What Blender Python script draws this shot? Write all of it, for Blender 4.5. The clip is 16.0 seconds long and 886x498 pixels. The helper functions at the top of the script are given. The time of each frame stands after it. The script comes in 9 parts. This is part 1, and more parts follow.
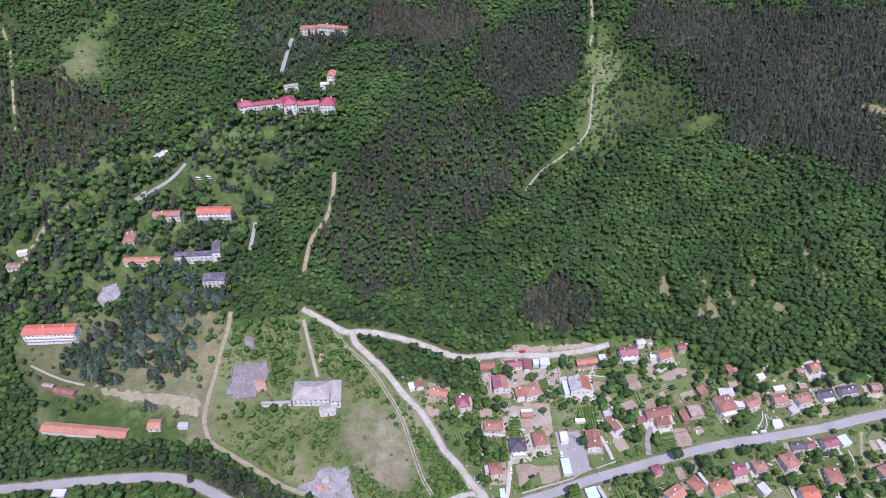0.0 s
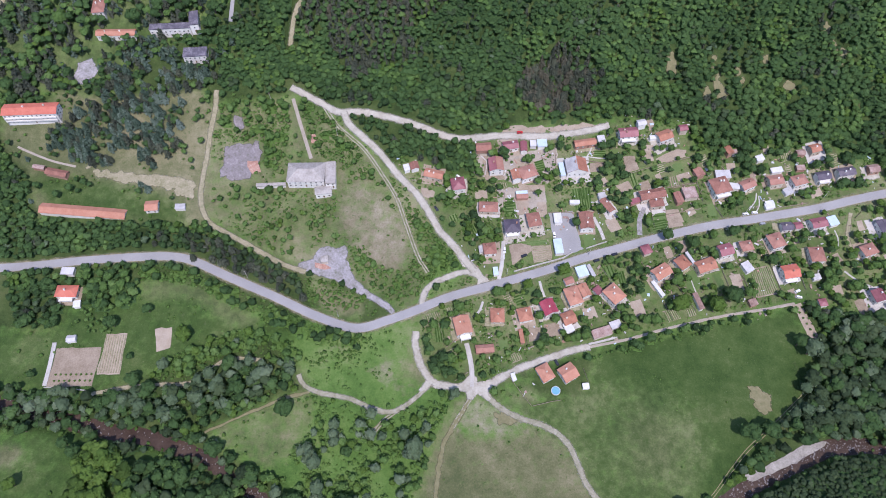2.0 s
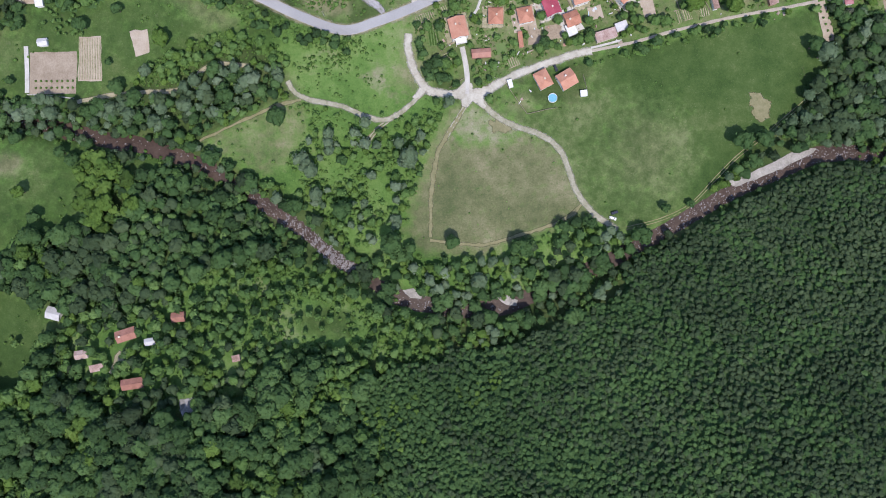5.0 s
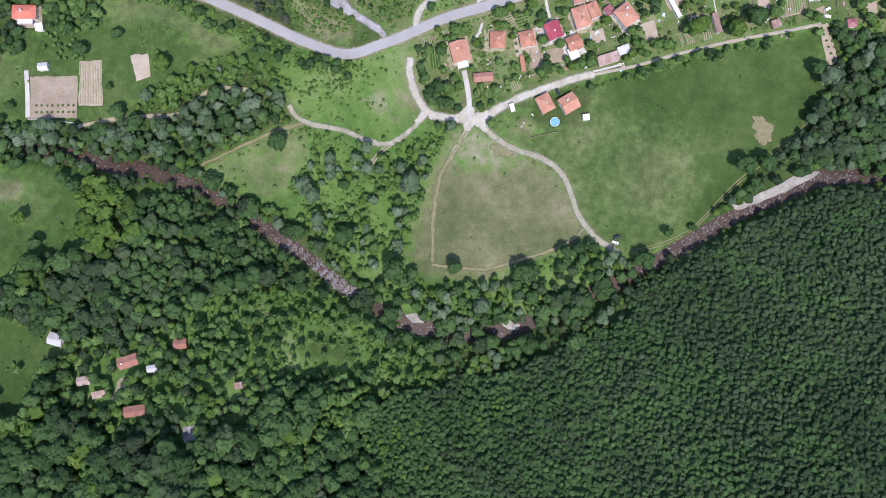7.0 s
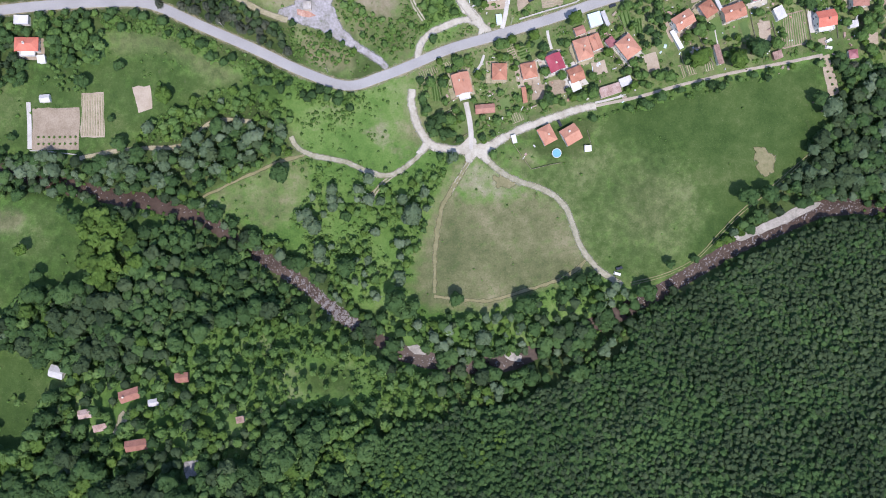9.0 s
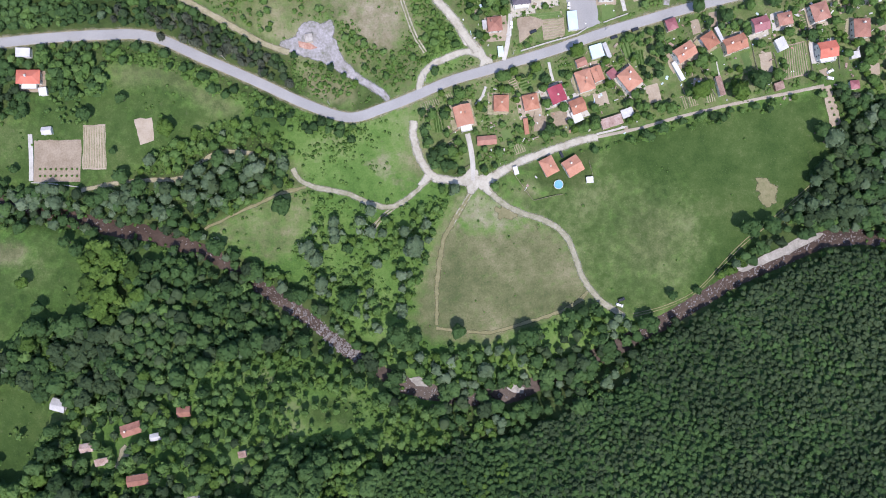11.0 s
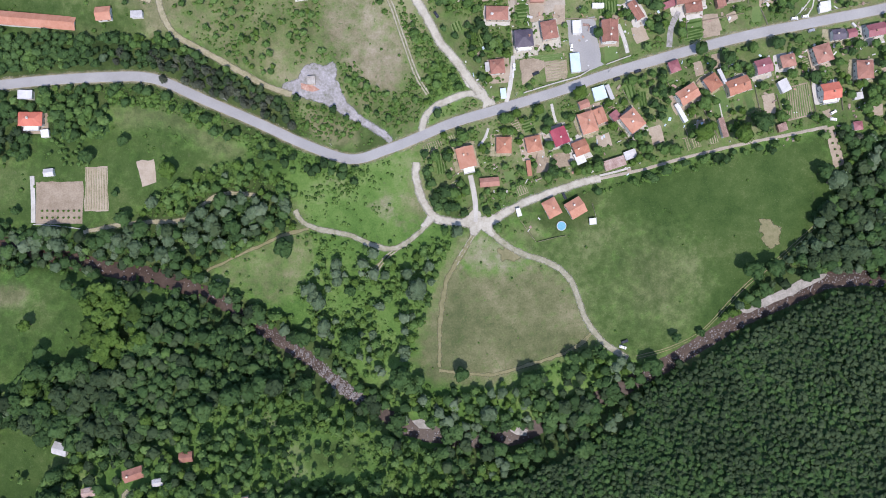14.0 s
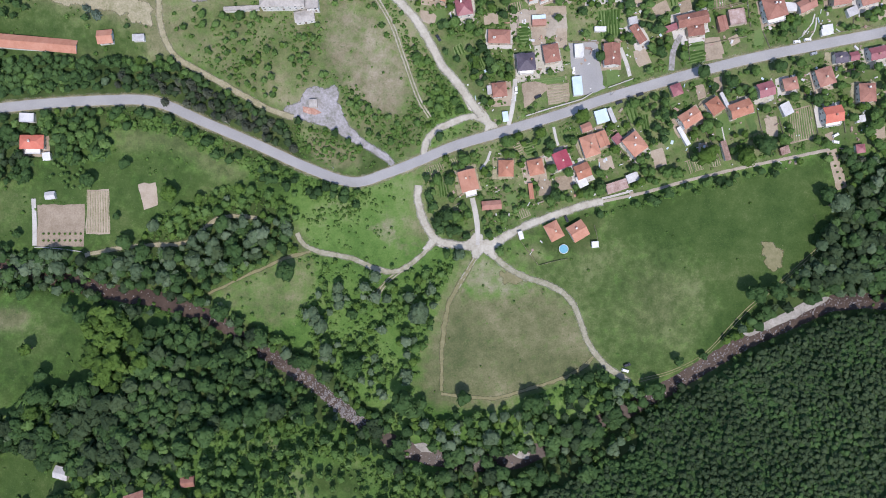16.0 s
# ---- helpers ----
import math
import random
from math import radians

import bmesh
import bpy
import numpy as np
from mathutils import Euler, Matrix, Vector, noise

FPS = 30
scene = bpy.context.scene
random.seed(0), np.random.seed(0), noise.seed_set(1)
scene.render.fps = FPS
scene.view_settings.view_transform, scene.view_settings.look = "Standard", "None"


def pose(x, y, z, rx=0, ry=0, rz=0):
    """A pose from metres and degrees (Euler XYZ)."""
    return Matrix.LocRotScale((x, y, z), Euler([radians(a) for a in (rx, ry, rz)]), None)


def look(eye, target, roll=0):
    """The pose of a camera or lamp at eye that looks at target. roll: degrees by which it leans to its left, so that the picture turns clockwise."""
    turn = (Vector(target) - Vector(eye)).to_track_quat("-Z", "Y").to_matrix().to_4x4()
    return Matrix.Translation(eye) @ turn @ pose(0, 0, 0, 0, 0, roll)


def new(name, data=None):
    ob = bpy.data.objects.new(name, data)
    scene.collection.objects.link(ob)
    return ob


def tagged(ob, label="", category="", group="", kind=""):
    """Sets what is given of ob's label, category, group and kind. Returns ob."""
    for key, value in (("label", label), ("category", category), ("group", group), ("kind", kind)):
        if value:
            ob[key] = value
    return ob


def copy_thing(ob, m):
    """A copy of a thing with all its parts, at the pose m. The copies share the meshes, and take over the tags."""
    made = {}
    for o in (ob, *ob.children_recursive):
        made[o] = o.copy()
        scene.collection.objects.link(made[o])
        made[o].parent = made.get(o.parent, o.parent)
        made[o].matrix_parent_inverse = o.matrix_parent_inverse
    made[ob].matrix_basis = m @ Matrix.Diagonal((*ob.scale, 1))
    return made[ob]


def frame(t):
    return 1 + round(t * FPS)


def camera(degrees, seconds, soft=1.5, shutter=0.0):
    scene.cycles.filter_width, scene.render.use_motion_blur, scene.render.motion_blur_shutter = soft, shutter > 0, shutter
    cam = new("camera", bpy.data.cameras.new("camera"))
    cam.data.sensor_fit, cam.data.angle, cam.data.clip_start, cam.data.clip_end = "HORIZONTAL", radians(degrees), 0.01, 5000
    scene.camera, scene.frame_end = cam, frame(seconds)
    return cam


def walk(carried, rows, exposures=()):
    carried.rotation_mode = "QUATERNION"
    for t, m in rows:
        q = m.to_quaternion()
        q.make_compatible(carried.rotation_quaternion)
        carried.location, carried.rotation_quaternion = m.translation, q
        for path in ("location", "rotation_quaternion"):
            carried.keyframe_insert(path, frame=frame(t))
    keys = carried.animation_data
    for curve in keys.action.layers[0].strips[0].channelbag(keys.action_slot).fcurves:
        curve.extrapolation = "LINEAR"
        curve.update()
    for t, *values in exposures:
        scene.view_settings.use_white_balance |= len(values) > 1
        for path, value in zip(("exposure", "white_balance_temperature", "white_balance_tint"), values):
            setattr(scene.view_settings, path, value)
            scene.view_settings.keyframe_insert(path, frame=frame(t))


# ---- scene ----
cam = camera(64.00, 16.0, 0.95)
# seconds, eye, upward tilt from straight down, roll, turn
PATH = [
    (0, -17.38, -158.35, 419.56, 48.561, -0.642, 1.070),
    (0.5, -17.39, -154.05, 419.56, 45.547, -0.630, 1.059),
    (1, -17.35, -149.82, 419.55, 40.900, -0.597, 1.014),
    (1.5, -17.16, -145.60, 419.56, 35.528, -0.548, 0.969),
    (2, -16.87, -141.02, 419.56, 29.478, -0.502, 0.916),
    (2.5, -16.55, -136.22, 419.58, 23.346, -0.407, 0.842),
    (3, -16.33, -130.99, 419.56, 17.170, -0.342, 0.756),
    (3.5, -16.09, -125.45, 419.56, 10.943, -0.175, 0.611),
    (4, -15.75, -119.73, 419.51, 4.879, -0.006, 0.430),
    (4.2, -15.70, -117.61, 419.50, 3.348, -0.043, 0.412),
    (6.5, -16.95, -96.24, 419.50, 1.748, 0.278, -0.001),
    (7, -17.29, -92.19, 419.51, 1.794, 0.254, -0.026),
    (7.5, -17.59, -88.51, 419.55, 1.930, 0.255, -0.042),
    (8, -17.95, -84.80, 419.57, 2.057, 0.239, -0.048),
    (8.5, -18.24, -80.88, 419.60, 2.150, 0.226, -0.050),
    (9, -18.55, -76.78, 419.62, 2.230, 0.207, -0.036),
    (11.5, -20.01, -55.65, 419.93, 2.537, -0.172, 0.221),
    (12, -20.33, -51.59, 419.98, 2.605, -0.187, 0.247),
    (12.5, -20.52, -47.64, 419.99, 2.638, -0.234, 0.262),
    (13, -20.86, -43.88, 420.00, 2.684, -0.276, 0.311),
    (13.5, -21.04, -40.29, 420.01, 2.696, -0.320, 0.326),
    (14, -21.27, -36.85, 420.01, 2.710, -0.339, 0.346),
    (14.5, -21.54, -33.60, 419.99, 2.736, -0.341, 0.373),
    (15, -21.76, -30.45, 419.98, 2.778, -0.357, 0.361),
    (15.5, -22.10, -27.40, 419.99, 2.817, -0.309, 0.337),
    (16, -22.46, -24.37, 419.99, 2.868, -0.288, 0.301),
]
walk(cam, [(t, pose(x, y, z, 0, 0, turn) @ pose(0, 0, 0, tilt) @ pose(0, 0, 0, 0, 0, roll)) for t, x, y, z, tilt, roll, turn in PATH], [(0.0, 0.63, 6020, 29), (2.5, 0.52, 6150, 21), (4.0, 0.56, 6330, 15), (6.5, 0.8, 6280, 18), (11.5, 0.76, 6340, 17), (14.0, 0.64, 6370, 16), (16.0, 0.53, 6370, 15)])

# ---------- world, sun ----------
SUN_TILT, SUN_TURN = 62.0, 166.0  # elevation; compass bearing with north along +y
world = bpy.data.worlds.new("world")
scene.world = world
world.use_nodes = True
sky = world.node_tree.nodes.new("ShaderNodeTexSky")
sky.sky_type = "NISHITA"
sky.sun_disc = False
sky.sun_elevation, sky.sun_rotation = radians(SUN_TILT), radians(SUN_TURN)
sky.altitude = 500
world.node_tree.links.new(sky.outputs[0], world.node_tree.nodes["Background"].inputs[0])
world.node_tree.nodes["Background"].inputs[1].default_value = 0.15
sun_data = bpy.data.lights.new("sun", "SUN")
sun_data.energy, sun_data.angle, sun_data.color = 2.85, radians(0.55), (1.0, 0.96, 0.9)
sun = new("sun", sun_data)
_a, _e = radians(SUN_TURN), radians(SUN_TILT)
sun_way = Vector((math.sin(_a) * math.cos(_e), math.cos(_a) * math.cos(_e), math.sin(_e)))
sun.matrix_world = look(tuple(sun_way * 900), (0, 0, 0))


# ---------- materials ----------
def material(name, ramp_rgb, big=0.05, small=0.8, rough=0.9, bump=0.3, mix=0.5, metal=0.0, vary=0.0, attr=""):
    """A procedural surface: two scales of noise drive a colour ramp and the relief; vary: difference from object to object."""
    m = bpy.data.materials.new(name)
    m.use_nodes = True
    n, link = m.node_tree.nodes, m.node_tree.links.new
    bsdf = n["Principled BSDF"]
    bsdf.inputs["Roughness"].default_value, bsdf.inputs["Metallic"].default_value = rough, metal
    geo = n.new("ShaderNodeNewGeometry")
    a, b = n.new("ShaderNodeTexNoise"), n.new("ShaderNodeTexNoise")
    a.inputs["Scale"].default_value, b.inputs["Scale"].default_value = big, small
    a.inputs["Detail"].default_value, b.inputs["Detail"].default_value = 5, 6
    b.inputs["Roughness"].default_value = 0.65
    for t in (a, b):
        link(geo.outputs["Position"], t.inputs["Vector"])
    blend = n.new("ShaderNodeMix")
    blend.inputs[0].default_value = mix
    link(a.outputs["Fac"], blend.inputs[2]), link(b.outputs["Fac"], blend.inputs[3])
    value = blend.outputs[0]
    if attr:
        at = n.new("ShaderNodeAttribute")
        at.attribute_name = attr
        m2 = n.new("ShaderNodeMix")
        m2.inputs[0].default_value = 0.72
        link(value, m2.inputs[2]), link(at.outputs["Fac"], m2.inputs[3])
        value = m2.outputs[0]
    if vary:
        info = n.new("ShaderNodeObjectInfo")
        add = n.new("ShaderNodeMath")
        add.operation = "MULTIPLY_ADD"
        add.inputs[1].default_value = vary
        link(info.outputs["Random"], add.inputs[0])
        off = n.new("ShaderNodeMath")
        off.operation = "SUBTRACT"
        off.inputs[1].default_value = vary / 2
        link(value, off.inputs[0]), link(off.outputs[0], add.inputs[2])
        value = add.outputs[0]
    cr = n.new("ShaderNodeValToRGB")
    lo, hi = (0.3, 0.7) if not attr else (0.1, 0.9)
    for k, rgb in enumerate(ramp_rgb):
        e = cr.color_ramp.elements[k] if k < 2 else cr.color_ramp.elements.new(0.5)
        e.color = (*rgb, 1)
    for k, e in enumerate(list(cr.color_ramp.elements)):
        e.position = lo + (hi - lo) * k / (len(ramp_rgb) - 1)
    for k, rgb in enumerate(ramp_rgb):
        cr.color_ramp.elements[k].color = (*rgb, 1)
    link(value, cr.inputs[0]), link(cr.outputs[0], bsdf.inputs["Base Color"])
    if bump:
        bp = n.new("ShaderNodeBump")
        bp.inputs["Strength"].default_value, bp.inputs["Distance"].default_value = bump, 0.3
        link(b.outputs["Fac"], bp.inputs["Height"]), link(bp.outputs[0], bsdf.inputs["Normal"])
    return m


def foliage(name, ramp_rgb, through_light=0.32, relief=1.0):
    """Leaves: the tone of each leaf or tree drives the ramp; sprays of leaves stand out as relief; some light passes through."""
    m = material(name, ramp_rgb, 0.03, 1.1, 0.75, 0.0, 0.55, attr="tone")
    n, link = m.node_tree.nodes, m.node_tree.links.new
    bsdf = n["Principled BSDF"]
    bsdf.inputs["Specular IOR Level"].default_value = 0.25
    geo, spray = n.new("ShaderNodeNewGeometry"), n.new("ShaderNodeTexNoise")
    spray.inputs["Scale"].default_value, spray.inputs["Detail"].default_value, spray.inputs["Roughness"].default_value = 0.9, 3, 0.6
    link(geo.outputs["Position"], spray.inputs["Vector"])
    bp = n.new("ShaderNodeBump")
    bp.inputs["Strength"].default_value, bp.inputs["Distance"].default_value = relief, 1.1
    link(spray.outputs["Fac"], bp.inputs["Height"]), link(bp.outputs[0], bsdf.inputs["Normal"])
    tr, mx = n.new("ShaderNodeBsdfTranslucent"), n.new("ShaderNodeMixShader")
    source = bsdf.inputs["Base Color"].links[0].from_socket
    link(source, tr.inputs["Color"])
    mx.inputs[0].default_value = through_light
    link(bsdf.outputs[0], mx.inputs[1]), link(tr.outputs[0], mx.inputs[2])
    link(mx.outputs[0], n["Material Output"].inputs["Surface"])
    return m


def fray(m, at=0.68, rough=0.6, scale=0.55):
    """Lets a surface thin out towards its edges in an uneven line, where the ground below shows through."""
    n, link = m.node_tree.nodes, m.node_tree.links.new
    edge, geo, noise_tex = n.new("ShaderNodeAttribute"), n.new("ShaderNodeNewGeometry"), n.new("ShaderNodeTexNoise")
    edge.attribute_name = "edge"
    noise_tex.inputs["Scale"].default_value, noise_tex.inputs["Detail"].default_value, noise_tex.inputs["Roughness"].default_value = scale, 6, 0.7
    link(geo.outputs["Position"], noise_tex.inputs["Vector"])
    add, cut = n.new("ShaderNodeMath"), n.new("ShaderNodeMapRange")
    add.operation = "MULTIPLY_ADD"
    add.inputs[1].default_value = rough
    link(noise_tex.outputs["Fac"], add.inputs[0]), link(edge.outputs["Fac"], add.inputs[2])
    cut.inputs["From Min"].default_value, cut.inputs["From Max"].default_value = at + rough / 2 - 0.24, at + rough / 2 + 0.24
    link(add.outputs[0], cut.inputs["Value"])
    clear, mx = n.new("ShaderNodeBsdfTransparent"), n.new("ShaderNodeMixShader")
    link(cut.outputs[0], mx.inputs[0]), link(n["Principled BSDF"].outputs[0], mx.inputs[1]), link(clear.outputs[0], mx.inputs[2])
    link(mx.outputs[0], n["Material Output"].inputs["Surface"])


def ground_material():
    """Rough grass, with forest floor, dry grass, lush field and bare soil where the sheet's own cover weights say so."""
    m = bpy.data.materials.new("ground_cover")
    m.use_nodes = True
    n, link = m.node_tree.nodes, m.node_tree.links.new
    bsdf = n["Principled BSDF"]
    bsdf.inputs["Roughness"].default_value = 0.95
    bsdf.inputs["Specular IOR Level"].default_value = 0.2
    cover = n.new("ShaderNodeVertexColor")
    cover.layer_name = "cover"
    sep = n.new("ShaderNodeSeparateColor")
    link(cover.outputs["Color"], sep.inputs[0])
    geo = n.new("ShaderNodeNewGeometry")

    def noise_node(scale, detail=5, rough=0.6, shift=0.0):
        t = n.new("ShaderNodeTexNoise")
        t.inputs["Scale"].default_value, t.inputs["Detail"].default_value, t.inputs["Roughness"].default_value = scale, detail, rough
        mp = n.new("ShaderNodeMapping")
        mp.inputs["Location"].default_value = (shift, shift * 0.7, 0)
        link(geo.outputs["Position"], mp.inputs["Vector"]), link(mp.outputs[0], t.inputs["Vector"])
        return t.outputs["Fac"]

    def math_node(op, a, b, c=0.0):
        t = n.new("ShaderNodeMath")
        t.operation = op
        for k, v in enumerate((a, b, c)):
            if isinstance(v, float):
                t.inputs[k].default_value = v
            else:
                link(v, t.inputs[k])
        return t.outputs[0]

    far, mid, tuft, ragged = noise_node(0.022, 6, 0.55), noise_node(0.16, 5, 0.62, 40.0), noise_node(0.9, 6, 0.7, 90.0), noise_node(0.2, 6, 0.6, 13.0)
    speck = noise_node(0.55, 3, 0.5, 200.0)
    value = math_node("MULTIPLY_ADD", far, 0.85, math_node("MULTIPLY_ADD", mid, 0.42, math_node("MULTIPLY", tuft, 0.42)))
    value = math_node("ADD", value, -0.345)
    kinds = [
        (None, [(0.05, 0.105, 0.022), (0.08, 0.152, 0.033), (0.112, 0.182, 0.048), (0.165, 0.205, 0.085)]),
        (sep.outputs[1], [(0.075, 0.092, 0.038), (0.115, 0.124, 0.058), (0.16, 0.158, 0.084), (0.23, 0.21, 0.13)]),
        (sep.outputs[2], [(0.028, 0.057, 0.013), (0.041, 0.076, 0.018), (0.057, 0.094, 0.025), (0.09, 0.12, 0.042)]),
        (cover.outputs["Alpha"], [(0.13, 0.118, 0.068), (0.185, 0.163, 0.105), (0.24, 0.21, 0.15), (0.31, 0.275, 0.21)]),
        (sep.outputs[0], [(0.022, 0.04, 0.011), (0.04, 0.066, 0.018), (0.06, 0.088, 0.027), (0.085, 0.1, 0.04)]),
    ]
    now = None
    for weight, rgbs in kinds:
        cr = n.new("ShaderNodeValToRGB")
        cr.color_ramp.elements.new(0.5), cr.color_ramp.elements.new(0.6)
        for k, (p, rgb) in enumerate(zip((0.33, 0.46, 0.57, 0.7), rgbs)):
            cr.color_ramp.elements[k].position = p
            cr.color_ramp.elements[k].color = (*rgb, 1)
        link(value, cr.inputs[0])
        if weight is None:
            now = cr.outputs[0]
            continue
        edge = math_node("MULTIPLY_ADD", ragged, 1.3, weight)
        cut = n.new("ShaderNodeMapRange")
        cut.inputs["From Min"].default_value, cut.inputs["From Max"].default_value = 0.85, 1.45
        link(edge, cut.inputs["Value"])
        mx = n.new("ShaderNodeMix")
        mx.data_type = "RGBA"
        link(cut.outputs[0], mx.inputs[0]), link(now, mx.inputs[6]), link(cr.outputs[0], mx.inputs[7])
        now = mx.outputs[2]
    # dark weed clumps
    dark = n.new("ShaderNodeMapRange")
    dark.inputs["From Min"].default_value, dark.inputs["From Max"].default_value = 0.62, 0.7
    dark.inputs["To Max"].default_value = 0.5
    link(speck, dark.inputs["Value"])
    mx = n.new("ShaderNodeMix")
    mx.data_type = "RGBA"
    mx.inputs[7].default_value = (0.045, 0.085, 0.018, 1)
    link(dark.outputs[0], mx.inputs[0]), link(now, mx.inputs[6])
    pale = n.new("ShaderNodeMapRange")
    pale.inputs["From Min"].default_value, pale.inputs["From Max"].default_value = 0.66, 0.76
    pale.inputs["To Max"].default_value = 0.22
    link(noise_node(1.3, 2, 0.5, 300.0), pale.inputs["Value"])
    mx2 = n.new("ShaderNodeMix")
    mx2.data_type = "RGBA"
    mx2.inputs[7].default_value = (0.3, 0.28, 0.18, 1)
    link(pale.outputs[0], mx2.inputs[0]), link(mx.outputs[2], mx2.inputs[6])
    link(mx2.outputs[2], bsdf.inputs["Base Color"])
    bp = n.new("ShaderNodeBump")
    bp.inputs["Strength"].default_value, bp.inputs["Distance"].default_value = 0.6, 0.5
    link(tuft, bp.inputs["Height"]), link(bp.outputs[0], bsdf.inputs["Normal"])
    return m


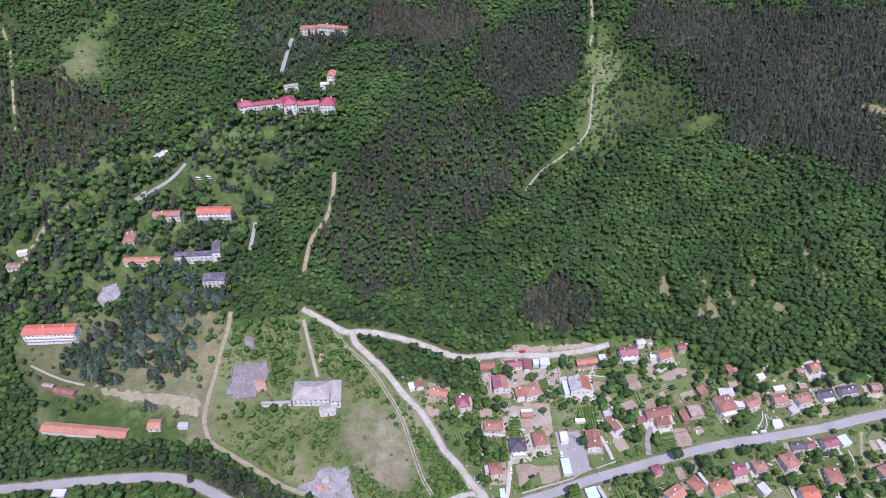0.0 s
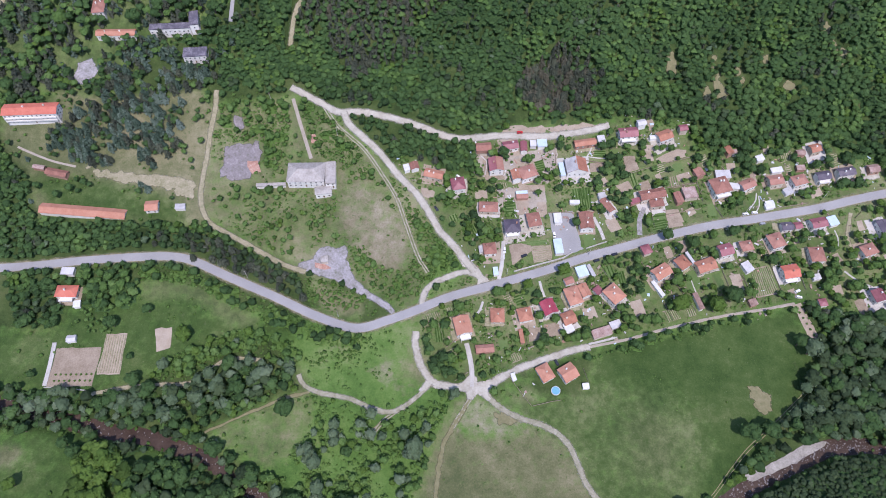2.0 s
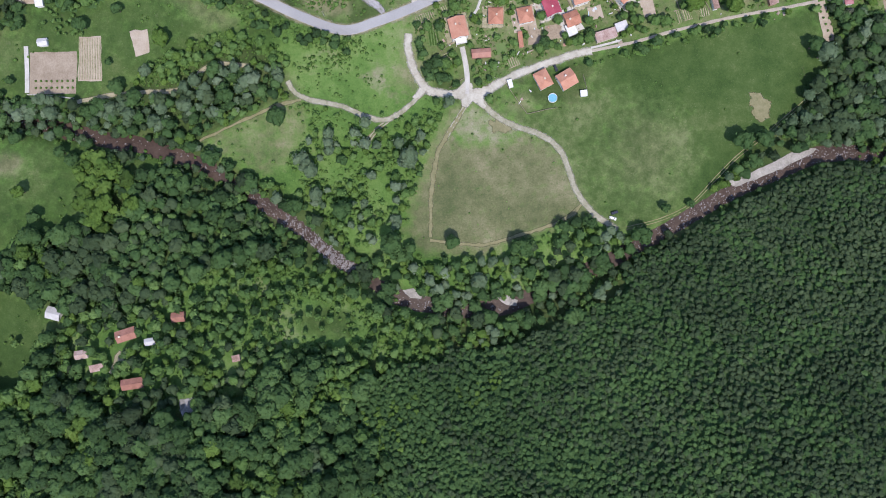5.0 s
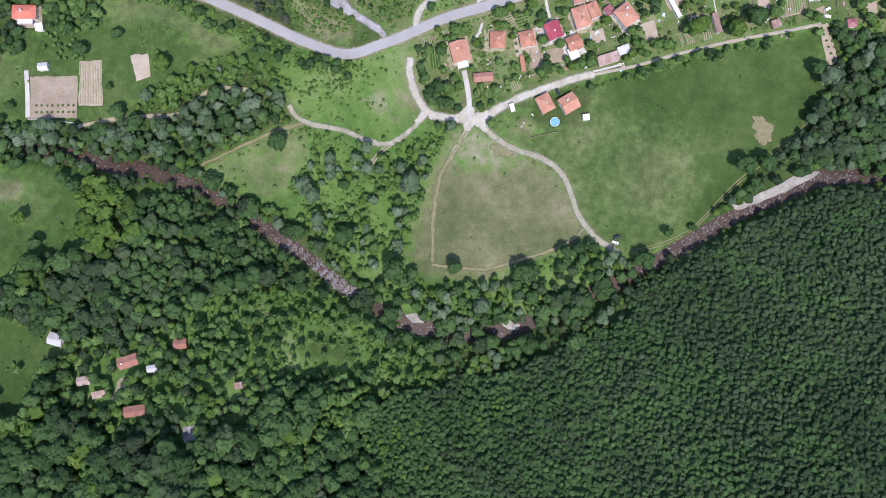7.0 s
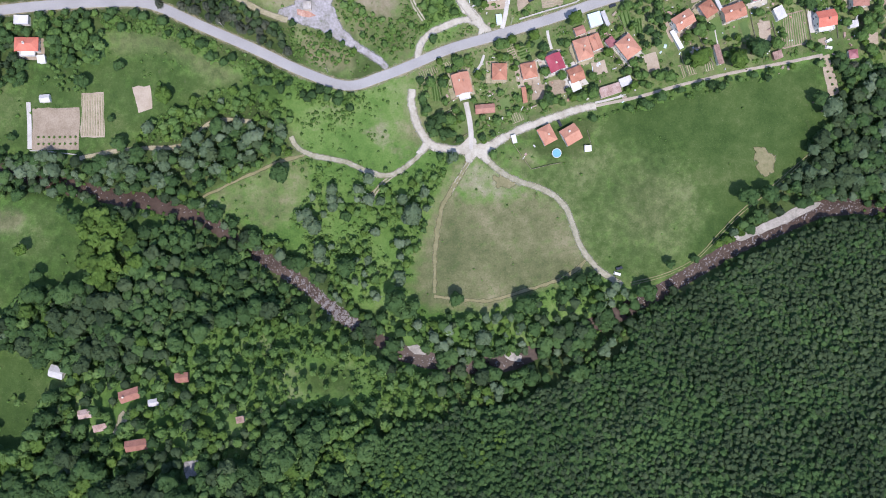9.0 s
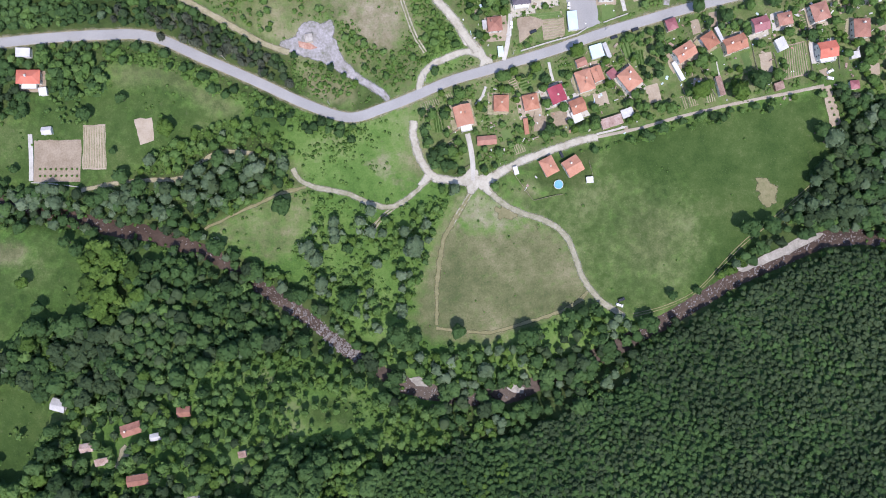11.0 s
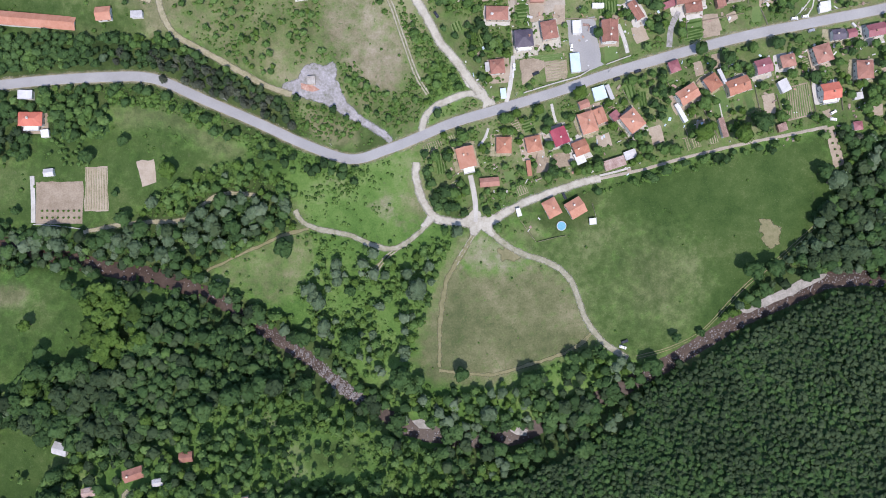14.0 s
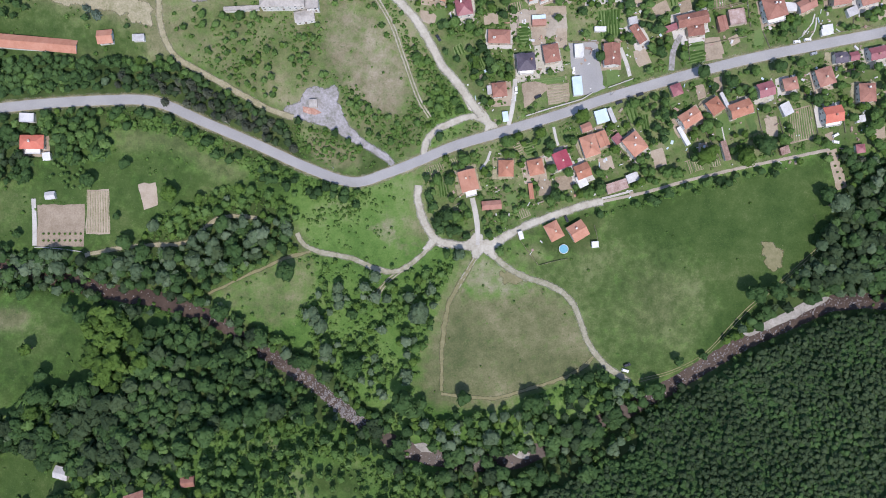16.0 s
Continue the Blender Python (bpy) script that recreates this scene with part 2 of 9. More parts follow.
MAT = dict(
    ground=ground_material(),
    asphalt=material("worn_asphalt", [(0.22, 0.215, 0.215), (0.27, 0.265, 0.264), (0.325, 0.318, 0.314)], 0.07, 1.4, 0.85, 0.1),
    old_asphalt=material("cracked_asphalt", [(0.1, 0.12, 0.06), (0.21, 0.2, 0.19), (0.3, 0.285, 0.295), (0.41, 0.395, 0.4)], 0.2, 0.7, 0.9, 0.3, mix=0.6),
    dirt=material("pale_dirt", [(0.25, 0.23, 0.182), (0.375, 0.35, 0.295), (0.48, 0.455, 0.4)], 0.2, 0.9, 0.95, 0.3),
    track=material("trodden_grass", [(0.15, 0.15, 0.07), (0.26, 0.235, 0.15), (0.36, 0.32, 0.23)], 0.25, 1.0, 0.95, 0.3),
    rubble=material("brick_rubble", [(0.2, 0.1, 0.075), (0.36, 0.2, 0.15), (0.5, 0.4, 0.34)], 0.3, 0.9, 0.9, 0.5),
    garden=foliage("garden_tree_leaves", [(0.056, 0.115, 0.028), (0.108, 0.2, 0.05), (0.165, 0.268, 0.08)]),
    dark_leaf=foliage("dull_dark_leaves", [(0.028, 0.05, 0.021), (0.055, 0.092, 0.039), (0.092, 0.136, 0.06)]),
    faint=material("faint_worn_grass", [(0.12, 0.125, 0.055), (0.178, 0.166, 0.085), (0.24, 0.215, 0.125)], 0.3, 0.8, 0.95, 0.3),
    old_slab=material("broken_violet_slab", [(0.1, 0.11, 0.06), (0.165, 0.15, 0.142), (0.225, 0.2, 0.205), (0.32, 0.3, 0.3)], 0.2, 0.7, 0.9, 0.3, mix=0.6),
    path=material("worn_earth_path", [(0.16, 0.16, 0.085), (0.265, 0.25, 0.182), (0.38, 0.36, 0.295)], 0.3, 0.9, 0.95, 0.3),
    tan_concrete=material("tan_stained_concrete", [(0.22, 0.19, 0.155), (0.31, 0.27, 0.22), (0.38, 0.34, 0.29)], 0.2, 1.0, 0.9, 0.2),
    concrete=material("weathered_concrete", [(0.3, 0.28, 0.25), (0.42, 0.4, 0.37), (0.52, 0.5, 0.47)], 0.2, 1.5, 0.9, 0.15),
    soil=material("dug_soil", [(0.2, 0.155, 0.11), (0.29, 0.235, 0.175), (0.37, 0.31, 0.245)], 0.15, 1.0, 0.95, 0.5, vary=0.2),
    crop=material("vegetable_rows", [(0.06, 0.11, 0.025), (0.1, 0.16, 0.045), (0.16, 0.2, 0.08)], 0.2, 1.2, 0.9, 0.5, vary=0.2),
    lawn=material("kept_lawn", [(0.06, 0.105, 0.027), (0.085, 0.14, 0.037), (0.115, 0.165, 0.052)], 0.1, 1.0, 0.9, 0.3, vary=0.2),
    gravel=material("river_gravel", [(0.16, 0.148, 0.128), (0.265, 0.247, 0.22), (0.38, 0.36, 0.33)], 0.25, 1.0, 0.9, 0.6),
    stone=material("river_stone", [(0.13, 0.115, 0.112), (0.205, 0.188, 0.186), (0.3, 0.28, 0.28)], 0.3, 0.9, 0.8, 0.2),
    water=material("shallow_river_water", [(0.03, 0.019, 0.013), (0.058, 0.037, 0.027), (0.1, 0.07, 0.053)], 0.12, 0.7, 0.45, 0.3),
    orange_tile=material("orange_roof_tile", [(0.27, 0.11, 0.068), (0.38, 0.17, 0.11), (0.45, 0.23, 0.16)], 0.3, 2.5, 0.85, 0.3, vary=0.25),
    brown_tile=material("weathered_brown_tile", [(0.19, 0.082, 0.06), (0.29, 0.135, 0.1), (0.37, 0.195, 0.15)], 0.3, 2.5, 0.85, 0.3, vary=0.25),
    red_tile=material("bright_red_tile", [(0.38, 0.1, 0.065), (0.48, 0.14, 0.095), (0.52, 0.19, 0.13)], 0.3, 2.0, 0.8, 0.2),
    crimson_sheet=material("crimson_metal_sheet", [(0.22, 0.035, 0.05), (0.31, 0.05, 0.075), (0.38, 0.09, 0.11)], 0.3, 2.0, 0.5, 0.1, vary=0.2),
    maroon_sheet=material("maroon_roof_sheet", [(0.16, 0.05, 0.058), (0.24, 0.08, 0.092), (0.31, 0.125, 0.135)], 0.3, 2.0, 0.55, 0.1, vary=0.25),
    dark_sheet=material("dark_purple_roof", [(0.055, 0.045, 0.065), (0.09, 0.075, 0.1), (0.15, 0.13, 0.15)], 0.3, 2.0, 0.7, 0.2, vary=0.15),
    grey_sheet=material("grey_roof_sheet", [(0.32, 0.31, 0.31), (0.45, 0.44, 0.44), (0.56, 0.55, 0.55)], 0.3, 2.0, 0.6, 0.15, vary=0.25),
    white_sheet=material("white_roof_sheet", [(0.42, 0.42, 0.41), (0.56, 0.56, 0.55), (0.66, 0.66, 0.65)], 0.3, 2.0, 0.6, 0.1),
    blue_sheet=material("pale_blue_sheet", [(0.36, 0.46, 0.55), (0.46, 0.56, 0.64), (0.54, 0.63, 0.7)], 0.3, 2.0, 0.5, 0.1),
    rust_sheet=material("rusty_roof_sheet", [(0.17, 0.1, 0.08), (0.3, 0.2, 0.17), (0.45, 0.36, 0.33)], 0.35, 1.6, 0.8, 0.2, vary=0.25),
    roof_screed=material("stained_roof_screed", [(0.22, 0.2, 0.18), (0.34, 0.315, 0.29), (0.45, 0.42, 0.39)], 0.2, 0.8, 0.9, 0.2),
    tar=material("tarred_roof_patches", [(0.05, 0.045, 0.06), (0.11, 0.1, 0.125), (0.3, 0.28, 0.31)], 0.25, 0.9, 0.85, 0.2),
    white_wall=material("white_plaster", [(0.55, 0.53, 0.5), (0.68, 0.66, 0.62), (0.76, 0.74, 0.7)], 0.3, 1.5, 0.9, 0.1, vary=0.2),
    tan_wall=material("tan_plaster", [(0.4, 0.33, 0.25), (0.52, 0.45, 0.36), (0.6, 0.53, 0.44)], 0.3, 1.5, 0.9, 0.1, vary=0.3),
    brick_wall=material("bare_brick", [(0.24, 0.13, 0.09), (0.34, 0.19, 0.14), (0.42, 0.27, 0.2)], 0.3, 2.5, 0.9, 0.2, vary=0.2),
    frame=material("white_window_frame", [(0.6, 0.59, 0.57), (0.72, 0.71, 0.69)], 0.5, 3, 0.6, 0.0),
    door=material("brown_door_wood", [(0.1, 0.055, 0.03), (0.18, 0.1, 0.06)], 0.8, 4, 0.6, 0.1, vary=0.3),
    glass=material("dark_window_glass", [(0.02, 0.025, 0.03), (0.045, 0.05, 0.055)], 0.4, 2, 0.08, 0.0),
    bark=material("bark", [(0.06, 0.045, 0.03), (0.11, 0.085, 0.06), (0.17, 0.14, 0.11)], 0.5, 4, 0.95, 0.4),
    wood=material("grey_timber", [(0.16, 0.12, 0.08), (0.26, 0.21, 0.16), (0.36, 0.31, 0.25)], 0.6, 4, 0.85, 0.2),
    tyre=material("tyre_rubber", [(0.012, 0.012, 0.012), (0.025, 0.025, 0.025)], 1, 5, 0.9, 0.1),
    rim=material("wheel_rim", [(0.35, 0.35, 0.36), (0.5, 0.5, 0.5)], 1, 5, 0.35, 0.0, metal=0.8),
    pool_water=material("pool_water", [(0.12, 0.32, 0.42), (0.18, 0.4, 0.5)], 0.5, 2, 0.08, 0.1),
    car_dark=material("dark_car_paint", [(0.02, 0.022, 0.03), (0.035, 0.038, 0.05)], 0.5, 3, 0.25, 0.0),
    car_white=material("white_car_paint", [(0.66, 0.66, 0.66), (0.74, 0.74, 0.74)], 0.5, 3, 0.25, 0.0),
    car_silver=material("silver_car_paint", [(0.36, 0.37, 0.38), (0.44, 0.45, 0.46)], 0.5, 3, 0.3, 0.0, metal=0.4),
    car_red=material("red_car_paint", [(0.42, 0.02, 0.025), (0.5, 0.035, 0.04)], 0.5, 3, 0.25, 0.0),
    broadleaf=foliage("broadleaf_leaves", [(0.029, 0.062, 0.02), (0.062, 0.126, 0.038), (0.104, 0.186, 0.059)]),
    lime=foliage("bright_leaves", [(0.052, 0.098, 0.018), (0.1, 0.181, 0.032), (0.15, 0.24, 0.05)]),
    willow=foliage("silvery_willow_leaves", [(0.062, 0.108, 0.05), (0.125, 0.185, 0.098), (0.2, 0.265, 0.16)]),
    dead_pine=foliage("dry_brown_pine_needles", [(0.058, 0.056, 0.036), (0.092, 0.088, 0.058), (0.14, 0.132, 0.092)], 0.1),
    pine=foliage("pine_needles", [(0.032, 0.04, 0.028), (0.058, 0.07, 0.046), (0.094, 0.108, 0.072)], 0.1),
    spruce=foliage("blue_spruce_needles", [(0.03, 0.055, 0.036), (0.07, 0.108, 0.075), (0.14, 0.185, 0.148)], 0.1),
    shrub=foliage("shrub_leaves", [(0.062, 0.128, 0.026), (0.112, 0.21, 0.046), (0.165, 0.27, 0.072)]),
)
for _name in ("dirt", "track", "path", "faint", "old_asphalt", "old_slab"):
    fray(MAT[_name])
MAT["water"].node_tree.nodes["Principled BSDF"].inputs["Specular IOR Level"].default_value = 0.25
MAT["glass"].node_tree.nodes["Principled BSDF"].inputs["Specular IOR Level"].default_value = 0.6


# ---------- the lie of the land ----------
RIVER_X = [-900.0, -322.0, -283.0, -254.4, -236.6, -215.3, -194.4, -173.1, -153.6, -134.0, -119.9, -98.9, -81.5, -64.4, -47.5, -30.9, -11.0, 8.8, 23.6, 48.7, 79.7, 99.5, 113.3, 134.3, 158.9, 187.1, 208.5, 229.2, 252.3, 283.4, 900.0]
RIVER_Y = [50.5, -9.5, -14.2, -20.5, -25.0, -30.1, -32.4, -39.3, -47.9, -61.6, -70.1, -83.5, -98.5, -108.9, -120.6, -126.0, -129.7, -129.6, -127.2, -115.6, -102.9, -91.1, -84.3, -71.6, -57.7, -45.4, -36.4, -35.2, -37.9, -41.1, -161.1]


def smooth(a, b, v):
    u = np.clip((v - a) / (b - a), 0.0, 1.0)
    return u * u * (3 - 2 * u)


def ramp(v, w):
    """Zero below 0, v above, rounded over the width w."""
    return w * np.logaddexp(0.0, np.clip(v / w, -60, 60)) + np.maximum(v - 60 * w, 0)


def river_y(x):
    return np.interp(x, RIVER_X, RIVER_Y)


def ground(x, y):
    """The height of the ground: a flat valley floor with a river, a village slope, wooded hills on both sides."""
    x, y = np.asarray(x, float), np.asarray(y, float)
    d = y - river_y(x)
    north = 0.14 * ramp(y - 12, 16) + 0.25 * ramp(y - 158, 22)
    north = north - (5 * smooth(-210, -290, x) + 6 * smooth(140, 230, x)) * smooth(230, 110, y) * smooth(-60, 20, y)
    gully = -110 - 0.12 * (y - 200)
    north = north - 9 * np.exp(-(((x - gully) / 38) ** 2)) * smooth(170, 330, y)
    north = north + (5 * np.sin(x / 61 + 0.6) * np.sin(y / 83) + 2.5 * np.sin(x / 23 + y / 37)) * smooth(200, 340, y)
    k = 0.06 + 0.26 * smooth(-250, -120, x) + 0.1 * smooth(-60, 60, x)
    south = k * ramp(-d - 14, 5) + 2.0 * np.sin(x / 31) * np.sin(y / 27) * smooth(40, 120, -d)
    h = north + south - 3.6 * np.exp(-((d / 9.0) ** 4)) + 0.35 * np.sin(x / 9.0) * np.sin(y / 11.0)
    return 420 * np.tanh(h / 420)


# What stands on the ground keeps trees away: a map in steps of one metre.
MX0, MY0, MW, MH = -640, -420, 1280, 1150
taken = np.zeros((MH, MW), bool)
built = np.zeros((MH, MW), bool)
_mx, _my = np.meshgrid(np.arange(MW) + MX0 + 0.5, np.arange(MH) + MY0 + 0.5)


def inside(poly, x, y):
    hit = np.zeros(np.shape(x), bool)
    for (ax, ay), (bx, by) in zip(poly, poly[1:] + poly[:1]):
        if ay != by:
            hit ^= ((ay > y) != (by > y)) & (x < (bx - ax) * (y - ay) / (by - ay) + ax)
    return hit


def window_of(xs, ys, pad):
    i0, i1 = int(max(min(xs) - pad - MX0, 0)), int(min(max(xs) + pad - MX0 + 1, MW))
    j0, j1 = int(max(min(ys) - pad - MY0, 0)), int(min(max(ys) + pad - MY0 + 1, MH))
    return slice(j0, max(j1, j0)), slice(i0, max(i1, i0))


def take_poly(poly, solid=False):
    w = window_of([p[0] for p in poly], [p[1] for p in poly], 2)
    hit = inside(poly, _mx[w], _my[w])
    taken[w] |= hit
    if solid:
        built[w] |= hit


def take_line(points, width, solid=False):
    for (ax, ay), (bx, by) in zip(points, points[1:]):
        w = window_of([ax, bx], [ay, by], width)
        dx, dy = bx - ax, by - ay
        u = np.clip(((_mx[w] - ax) * dx + (_my[w] - ay) * dy) / (dx * dx + dy * dy + 1e-9), 0, 1)
        hit = np.hypot(_mx[w] - ax - u * dx, _my[w] - ay - u * dy) < width
        taken[w] |= hit
        if solid:
            built[w] |= hit


def near_built(x, y, r):
    """Whether a crown of that radius would hang over something built."""
    hit = np.zeros(len(x), bool)
    for k in range(8):
        i = np.clip(np.floor(x + r * math.cos(k * 0.785) - MX0).astype(int), 0, MW - 1)
        j = np.clip(np.floor(y + r * math.sin(k * 0.785) - MY0).astype(int), 0, MH - 1)
        hit |= built[j, i]
    return hit


def is_taken(x, y):
    i, j = np.floor(x - MX0).astype(int), np.floor(y - MY0).astype(int)
    ok = (i >= 0) & (i < MW) & (j >= 0) & (j < MH)
    return ok & taken[np.clip(j, 0, MH - 1), np.clip(i, 0, MW - 1)]


def mesh_of(name, verts, faces, mat):
    me = bpy.data.meshes.new(name)
    me.from_pydata(verts, [], faces)
    me.materials.append(mat)
    me.update()
    return me


def part(name, me, parent, m=None, label=""):
    ob = new(name, me)
    ob.parent = parent
    ob.matrix_basis = m or Matrix()
    return tagged(ob, label) if label else ob


def box(x0, x1, y0, y1, z0, z1):
    v = [(x, y, z) for z in (z0, z1) for x, y in ((x0, y0), (x1, y0), (x1, y1), (x0, y1))]
    return v, [(3, 2, 1, 0), (4, 5, 6, 7), (0, 1, 5, 4), (1, 2, 6, 5), (2, 3, 7, 6), (3, 0, 4, 7)]


def joined(*solids):
    verts, faces = [], []
    for v, f in solids:
        n = len(verts)
        verts += v
        faces += [tuple(i + n for i in g) for g in f]
    return verts, faces


def stack(*rings):
    """A closed solid through rings of equal count, from bottom to top."""
    n, verts, faces = len(rings[0]), [p for r in rings for p in r], []
    for k in range(len(rings) - 1):
        faces += [(k * n + i, k * n + (i + 1) % n, (k + 1) * n + (i + 1) % n, (k + 1) * n + i) for i in range(n)]
    return verts, faces + [tuple(range(n))[::-1], tuple(range((len(rings) - 1) * n, len(rings) * n))]


def circle(r, z, n=12, cx=0.0, cy=0.0):
    return [(cx + r * math.cos(2 * math.pi * k / n), cy + r * math.sin(2 * math.pi * k / n), z) for k in range(n)]


# ---------- the ground sheet ----------
def ground_sheet():
    def axis(lo, hi, step, reach):
        mid = np.arange(lo, hi + 0.1, step)
        out = np.cumsum(np.geomspace(step * 1.3, 400, 40))
        out = out[out < reach]
        return np.concatenate([lo - out[::-1], mid, hi + out])

    xs, ys = axis(-310, 300, 3.5, 4200), axis(-190, 235, 3.5, 4200)
    gx, gy = np.meshgrid(xs, ys)
    gz = ground(gx, gy)
    ny, nx = gx.shape
    me = bpy.data.meshes.new("ground")
    k = np.arange(ny * nx).reshape(ny, nx)
    quads = np.stack([k[:-1, :-1], k[:-1, 1:], k[1:, 1:], k[1:, :-1]], -1).reshape(-1)
    me.vertices.add(ny * nx), me.loops.add(len(quads)), me.polygons.add(len(quads) // 4)
    me.vertices.foreach_set("co", np.stack([gx, gy, gz], -1).ravel())
    me.loops.foreach_set("vertex_index", quads)
    me.polygons.foreach_set("loop_start", np.arange(0, len(quads), 4))
    me.update()
    me.polygons.foreach_set("use_smooth", np.ones(len(quads) // 4, bool))
    cover = np.zeros((ny, nx, 4))
    cover[..., 0] = 1
    for poly, channel, weight in COVER:
        at = inside(poly, gx, gy)
        if channel >= 10:
            cover[at, channel - 10] = weight
            continue
        cover[at] = 0
        if channel >= 0:
            cover[at, channel] = weight
    for _ in range(2):
        for axis in (0, 1):
            cover = (np.roll(cover, 1, axis) + 2 * cover + np.roll(cover, -1, axis)) / 4
    layer = me.color_attributes.new("cover", "FLOAT_COLOR", "POINT")
    layer.data.foreach_set("color", cover.ravel())
    me.materials.append(MAT["ground"])
    return tagged(new("ground", me), "rolling valley ground of grass and forest floor", "ground", kind="structure")


def smoothed(points, step=3.0):
    """A rounded line through the points, in even steps."""
    p = np.array(points, float)
    q = np.vstack([2 * p[0] - p[1], p, 2 * p[-1] - p[-2]])
    out = []
    for a, b, c, d in zip(q, q[1:], q[2:], q[3:]):
        n = max(int(np.linalg.norm(c - b) / step), 1)
        for u in np.arange(n) / n:
            out.append(0.5 * (2 * b + (c - a) * u + (2 * a - 5 * b + 4 * c - d) * u**2 + (3 * b - a - 3 * c + d) * u**3))
    return np.array(out + [p[-1]])


SOFT = ("dirt", "track", "path", "faint")


def edged(ob, values):
    """Stores how near each vertex is to the rim of its surface, 0 to 1."""
    ob.data.attributes.new("edge", "FLOAT", "POINT").data.foreach_set("value", np.asarray(values, np.float32))
    return ob


def ribbon(points, width, lift, ragged, rng, across=5, sunk=0.25):
    """A strip draped over the ground, with uneven edges that go into the ground."""
    line = smoothed(points)
    way = np.gradient(line, axis=0)
    side = np.stack([-way[:, 1], way[:, 0]], -1) / np.linalg.norm(way, axis=1)[:, None]
    left = width / 2 * (1 + ragged * (rng.random(len(line)) - 0.5))
    right = width / 2 * (1 + ragged * (rng.random(len(line)) - 0.5))
    verts, faces = [], []
    offs = np.linspace(-1, 1, across)
    for i in range(len(line)):
        for u in offs:
            x, y = line[i] + side[i] * (u * (left[i] if u < 0 else right[i]))
            verts.append((x, y, float(ground(x, y)) + (lift if abs(u) < 0.99 else -sunk)))
    for i in range(len(line) - 1):
        faces += [(i * across + k + 1, i * across + k, (i + 1) * across + k, (i + 1) * across + k + 1) for k in range(across - 1)]
    return verts, [f[::-1] for f in faces]


def road(name, points, width, mat, label, lift=0.14, ragged=0.25, category="road", keep=1.5):
    rng = np.random.default_rng(len(points) * 7 + int(abs(points[0][0])))
    soft = mat in SOFT
    across = 7 if width > 5 or soft else 5
    v, f = ribbon(points, width * (1.45 if soft else 1), lift, ragged, rng, across, -lift * 0.6 if soft else 0.25)
    take_line(points, width / 2 + keep)
    if width > 3.7:
        take_line(points, width / 2 - 0.4, True)
    ob = tagged(new(name, mesh_of(name, v, f, MAT[mat])), label, category, kind="structure")
    return edged(ob, np.tile(np.abs(np.linspace(-1, 1, across)), len(v) // across)) if soft else ob


def ruts(name, points, gap, width, mat, label):
    """Two worn wheel tracks side by side."""
    line = np.array(points, float)
    way = np.gradient(line, axis=0)
    side = np.stack([-way[:, 1], way[:, 0]], -1) / np.linalg.norm(way, axis=1)[:, None]
    rng = np.random.default_rng(3)
    a = ribbon([tuple(p) for p in line + side * gap / 2], width * 1.6, 0.1, 0.6, rng, 5, -0.06)
    b = ribbon([tuple(p) for p in line - side * gap / 2], width * 1.6, 0.1, 0.6, rng, 5, -0.06)
    take_line(points, gap / 2 + width)
    v, f = joined(a, b)
    ob = tagged(new(name, mesh_of(name, v, f, MAT[mat])), label, "track", kind="structure")
    return edged(ob, np.tile(np.abs(np.linspace(-1, 1, 5)), len(v) // 5))


def patch(name, poly, mat, label, lift=0.09, category="ground patch", rough=0.7, keep=True, kind="structure"):
    """A piece of ground of another surface, draped over the land, with an uneven edge."""
    rng = np.random.default_rng(int(abs(poly[0][0]) * 10) + len(poly))
    edge = []
    for (ax, ay), (bx, by) in zip(poly, poly[1:] + poly[:1]):
        n = max(int(math.hypot(bx - ax, by - ay) / 3), 1)
        for k in range(n):
            edge.append((ax + (bx - ax) * k / n + rough * rng.normal() * 0.5, ay + (by - ay) * k / n + rough * rng.normal() * 0.5))
    bm = bmesh.new()
    bm.faces.new([bm.verts.new((x, y, 0)) for x, y in edge])
    bmesh.ops.triangulate(bm, faces=bm.faces[:])
    for _ in range(4):
        long = [e for e in bm.edges if e.calc_length() > 3.5]
        if long:
            bmesh.ops.subdivide_edges(bm, edges=long, cuts=1)
            bmesh.ops.triangulate(bm, faces=bm.faces[:])
    for v in bm.verts:
        v.co.z = float(ground(v.co.x, v.co.y)) + (lift if not v.is_boundary else lift * 0.6)
    rim = [float(v.is_boundary) for v in bm.verts]
    bmesh.ops.recalc_face_normals(bm, faces=bm.faces[:])
    if sum(f.normal.z for f in bm.faces) < 0:
        bmesh.ops.reverse_faces(bm, faces=bm.faces[:])
    me = bpy.data.meshes.new(name)
    bm.to_mesh(me)
    bm.free()
    me.materials.append(MAT[mat])
    if keep:
        take_poly(poly)
    return edged(tagged(new(name, me), label, category, kind=kind), rim)


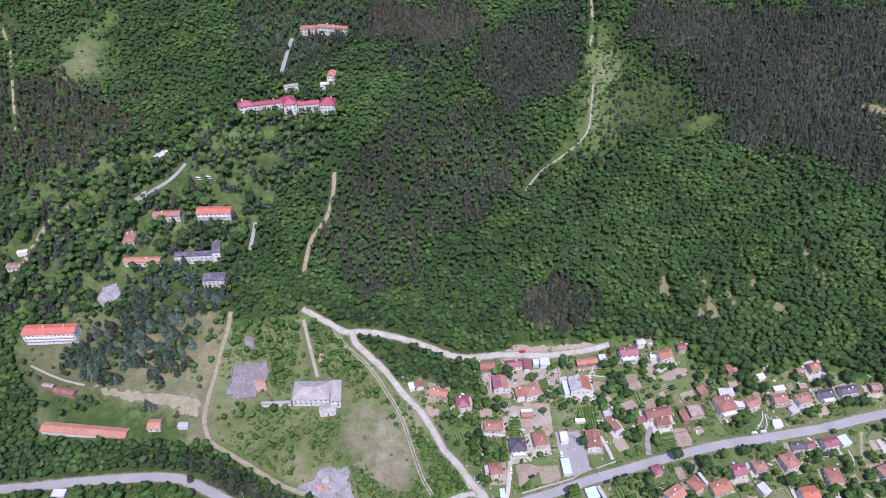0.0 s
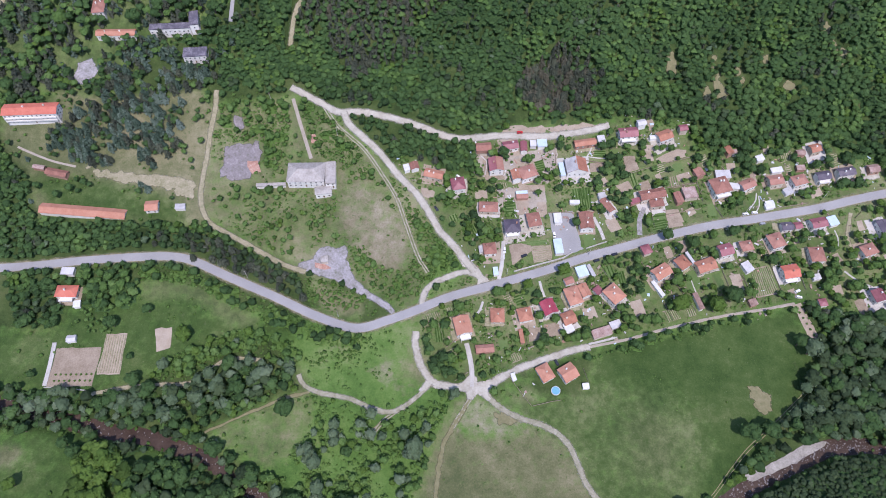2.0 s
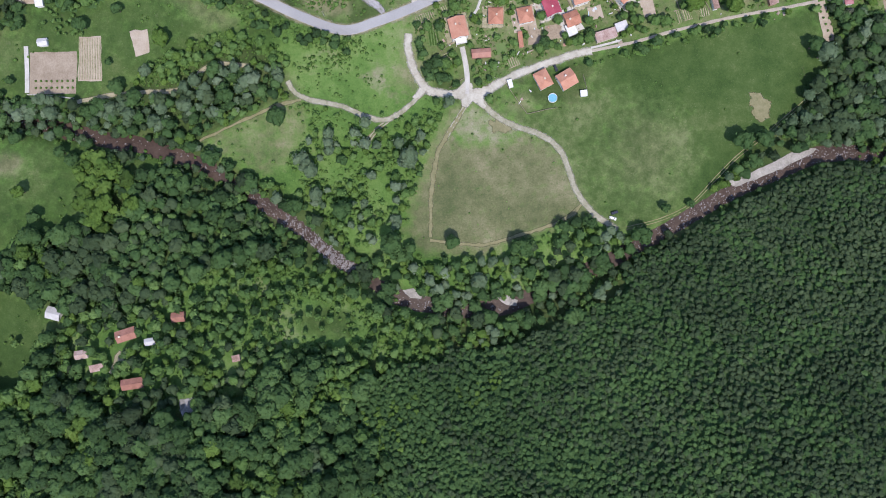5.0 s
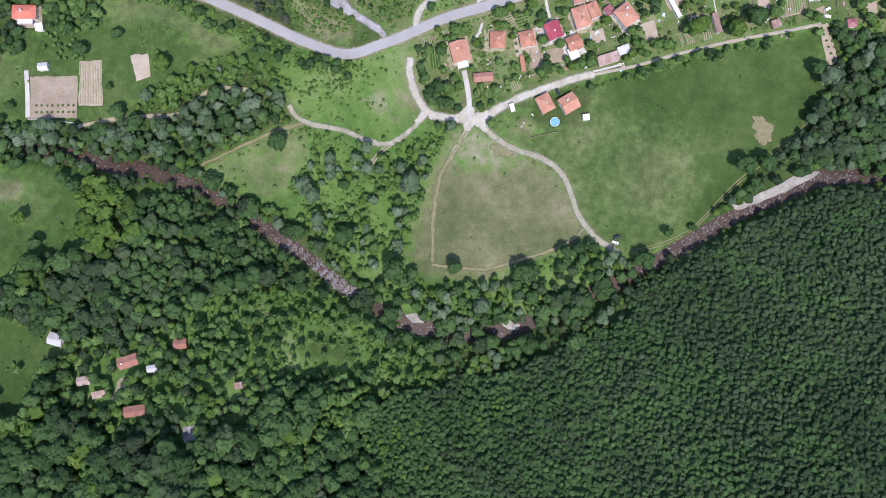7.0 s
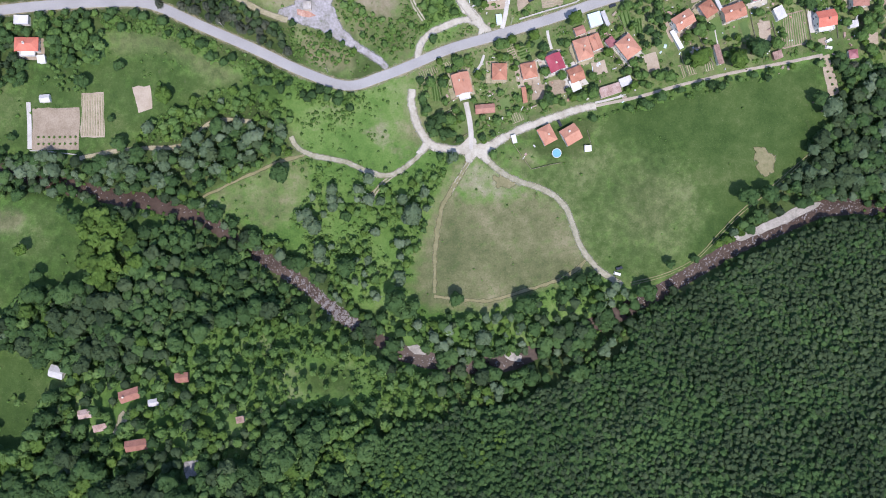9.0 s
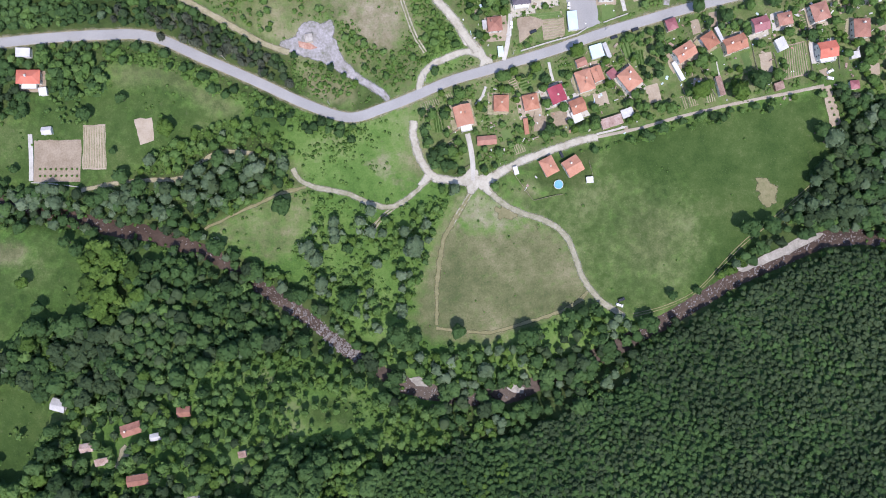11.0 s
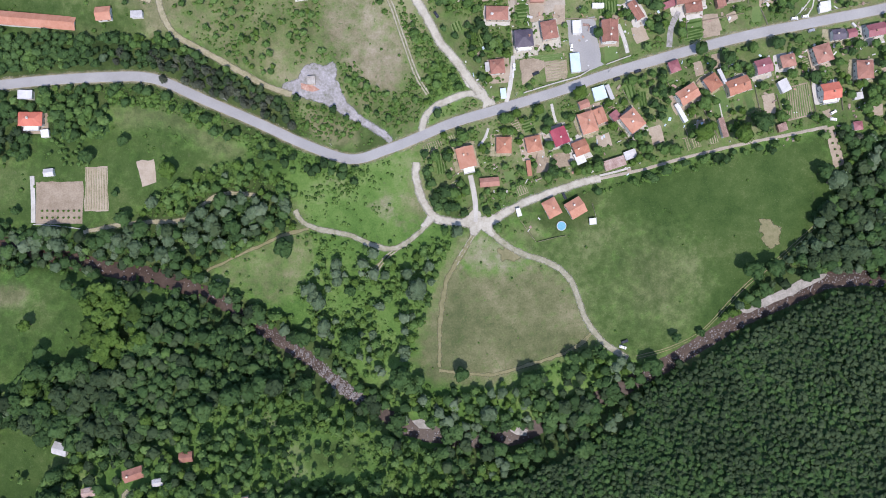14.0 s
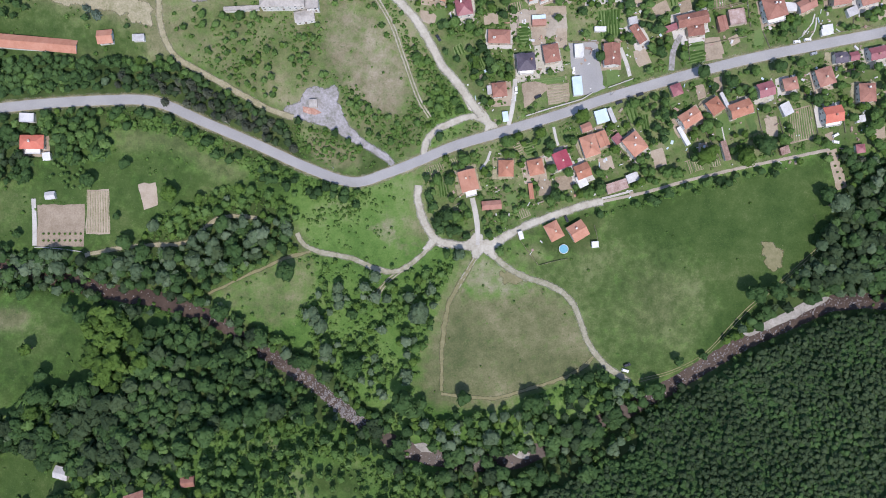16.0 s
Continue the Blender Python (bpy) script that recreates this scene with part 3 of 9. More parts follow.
def plot(poly, mat, label, rows="", along=0, step=1.6):
    """A garden plot: dug soil, and if wanted ridges with plants in rows, along its first or second side."""
    ob = patch("garden_plot", poly, mat, label, 0.12, "garden plot", 0.4)
    if not rows:
        return ob
    a, b, c, d = [np.array(p, float) for p in poly[:4]]
    if along:
        a, b, c, d = b, c, d, a
    n = max(int(np.linalg.norm(d - a) / step), 2)
    for k in range(n):
        u = (k + 0.5) / n
        p, q = a + (d - a) * u, b + (c - b) * u
        p, q = p + (q - p) * 0.04, q - (q - p) * 0.04
        m = max(int(np.linalg.norm(q - p) / 1.5), 2)
        side = np.array([-(q - p)[1], (q - p)[0]]) / (np.linalg.norm(q - p) + 1e-6)
        rng = np.random.default_rng(k)
        rings = []
        for j in range(m + 1):
            x, y = p + (q - p) * j / m
            z, w, h = float(ground(x, y)), 0.5 * (0.7 + 0.6 * rng.random()), 0.45 * (0.6 + 0.8 * rng.random())
            rings.append([(x - side[0] * w, y - side[1] * w, z), (x - side[0] * w * 0.5, y - side[1] * w * 0.5, z + h), (x + side[0] * w * 0.5, y + side[1] * w * 0.5, z + h), (x + side[0] * w, y + side[1] * w, z)])
        part("crop_row", mesh_of("crop_row", *stack(*rings), MAT[rows]), ob)
    return ob


# ---------- houses ----------
def _window_mesh(w, h):
    key = ("window", w, h)
    if key not in SHARED:
        t = 0.09
        xs, zs = (-w / 2, -w / 2 + t, -0.03, 0.03, w / 2 - t, w / 2), (0, t, h - t, h)
        at = lambda i, j, k: k * 24 + j * 6 + i
        f = [(x, y, z) for y in (-0.06, 0.05) for z in zs for x in xs], []
        full = lambda i, j: 0 <= i < 5 and 0 <= j < 3 and not (i in (1, 3) and j == 1)
        for i in range(5):
            for j in range(3):
                if not full(i, j):
                    continue
                f[1].append((at(i, j, 0), at(i + 1, j, 0), at(i + 1, j + 1, 0), at(i, j + 1, 0)))
                f[1].append((at(i, j, 1), at(i, j + 1, 1), at(i + 1, j + 1, 1), at(i + 1, j, 1)))
                for di, dj, a, b in ((-1, 0, (0, 1), (0, 0)), (1, 0, (1, 0), (1, 1)), (0, -1, (0, 0), (1, 0)), (0, 1, (1, 1), (0, 1))):
                    if not full(i + di, j + dj):
                        f[1].append((at(i + a[0], j + a[1], 0), at(i + a[0], j + a[1], 1), at(i + b[0], j + b[1], 1), at(i + b[0], j + b[1], 0)))
        SHARED[key] = mesh_of("window", *f, MAT["frame"]), mesh_of("pane", *box(-w / 2 + t, w / 2 - t, -0.03, 0.03, t, h - t), MAT["glass"])
    return SHARED[key]


SHARED = {}


def add_window(parent, x, y, z, turn, w=1.25, h=1.3):
    frame_mesh, pane_mesh = _window_mesh(w, h)
    win = part("window", frame_mesh, parent, pose(x, y, z, 0, 0, turn))
    part("pane", pane_mesh, win)


def gable_roof(w, d, z, rise, over, thick=0.22):
    """Ridge along x."""
    a, b = w / 2 + over, d / 2 + over
    zo = z - rise * over / (d / 2)
    def ring(x):
        return [(x, -b, zo), (x, -b, zo + thick), (x, 0, z + rise + thick), (x, b, zo + thick), (x, b, zo), (x, 0, z + rise)]
    v = ring(-a) + ring(a)
    f = [(i, (i + 1) % 6, 6 + (i + 1) % 6, 6 + i) for i in range(6)]
    return v, [g[::-1] for g in f] + [(0, 1, 2, 5), (5, 2, 3, 4), (11, 8, 7, 6), (10, 9, 8, 11)]


def hip_roof(w, d, z, rise, over, thick=0.22):
    a, b, r = w / 2 + over, d / 2 + over, max(w / 2 - d / 2 * 0.95, 0.02)
    zo = z - rise * over / (d / 2)
    lo = [(-a, -b, zo), (a, -b, zo), (a, b, zo), (-a, b, zo)]
    up = [(x, y, zz + thick) for x, y, zz in lo]
    v = lo + up + [(-r, 0, z + rise + thick), (r, 0, z + rise + thick)]
    return v, [(3, 2, 1, 0), (0, 1, 5, 4), (1, 2, 6, 5), (2, 3, 7, 6), (3, 0, 4, 7), (4, 5, 9, 8), (6, 7, 8, 9), (5, 6, 9), (7, 4, 8)]


def house(x, y, turn, w, d, h, roof="gable", tile="orange_tile", wall="white_wall", label="", kind="house", rise=0.42, windows=True, chimney=True, base=None, yard=False, swap=False):
    """w runs along the local x; the ridge follows the longer side."""
    rng = random.Random(int(x * 13 + y * 7))
    if (d > w if not swap else True) and roof in ("gable", "hip"):
        w, d, turn = d, w, turn + 90
    z = float(ground(x, y)) if base is None else base
    ob = tagged(new(kind, None), label, kind.replace("_", " "))
    ob.matrix_basis = pose(x, y, z, 0, 0, turn)
    over = 0.5 if h > 3 else 0.3
    w, d = max(w - 2 * over, 1.2), max(d - 2 * over, 1.2)
    top = h + rise * d / 2
    solid = stack([(-w / 2, -d / 2, -2), (w / 2, -d / 2, -2), (w / 2, d / 2, -2), (-w / 2, d / 2, -2)], [(-w / 2, -d / 2, h), (w / 2, -d / 2, h), (w / 2, d / 2, h), (-w / 2, d / 2, h)])
    if roof == "gable":
        v, f = solid
        n = len(v)
        v = v + [(-w / 2, 0, top), (w / 2, 0, top)]
        f = f[:-1] + [(7, 4, n), (5, 6, n + 1), (4, 5, n + 1, n), (6, 7, n, n + 1)]
        solid = v, f
    part("wall", mesh_of("wall", *solid, MAT[wall]), ob)
    if roof == "gable":
        r = gable_roof(w, d, h + 0.03, rise * d / 2, over)
    elif roof == "hip":
        r = hip_roof(w, d, h + 0.03, rise * d / 2, over)
    elif roof == "lean":
        a, b = w / 2 + over, d / 2 + over
        r = stack([(-a, -b, h + 0.01), (a, -b, h + 0.01), (a, b, h + 0.4), (-a, b, h + 0.4)], [(-a, -b, h + 0.16), (a, -b, h + 0.16), (a, b, h + 0.56), (-a, b, h + 0.56)])
    else:
        a, b, c = w / 2 + 0.25, d / 2 + 0.25, 0.3
        r = joined(box(-a, a, -b, b, h + 0.004, h + 0.25), box(-a, a, -b, -b + c, h + 0.25, h + 0.6), box(-a, a, b - c, b, h + 0.25, h + 0.6), box(-a, -a + c, -b + c, b - c, h + 0.25, h + 0.6), box(a - c, a, -b + c, b - c, h + 0.25, h + 0.6))
    roof_ob = part("roof", mesh_of("roof", *r, MAT[tile]), ob)
    if roof == "gable" and h > 3:
        part("ridge", mesh_of("ridge", *box(-w / 2 - over, w / 2 + over, -0.18, 0.18, top + 0.2, top + 0.36), MAT[tile]), roof_ob)
    if chimney and h >= 3.5 and roof != "flat":
        for _ in range(1 + (w > 11)):
            cx, cy = (rng.random() - 0.5) * w * 0.6, (rng.random() - 0.5) * d * 0.4
            stem = joined(box(cx - 0.4, cx + 0.4, cy - 0.35, cy + 0.35, h + 0.2, top + 1.0), box(cx - 0.5, cx + 0.5, cy - 0.45, cy + 0.45, top + 1.0, top + 1.18))
            part("chimney", mesh_of("chimney", *stem, MAT[rng.choice(["white_wall", "brick_wall", "tan_wall"])]), roof_ob)
    if windows:
        storeys = max(int((h + 0.3) / 2.7), 1)
        for s in range(storeys):
            zz = 1.0 + s * 2.75
            for side, (length, off, ang) in enumerate(((w, -d / 2, 0), (d, w / 2, 90), (w, d / 2, 180), (d, -w / 2, 270))):
                n = max(int(length / 3.1), 1)
                for k in range(n):
                    u = (k + 0.5) / n * length - length / 2
                    if side in (1, 3) and n == 1 and s == 0:
                        continue
                    if s == 0 and side == 0 and k == n // 2:
                        part("door", mesh_of("door", *box(u - 0.5, u + 0.5, off - 0.06, off + 0.05, 0, 2.05), MAT["door"]), ob)
                        continue
                    px, py = (u, off) if side in (0, 2) else (off, u)
                    add_window(ob, px, py, zz, ang)
    c, s = math.cos(radians(turn)), math.sin(radians(turn))
    if yard:
        ox, oy = (rng.random() - 0.5) * 3, (rng.random() - 0.5) * 3
        a, b = w / 2 + 1.6 + rng.random() * 2.6, d / 2 + 1.6 + rng.random() * 2.6
        patch("yard", [(x + c * (i + ox) - s * (j + oy), y + s * (i + ox) + c * (j + oy)) for i, j in ((-a, -b), (a, -b), (a, b), (-a, b))], rng.choice(["concrete", "concrete", "dirt", "track", "soil"]), "small paved yard round a house", 0.1, "yard", 0.5, False)
    a, b = w / 2 + 1.6, d / 2 + 1.6
    take_poly([(x + c * i - s * j, y + s * i + c * j) for i, j in ((-a, -b), (a, -b), (a, b), (-a, b))])
    a, b = w / 2 + 0.3, d / 2 + 0.3
    take_poly([(x + c * i - s * j, y + s * i + c * j) for i, j in ((-a, -b), (a, -b), (a, b), (-a, b))], True)
    return ob


def balcony(parent, w, d, h, off, mat="white_wall"):
    """A white terrace on posts before the sunny side of a house, with a parapet."""
    wall = next(o for o in parent.children if o.name.split(".")[0] == "wall").data
    hx, hy = max(v.co.x for v in wall.vertices), max(v.co.y for v in wall.vertices)
    turn = parent.matrix_basis.to_3x3()
    side = min(range(4), key=lambda k: (turn @ Vector((math.sin(k * math.pi / 2), -math.cos(k * math.pi / 2), 0))).y)
    place = pose(0, 0, 0, 0, 0, 90 * side)
    off, w = -(hy if side % 2 == 0 else hx), min(w, 2 * (hx if side % 2 == 0 else hy))
    slab = joined(box(-w / 2, w / 2, off - d, off - 0.02, h - 0.2, h), box(-w / 2, w / 2, off - d, off - d + 0.15, h, h + 0.95), box(-w / 2, -w / 2 + 0.15, off - d + 0.15, off - 0.02, h, h + 0.95), box(w / 2 - 0.15, w / 2, off - d + 0.15, off - 0.02, h, h + 0.95))
    part("balcony", mesh_of("balcony", *slab, MAT[mat]), parent, place)
    for px in (-w / 2 + 0.2, w / 2 - 0.2):
        part("post", mesh_of("post", *box(px - 0.15, px + 0.15, off - d + 0.16, off - d + 0.46, -1, h - 0.2), MAT[mat]), parent, place)


# ---------- vehicles and small things ----------
def car(x, y, turn, paint, label, van=False):
    ob = tagged(new("van" if van else "car", None), label, "van" if van else "car")
    ob.matrix_basis = pose(x, y, float(ground(x, y)) + 0.16, 0, 0, turn)
    l, w = (5.2, 1.95) if van else (4.2, 1.75)
    def ring(k, z, front, back):
        return [(-l / 2 * back, -w / 2 * k, z), (l / 2 * front, -w / 2 * k, z), (l / 2 * front + 0.06, 0, z), (l / 2 * front, w / 2 * k, z), (-l / 2 * back, w / 2 * k, z), (-l / 2 * back - 0.04, 0, z)]
    part("body", mesh_of("body", *stack(ring(0.94, 0.22, 0.96, 0.97), ring(1.0, 0.45, 1.0, 1.0), ring(1.0, 0.72, 0.98, 0.99), ring(0.93, 0.92, 0.9, 0.96)), MAT[paint]), ob)
    up, fr = (1.95, 0.72) if van else (1.45, 0.3)
    glass = stack(ring(0.9, 0.925, fr + 0.2, 0.9), ring(0.78, up - 0.1, fr, 0.8))
    part("cabin_glass", mesh_of("cabin_glass", *glass, MAT["glass"]), ob)
    part("roof", mesh_of("roof", *stack(ring(0.79, up - 0.098, fr + 0.02, 0.82), ring(0.74, up, fr - 0.08, 0.74)), MAT[paint]), ob)
    if "tyre" not in SHARED:
        def disc(r, y0, y1):
            a = [(px, y0, pz) for px, pz, _ in circle(r, 0, 14)]
            b = [(px, y1, pz) for px, pz, _ in circle(r, 0, 14)]
            return stack(b, a)
        SHARED["tyre"] = mesh_of("tyre", *disc(0.32, -0.1, 0.1), MAT["tyre"])
        SHARED["rim"] = mesh_of("rim", *disc(0.2, -0.115, 0.115), MAT["rim"])
    for wx in (-l * 0.31, l * 0.31):
        for wy in (-w / 2 + 0.09, w / 2 - 0.09):
            wheel = part("wheel", SHARED["tyre"], ob, pose(wx, wy, 0.32))
            part("rim", SHARED["rim"], wheel)
    take_line([(x - 2, y), (x + 2, y)], 2.5, True)
    return ob


def swimming_pool(x, y, r):
    z = float(ground(x, y))
    ob = tagged(new("swimming_pool", None), "round above-ground garden pool with pale blue water", "pool")
    ob.matrix_basis = pose(x, y, z)
    n = 28
    ring = stack(circle(r, -0.3, n), circle(r, 1.05, n))
    part("basin", mesh_of("basin", *ring, MAT["white_sheet"]), ob)
    part("water", mesh_of("water", *stack(circle(r - 0.12, 1.055, n), circle(r - 0.12, 1.09, n)), MAT["pool_water"]), ob)
    rim = [circle(r - 0.14, 1.06, n), circle(r + 0.1, 1.06, n), circle(r + 0.1, 1.16, n), circle(r - 0.14, 1.16, n)]
    v = [p for q in rim for p in q]
    f = [(a * n + i, b * n + i, b * n + (i + 1) % n, a * n + (i + 1) % n) for a, b in ((0, 1), (1, 2), (2, 3), (3, 0)) for i in range(n)]
    part("rim", mesh_of("rim", v, f, MAT["white_sheet"]), ob)
    take_line([(x, y), (x + 0.1, y)], r + 1.5, True)


def wall_line(name, points, thick, high, mat, label, category):
    """A low wall or fence that follows the ground."""
    line = smoothed(points, 4.0)
    way = np.gradient(line, axis=0)
    side = np.stack([-way[:, 1], way[:, 0]], -1) / np.linalg.norm(way, axis=1)[:, None] * thick / 2
    rings = []
    for p, s in zip(line, side):
        z = float(ground(*p))
        rings.append([(p[0] - s[0], p[1] - s[1], z - 0.5), (p[0] + s[0], p[1] + s[1], z - 0.5), (p[0] + s[0], p[1] + s[1], z + high), (p[0] - s[0], p[1] - s[1], z + high)])
    take_line(points, 0.8)
    return tagged(new(name, mesh_of(name, *stack(*rings), MAT[mat])), label, category, kind="structure")


def fence(points, high=1.2):
    """A garden fence: posts in even steps and two rails between them."""
    line = smoothed(points, 2.6)
    ob = tagged(new("garden_fence", None), "weathered grey wooden garden fence between plots", "fence")
    x0, y0 = line[0]
    ob.matrix_basis = pose(x0, y0, float(ground(x0, y0)))
    z0 = float(ground(x0, y0))
    if "fence_post" not in SHARED:
        SHARED["fence_post"] = mesh_of("post", *stack(circle(0.09, -0.5, 5), circle(0.07, 1.35, 5)), MAT["wood"])
    for x, y in line:
        part("post", SHARED["fence_post"], ob, pose(x - x0, y - y0, float(ground(x, y)) - z0))
    way = np.gradient(line, axis=0)
    side = np.stack([-way[:, 1], way[:, 0]], -1) / np.linalg.norm(way, axis=1)[:, None] * 0.05
    for lo, hi in ((0.25, 0.6), (0.8, 1.15)):
        rings = []
        for p, s in zip(line, side):
            z = float(ground(*p)) - z0
            q = p - line[0]
            rings.append([(q[0] - s[0], q[1] - s[1], z + lo), (q[0] + s[0], q[1] + s[1], z + lo), (q[0] + s[0], q[1] + s[1], z + hi), (q[0] - s[0], q[1] - s[1], z + hi)])
        part("rail", mesh_of("rail", *stack(*rings), MAT["wood"]), ob)
    take_line(points, 0.6)
    return ob


def two_tone(home, tile):
    """Re-covers the western slope of a roof in another material."""
    roof = next(o for o in home.children if o.name.split(".")[0] == "roof")
    roof.data.materials.append(MAT[tile])
    turn = home.matrix_basis.to_3x3()
    for f in roof.data.polygons:
        n = turn @ f.normal
        if f.normal.z > 0.3 and n.x < 0:
            f.material_index = 1


def street_pole(x, y, h=8.5):
    ob = tagged(new("utility_pole", None), "thin grey utility pole beside the road", "utility pole", "poles along the road")
    ob.matrix_basis = pose(x, y, float(ground(x, y)))
    part("pole", mesh_of("pole", *stack(circle(0.17, -0.8, 8), circle(0.1, h, 8)), MAT["concrete"]), ob)
    part("crossarm", mesh_of("crossarm", *box(-0.9, 0.9, -0.06, 0.06, h - 0.5, h - 0.36), MAT["wood"]), ob)


# ---------- the river ----------
def river():
    xs = np.array(RIVER_X[1:-1])
    pts = [(x, float(river_y(x))) for x in xs]
    line = smoothed(pts, 4.0)
    way = np.gradient(line, axis=0)
    side = np.stack([-way[:, 1], way[:, 0]], -1) / np.linalg.norm(way, axis=1)[:, None]
    verts, faces = [], []
    for p, s in zip(line, side):
        for u in (-6, -3, 3, 6):
            q = p + s * u
            verts.append((q[0], q[1], float(ground(p[0], p[1])) + 0.55))
    for i in range(len(line) - 1):
        faces += [(i * 4 + k, i * 4 + k + 4, i * 4 + k + 5, i * 4 + k + 1)[::-1] for k in range(3)]
    tagged(new("water", mesh_of("water", verts, faces, MAT["water"])), "shallow reddish-brown river over a stony bed", "river", kind="structure")
    for p, q in zip(line, line[1:]):
        open_water = -260 < p[0] < -73 or 122 < p[0] < 225
        glimpse = -40 < p[0] < -29 or 18 < p[0] < 26
        clear = (0.9 if p[0] < -126 else 3.0) if open_water else 3.0 if glimpse else 0.8
        take_line([tuple(p), tuple(q)], clear, glimpse or open_water and (p[0] > -124 or -228 < p[0] < -150))
    rng = np.random.default_rng(5)
    base = bmesh.new()
    bmesh.ops.create_icosphere(base, subdivisions=1, radius=1)
    shape = np.array([v.co[:] for v in base.verts])
    tris = np.array([[v.index for v in f.verts] for f in base.faces])
    base.free()
    at, size = [], []
    for x0, x1, half, count, big in STONY:
        for _ in range(count):
            k = rng.integers(0, len(line))
            while not x0 < line[k, 0] < x1:
                k = rng.integers(0, len(line))
            u = rng.normal() * half
            q = line[k] + side[k] * u + rng.normal(size=2)
            at.append((q[0], q[1], float(ground(line[k, 0], line[k, 1])) + 0.45 + 0.1 * rng.random())), size.append(big * (0.4 + rng.random() ** 3 * 1.6))
    at, size = np.array(at), np.array(size)
    n = len(at)
    form = shape[None] * (1 + 0.35 * rng.normal(size=(n, len(shape), 1)).clip(-1, 1)) * size[:, None, None] * np.array([1.2, 0.9, 0.55])
    turn = rng.random(n) * 6.283
    c, s = np.cos(turn)[:, None], np.sin(turn)[:, None]
    out = np.stack([form[..., 0] * c - form[..., 1] * s, form[..., 0] * s + form[..., 1] * c, form[..., 2]], -1) + at[:, None]
    faces = tris[None] + (np.arange(n) * len(shape))[:, None, None]
    ob = big_mesh("river_stones", out.reshape(-1, 3), faces.reshape(-1, 3), None, MAT["stone"])
    tagged(ob, "grey rounded stones strewn over the river bed", "stones", kind="stuff")


def big_mesh(name, verts, tris, tone, mat):
    me = bpy.data.meshes.new(name)
    me.vertices.add(len(verts)), me.loops.add(tris.size), me.polygons.add(len(tris))
    me.vertices.foreach_set("co", verts.astype(np.float32).ravel())
    me.loops.foreach_set("vertex_index", tris.astype(np.int32).ravel())
    me.polygons.foreach_set("loop_start", np.arange(0, tris.size, 3, dtype=np.int32))
    if tone is not None:
        me.attributes.new("tone", "FLOAT", "POINT").data.foreach_set("value", tone.astype(np.float32))
    me.polygons.foreach_set("use_smooth", np.ones(len(tris), bool))
    me.update()
    me.materials.append(mat)
    return new(name, me)


# ---------- trees ----------
def icosphere(sub):
    bm = bmesh.new()
    bmesh.ops.create_icosphere(bm, subdivisions=sub, radius=1)
    v = np.array([p.co[:] for p in bm.verts])
    t = np.array([[p.index for p in f.verts] for f in bm.faces])
    bm.free()
    return v, t


def dome(sub, floor):
    """The part of a sphere above a height."""
    v, t = icosphere(sub)
    t = t[(v[t][:, :, 2] > floor).all(1)]
    used, back = np.unique(t, return_inverse=True)
    return v[used], back.reshape(-1, 3)


ICO = {1: icosphere(1), 2: dome(2, -0.62), 3: dome(2, -0.2), 4: dome(3, -0.5)}


def crown_form(rng, lobes, leaves, leaf, sub, tall):
    """A lobed crown of unit radius: a mass of rounded boughs, and sprays of leaves standing out of it. Verts, triangles, tones."""
    c = rng.normal(size=(lobes, 3))
    c[:, 2] = np.abs(c[:, 2]) * 0.8 - 0.1
    c = c / np.linalg.norm(c, axis=1)[:, None] * (0.4 + 0.28 * rng.random((lobes, 1)))
    r = 0.3 + 0.16 * rng.random(lobes)
    c, r = np.vstack([c, [[0, 0, 0]]]), np.append(r, 0.66)

    def extent(u):
        b = u @ c.T
        q = b * b - (c * c).sum(1)[None] + r[None] ** 2
        return np.where(q > 0, b + np.sqrt(np.maximum(q, 0)), 0).max(1)

    v, t = ICO[sub]
    core = v * (extent(v) * (0.74 + 0.4 * rng.random(len(v))))[:, None] + 0.07 * rng.normal(size=v.shape)
    u = rng.normal(size=(leaves, 3))
    u[:, 2] = u[:, 2] * 0.9 + 0.3
    u /= np.linalg.norm(u, axis=1)[:, None]
    p = u * (extent(u) * (0.84 + 0.24 * rng.random(leaves)))[:, None]
    nrm = u + 0.45 * rng.normal(size=u.shape)
    nrm /= np.linalg.norm(nrm, axis=1)[:, None]
    a = np.cross(nrm, rng.normal(size=u.shape))
    a /= np.linalg.norm(a, axis=1)[:, None]
    b = np.cross(nrm, a)
    s = (leaf * (0.6 + 0.8 * rng.random(leaves)))[:, None]
    quad = np.stack([p - a * s, p + a * s * 0.9 - b * s * 0.35, p + b * s * 1.25 + nrm * s * 0.3], 1).reshape(-1, 3)
    k = len(core) + 3 * np.arange(leaves)[:, None]
    tris = np.vstack([t, k + [0, 1, 2]])
    verts = np.vstack([core, quad])
    # Inner shade and sunlit sprays set by tone: darker core, lighter leaves.
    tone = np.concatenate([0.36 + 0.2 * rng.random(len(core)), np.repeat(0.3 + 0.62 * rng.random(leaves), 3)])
    verts = verts * [1, 1, tall]
    return verts, tris, tone


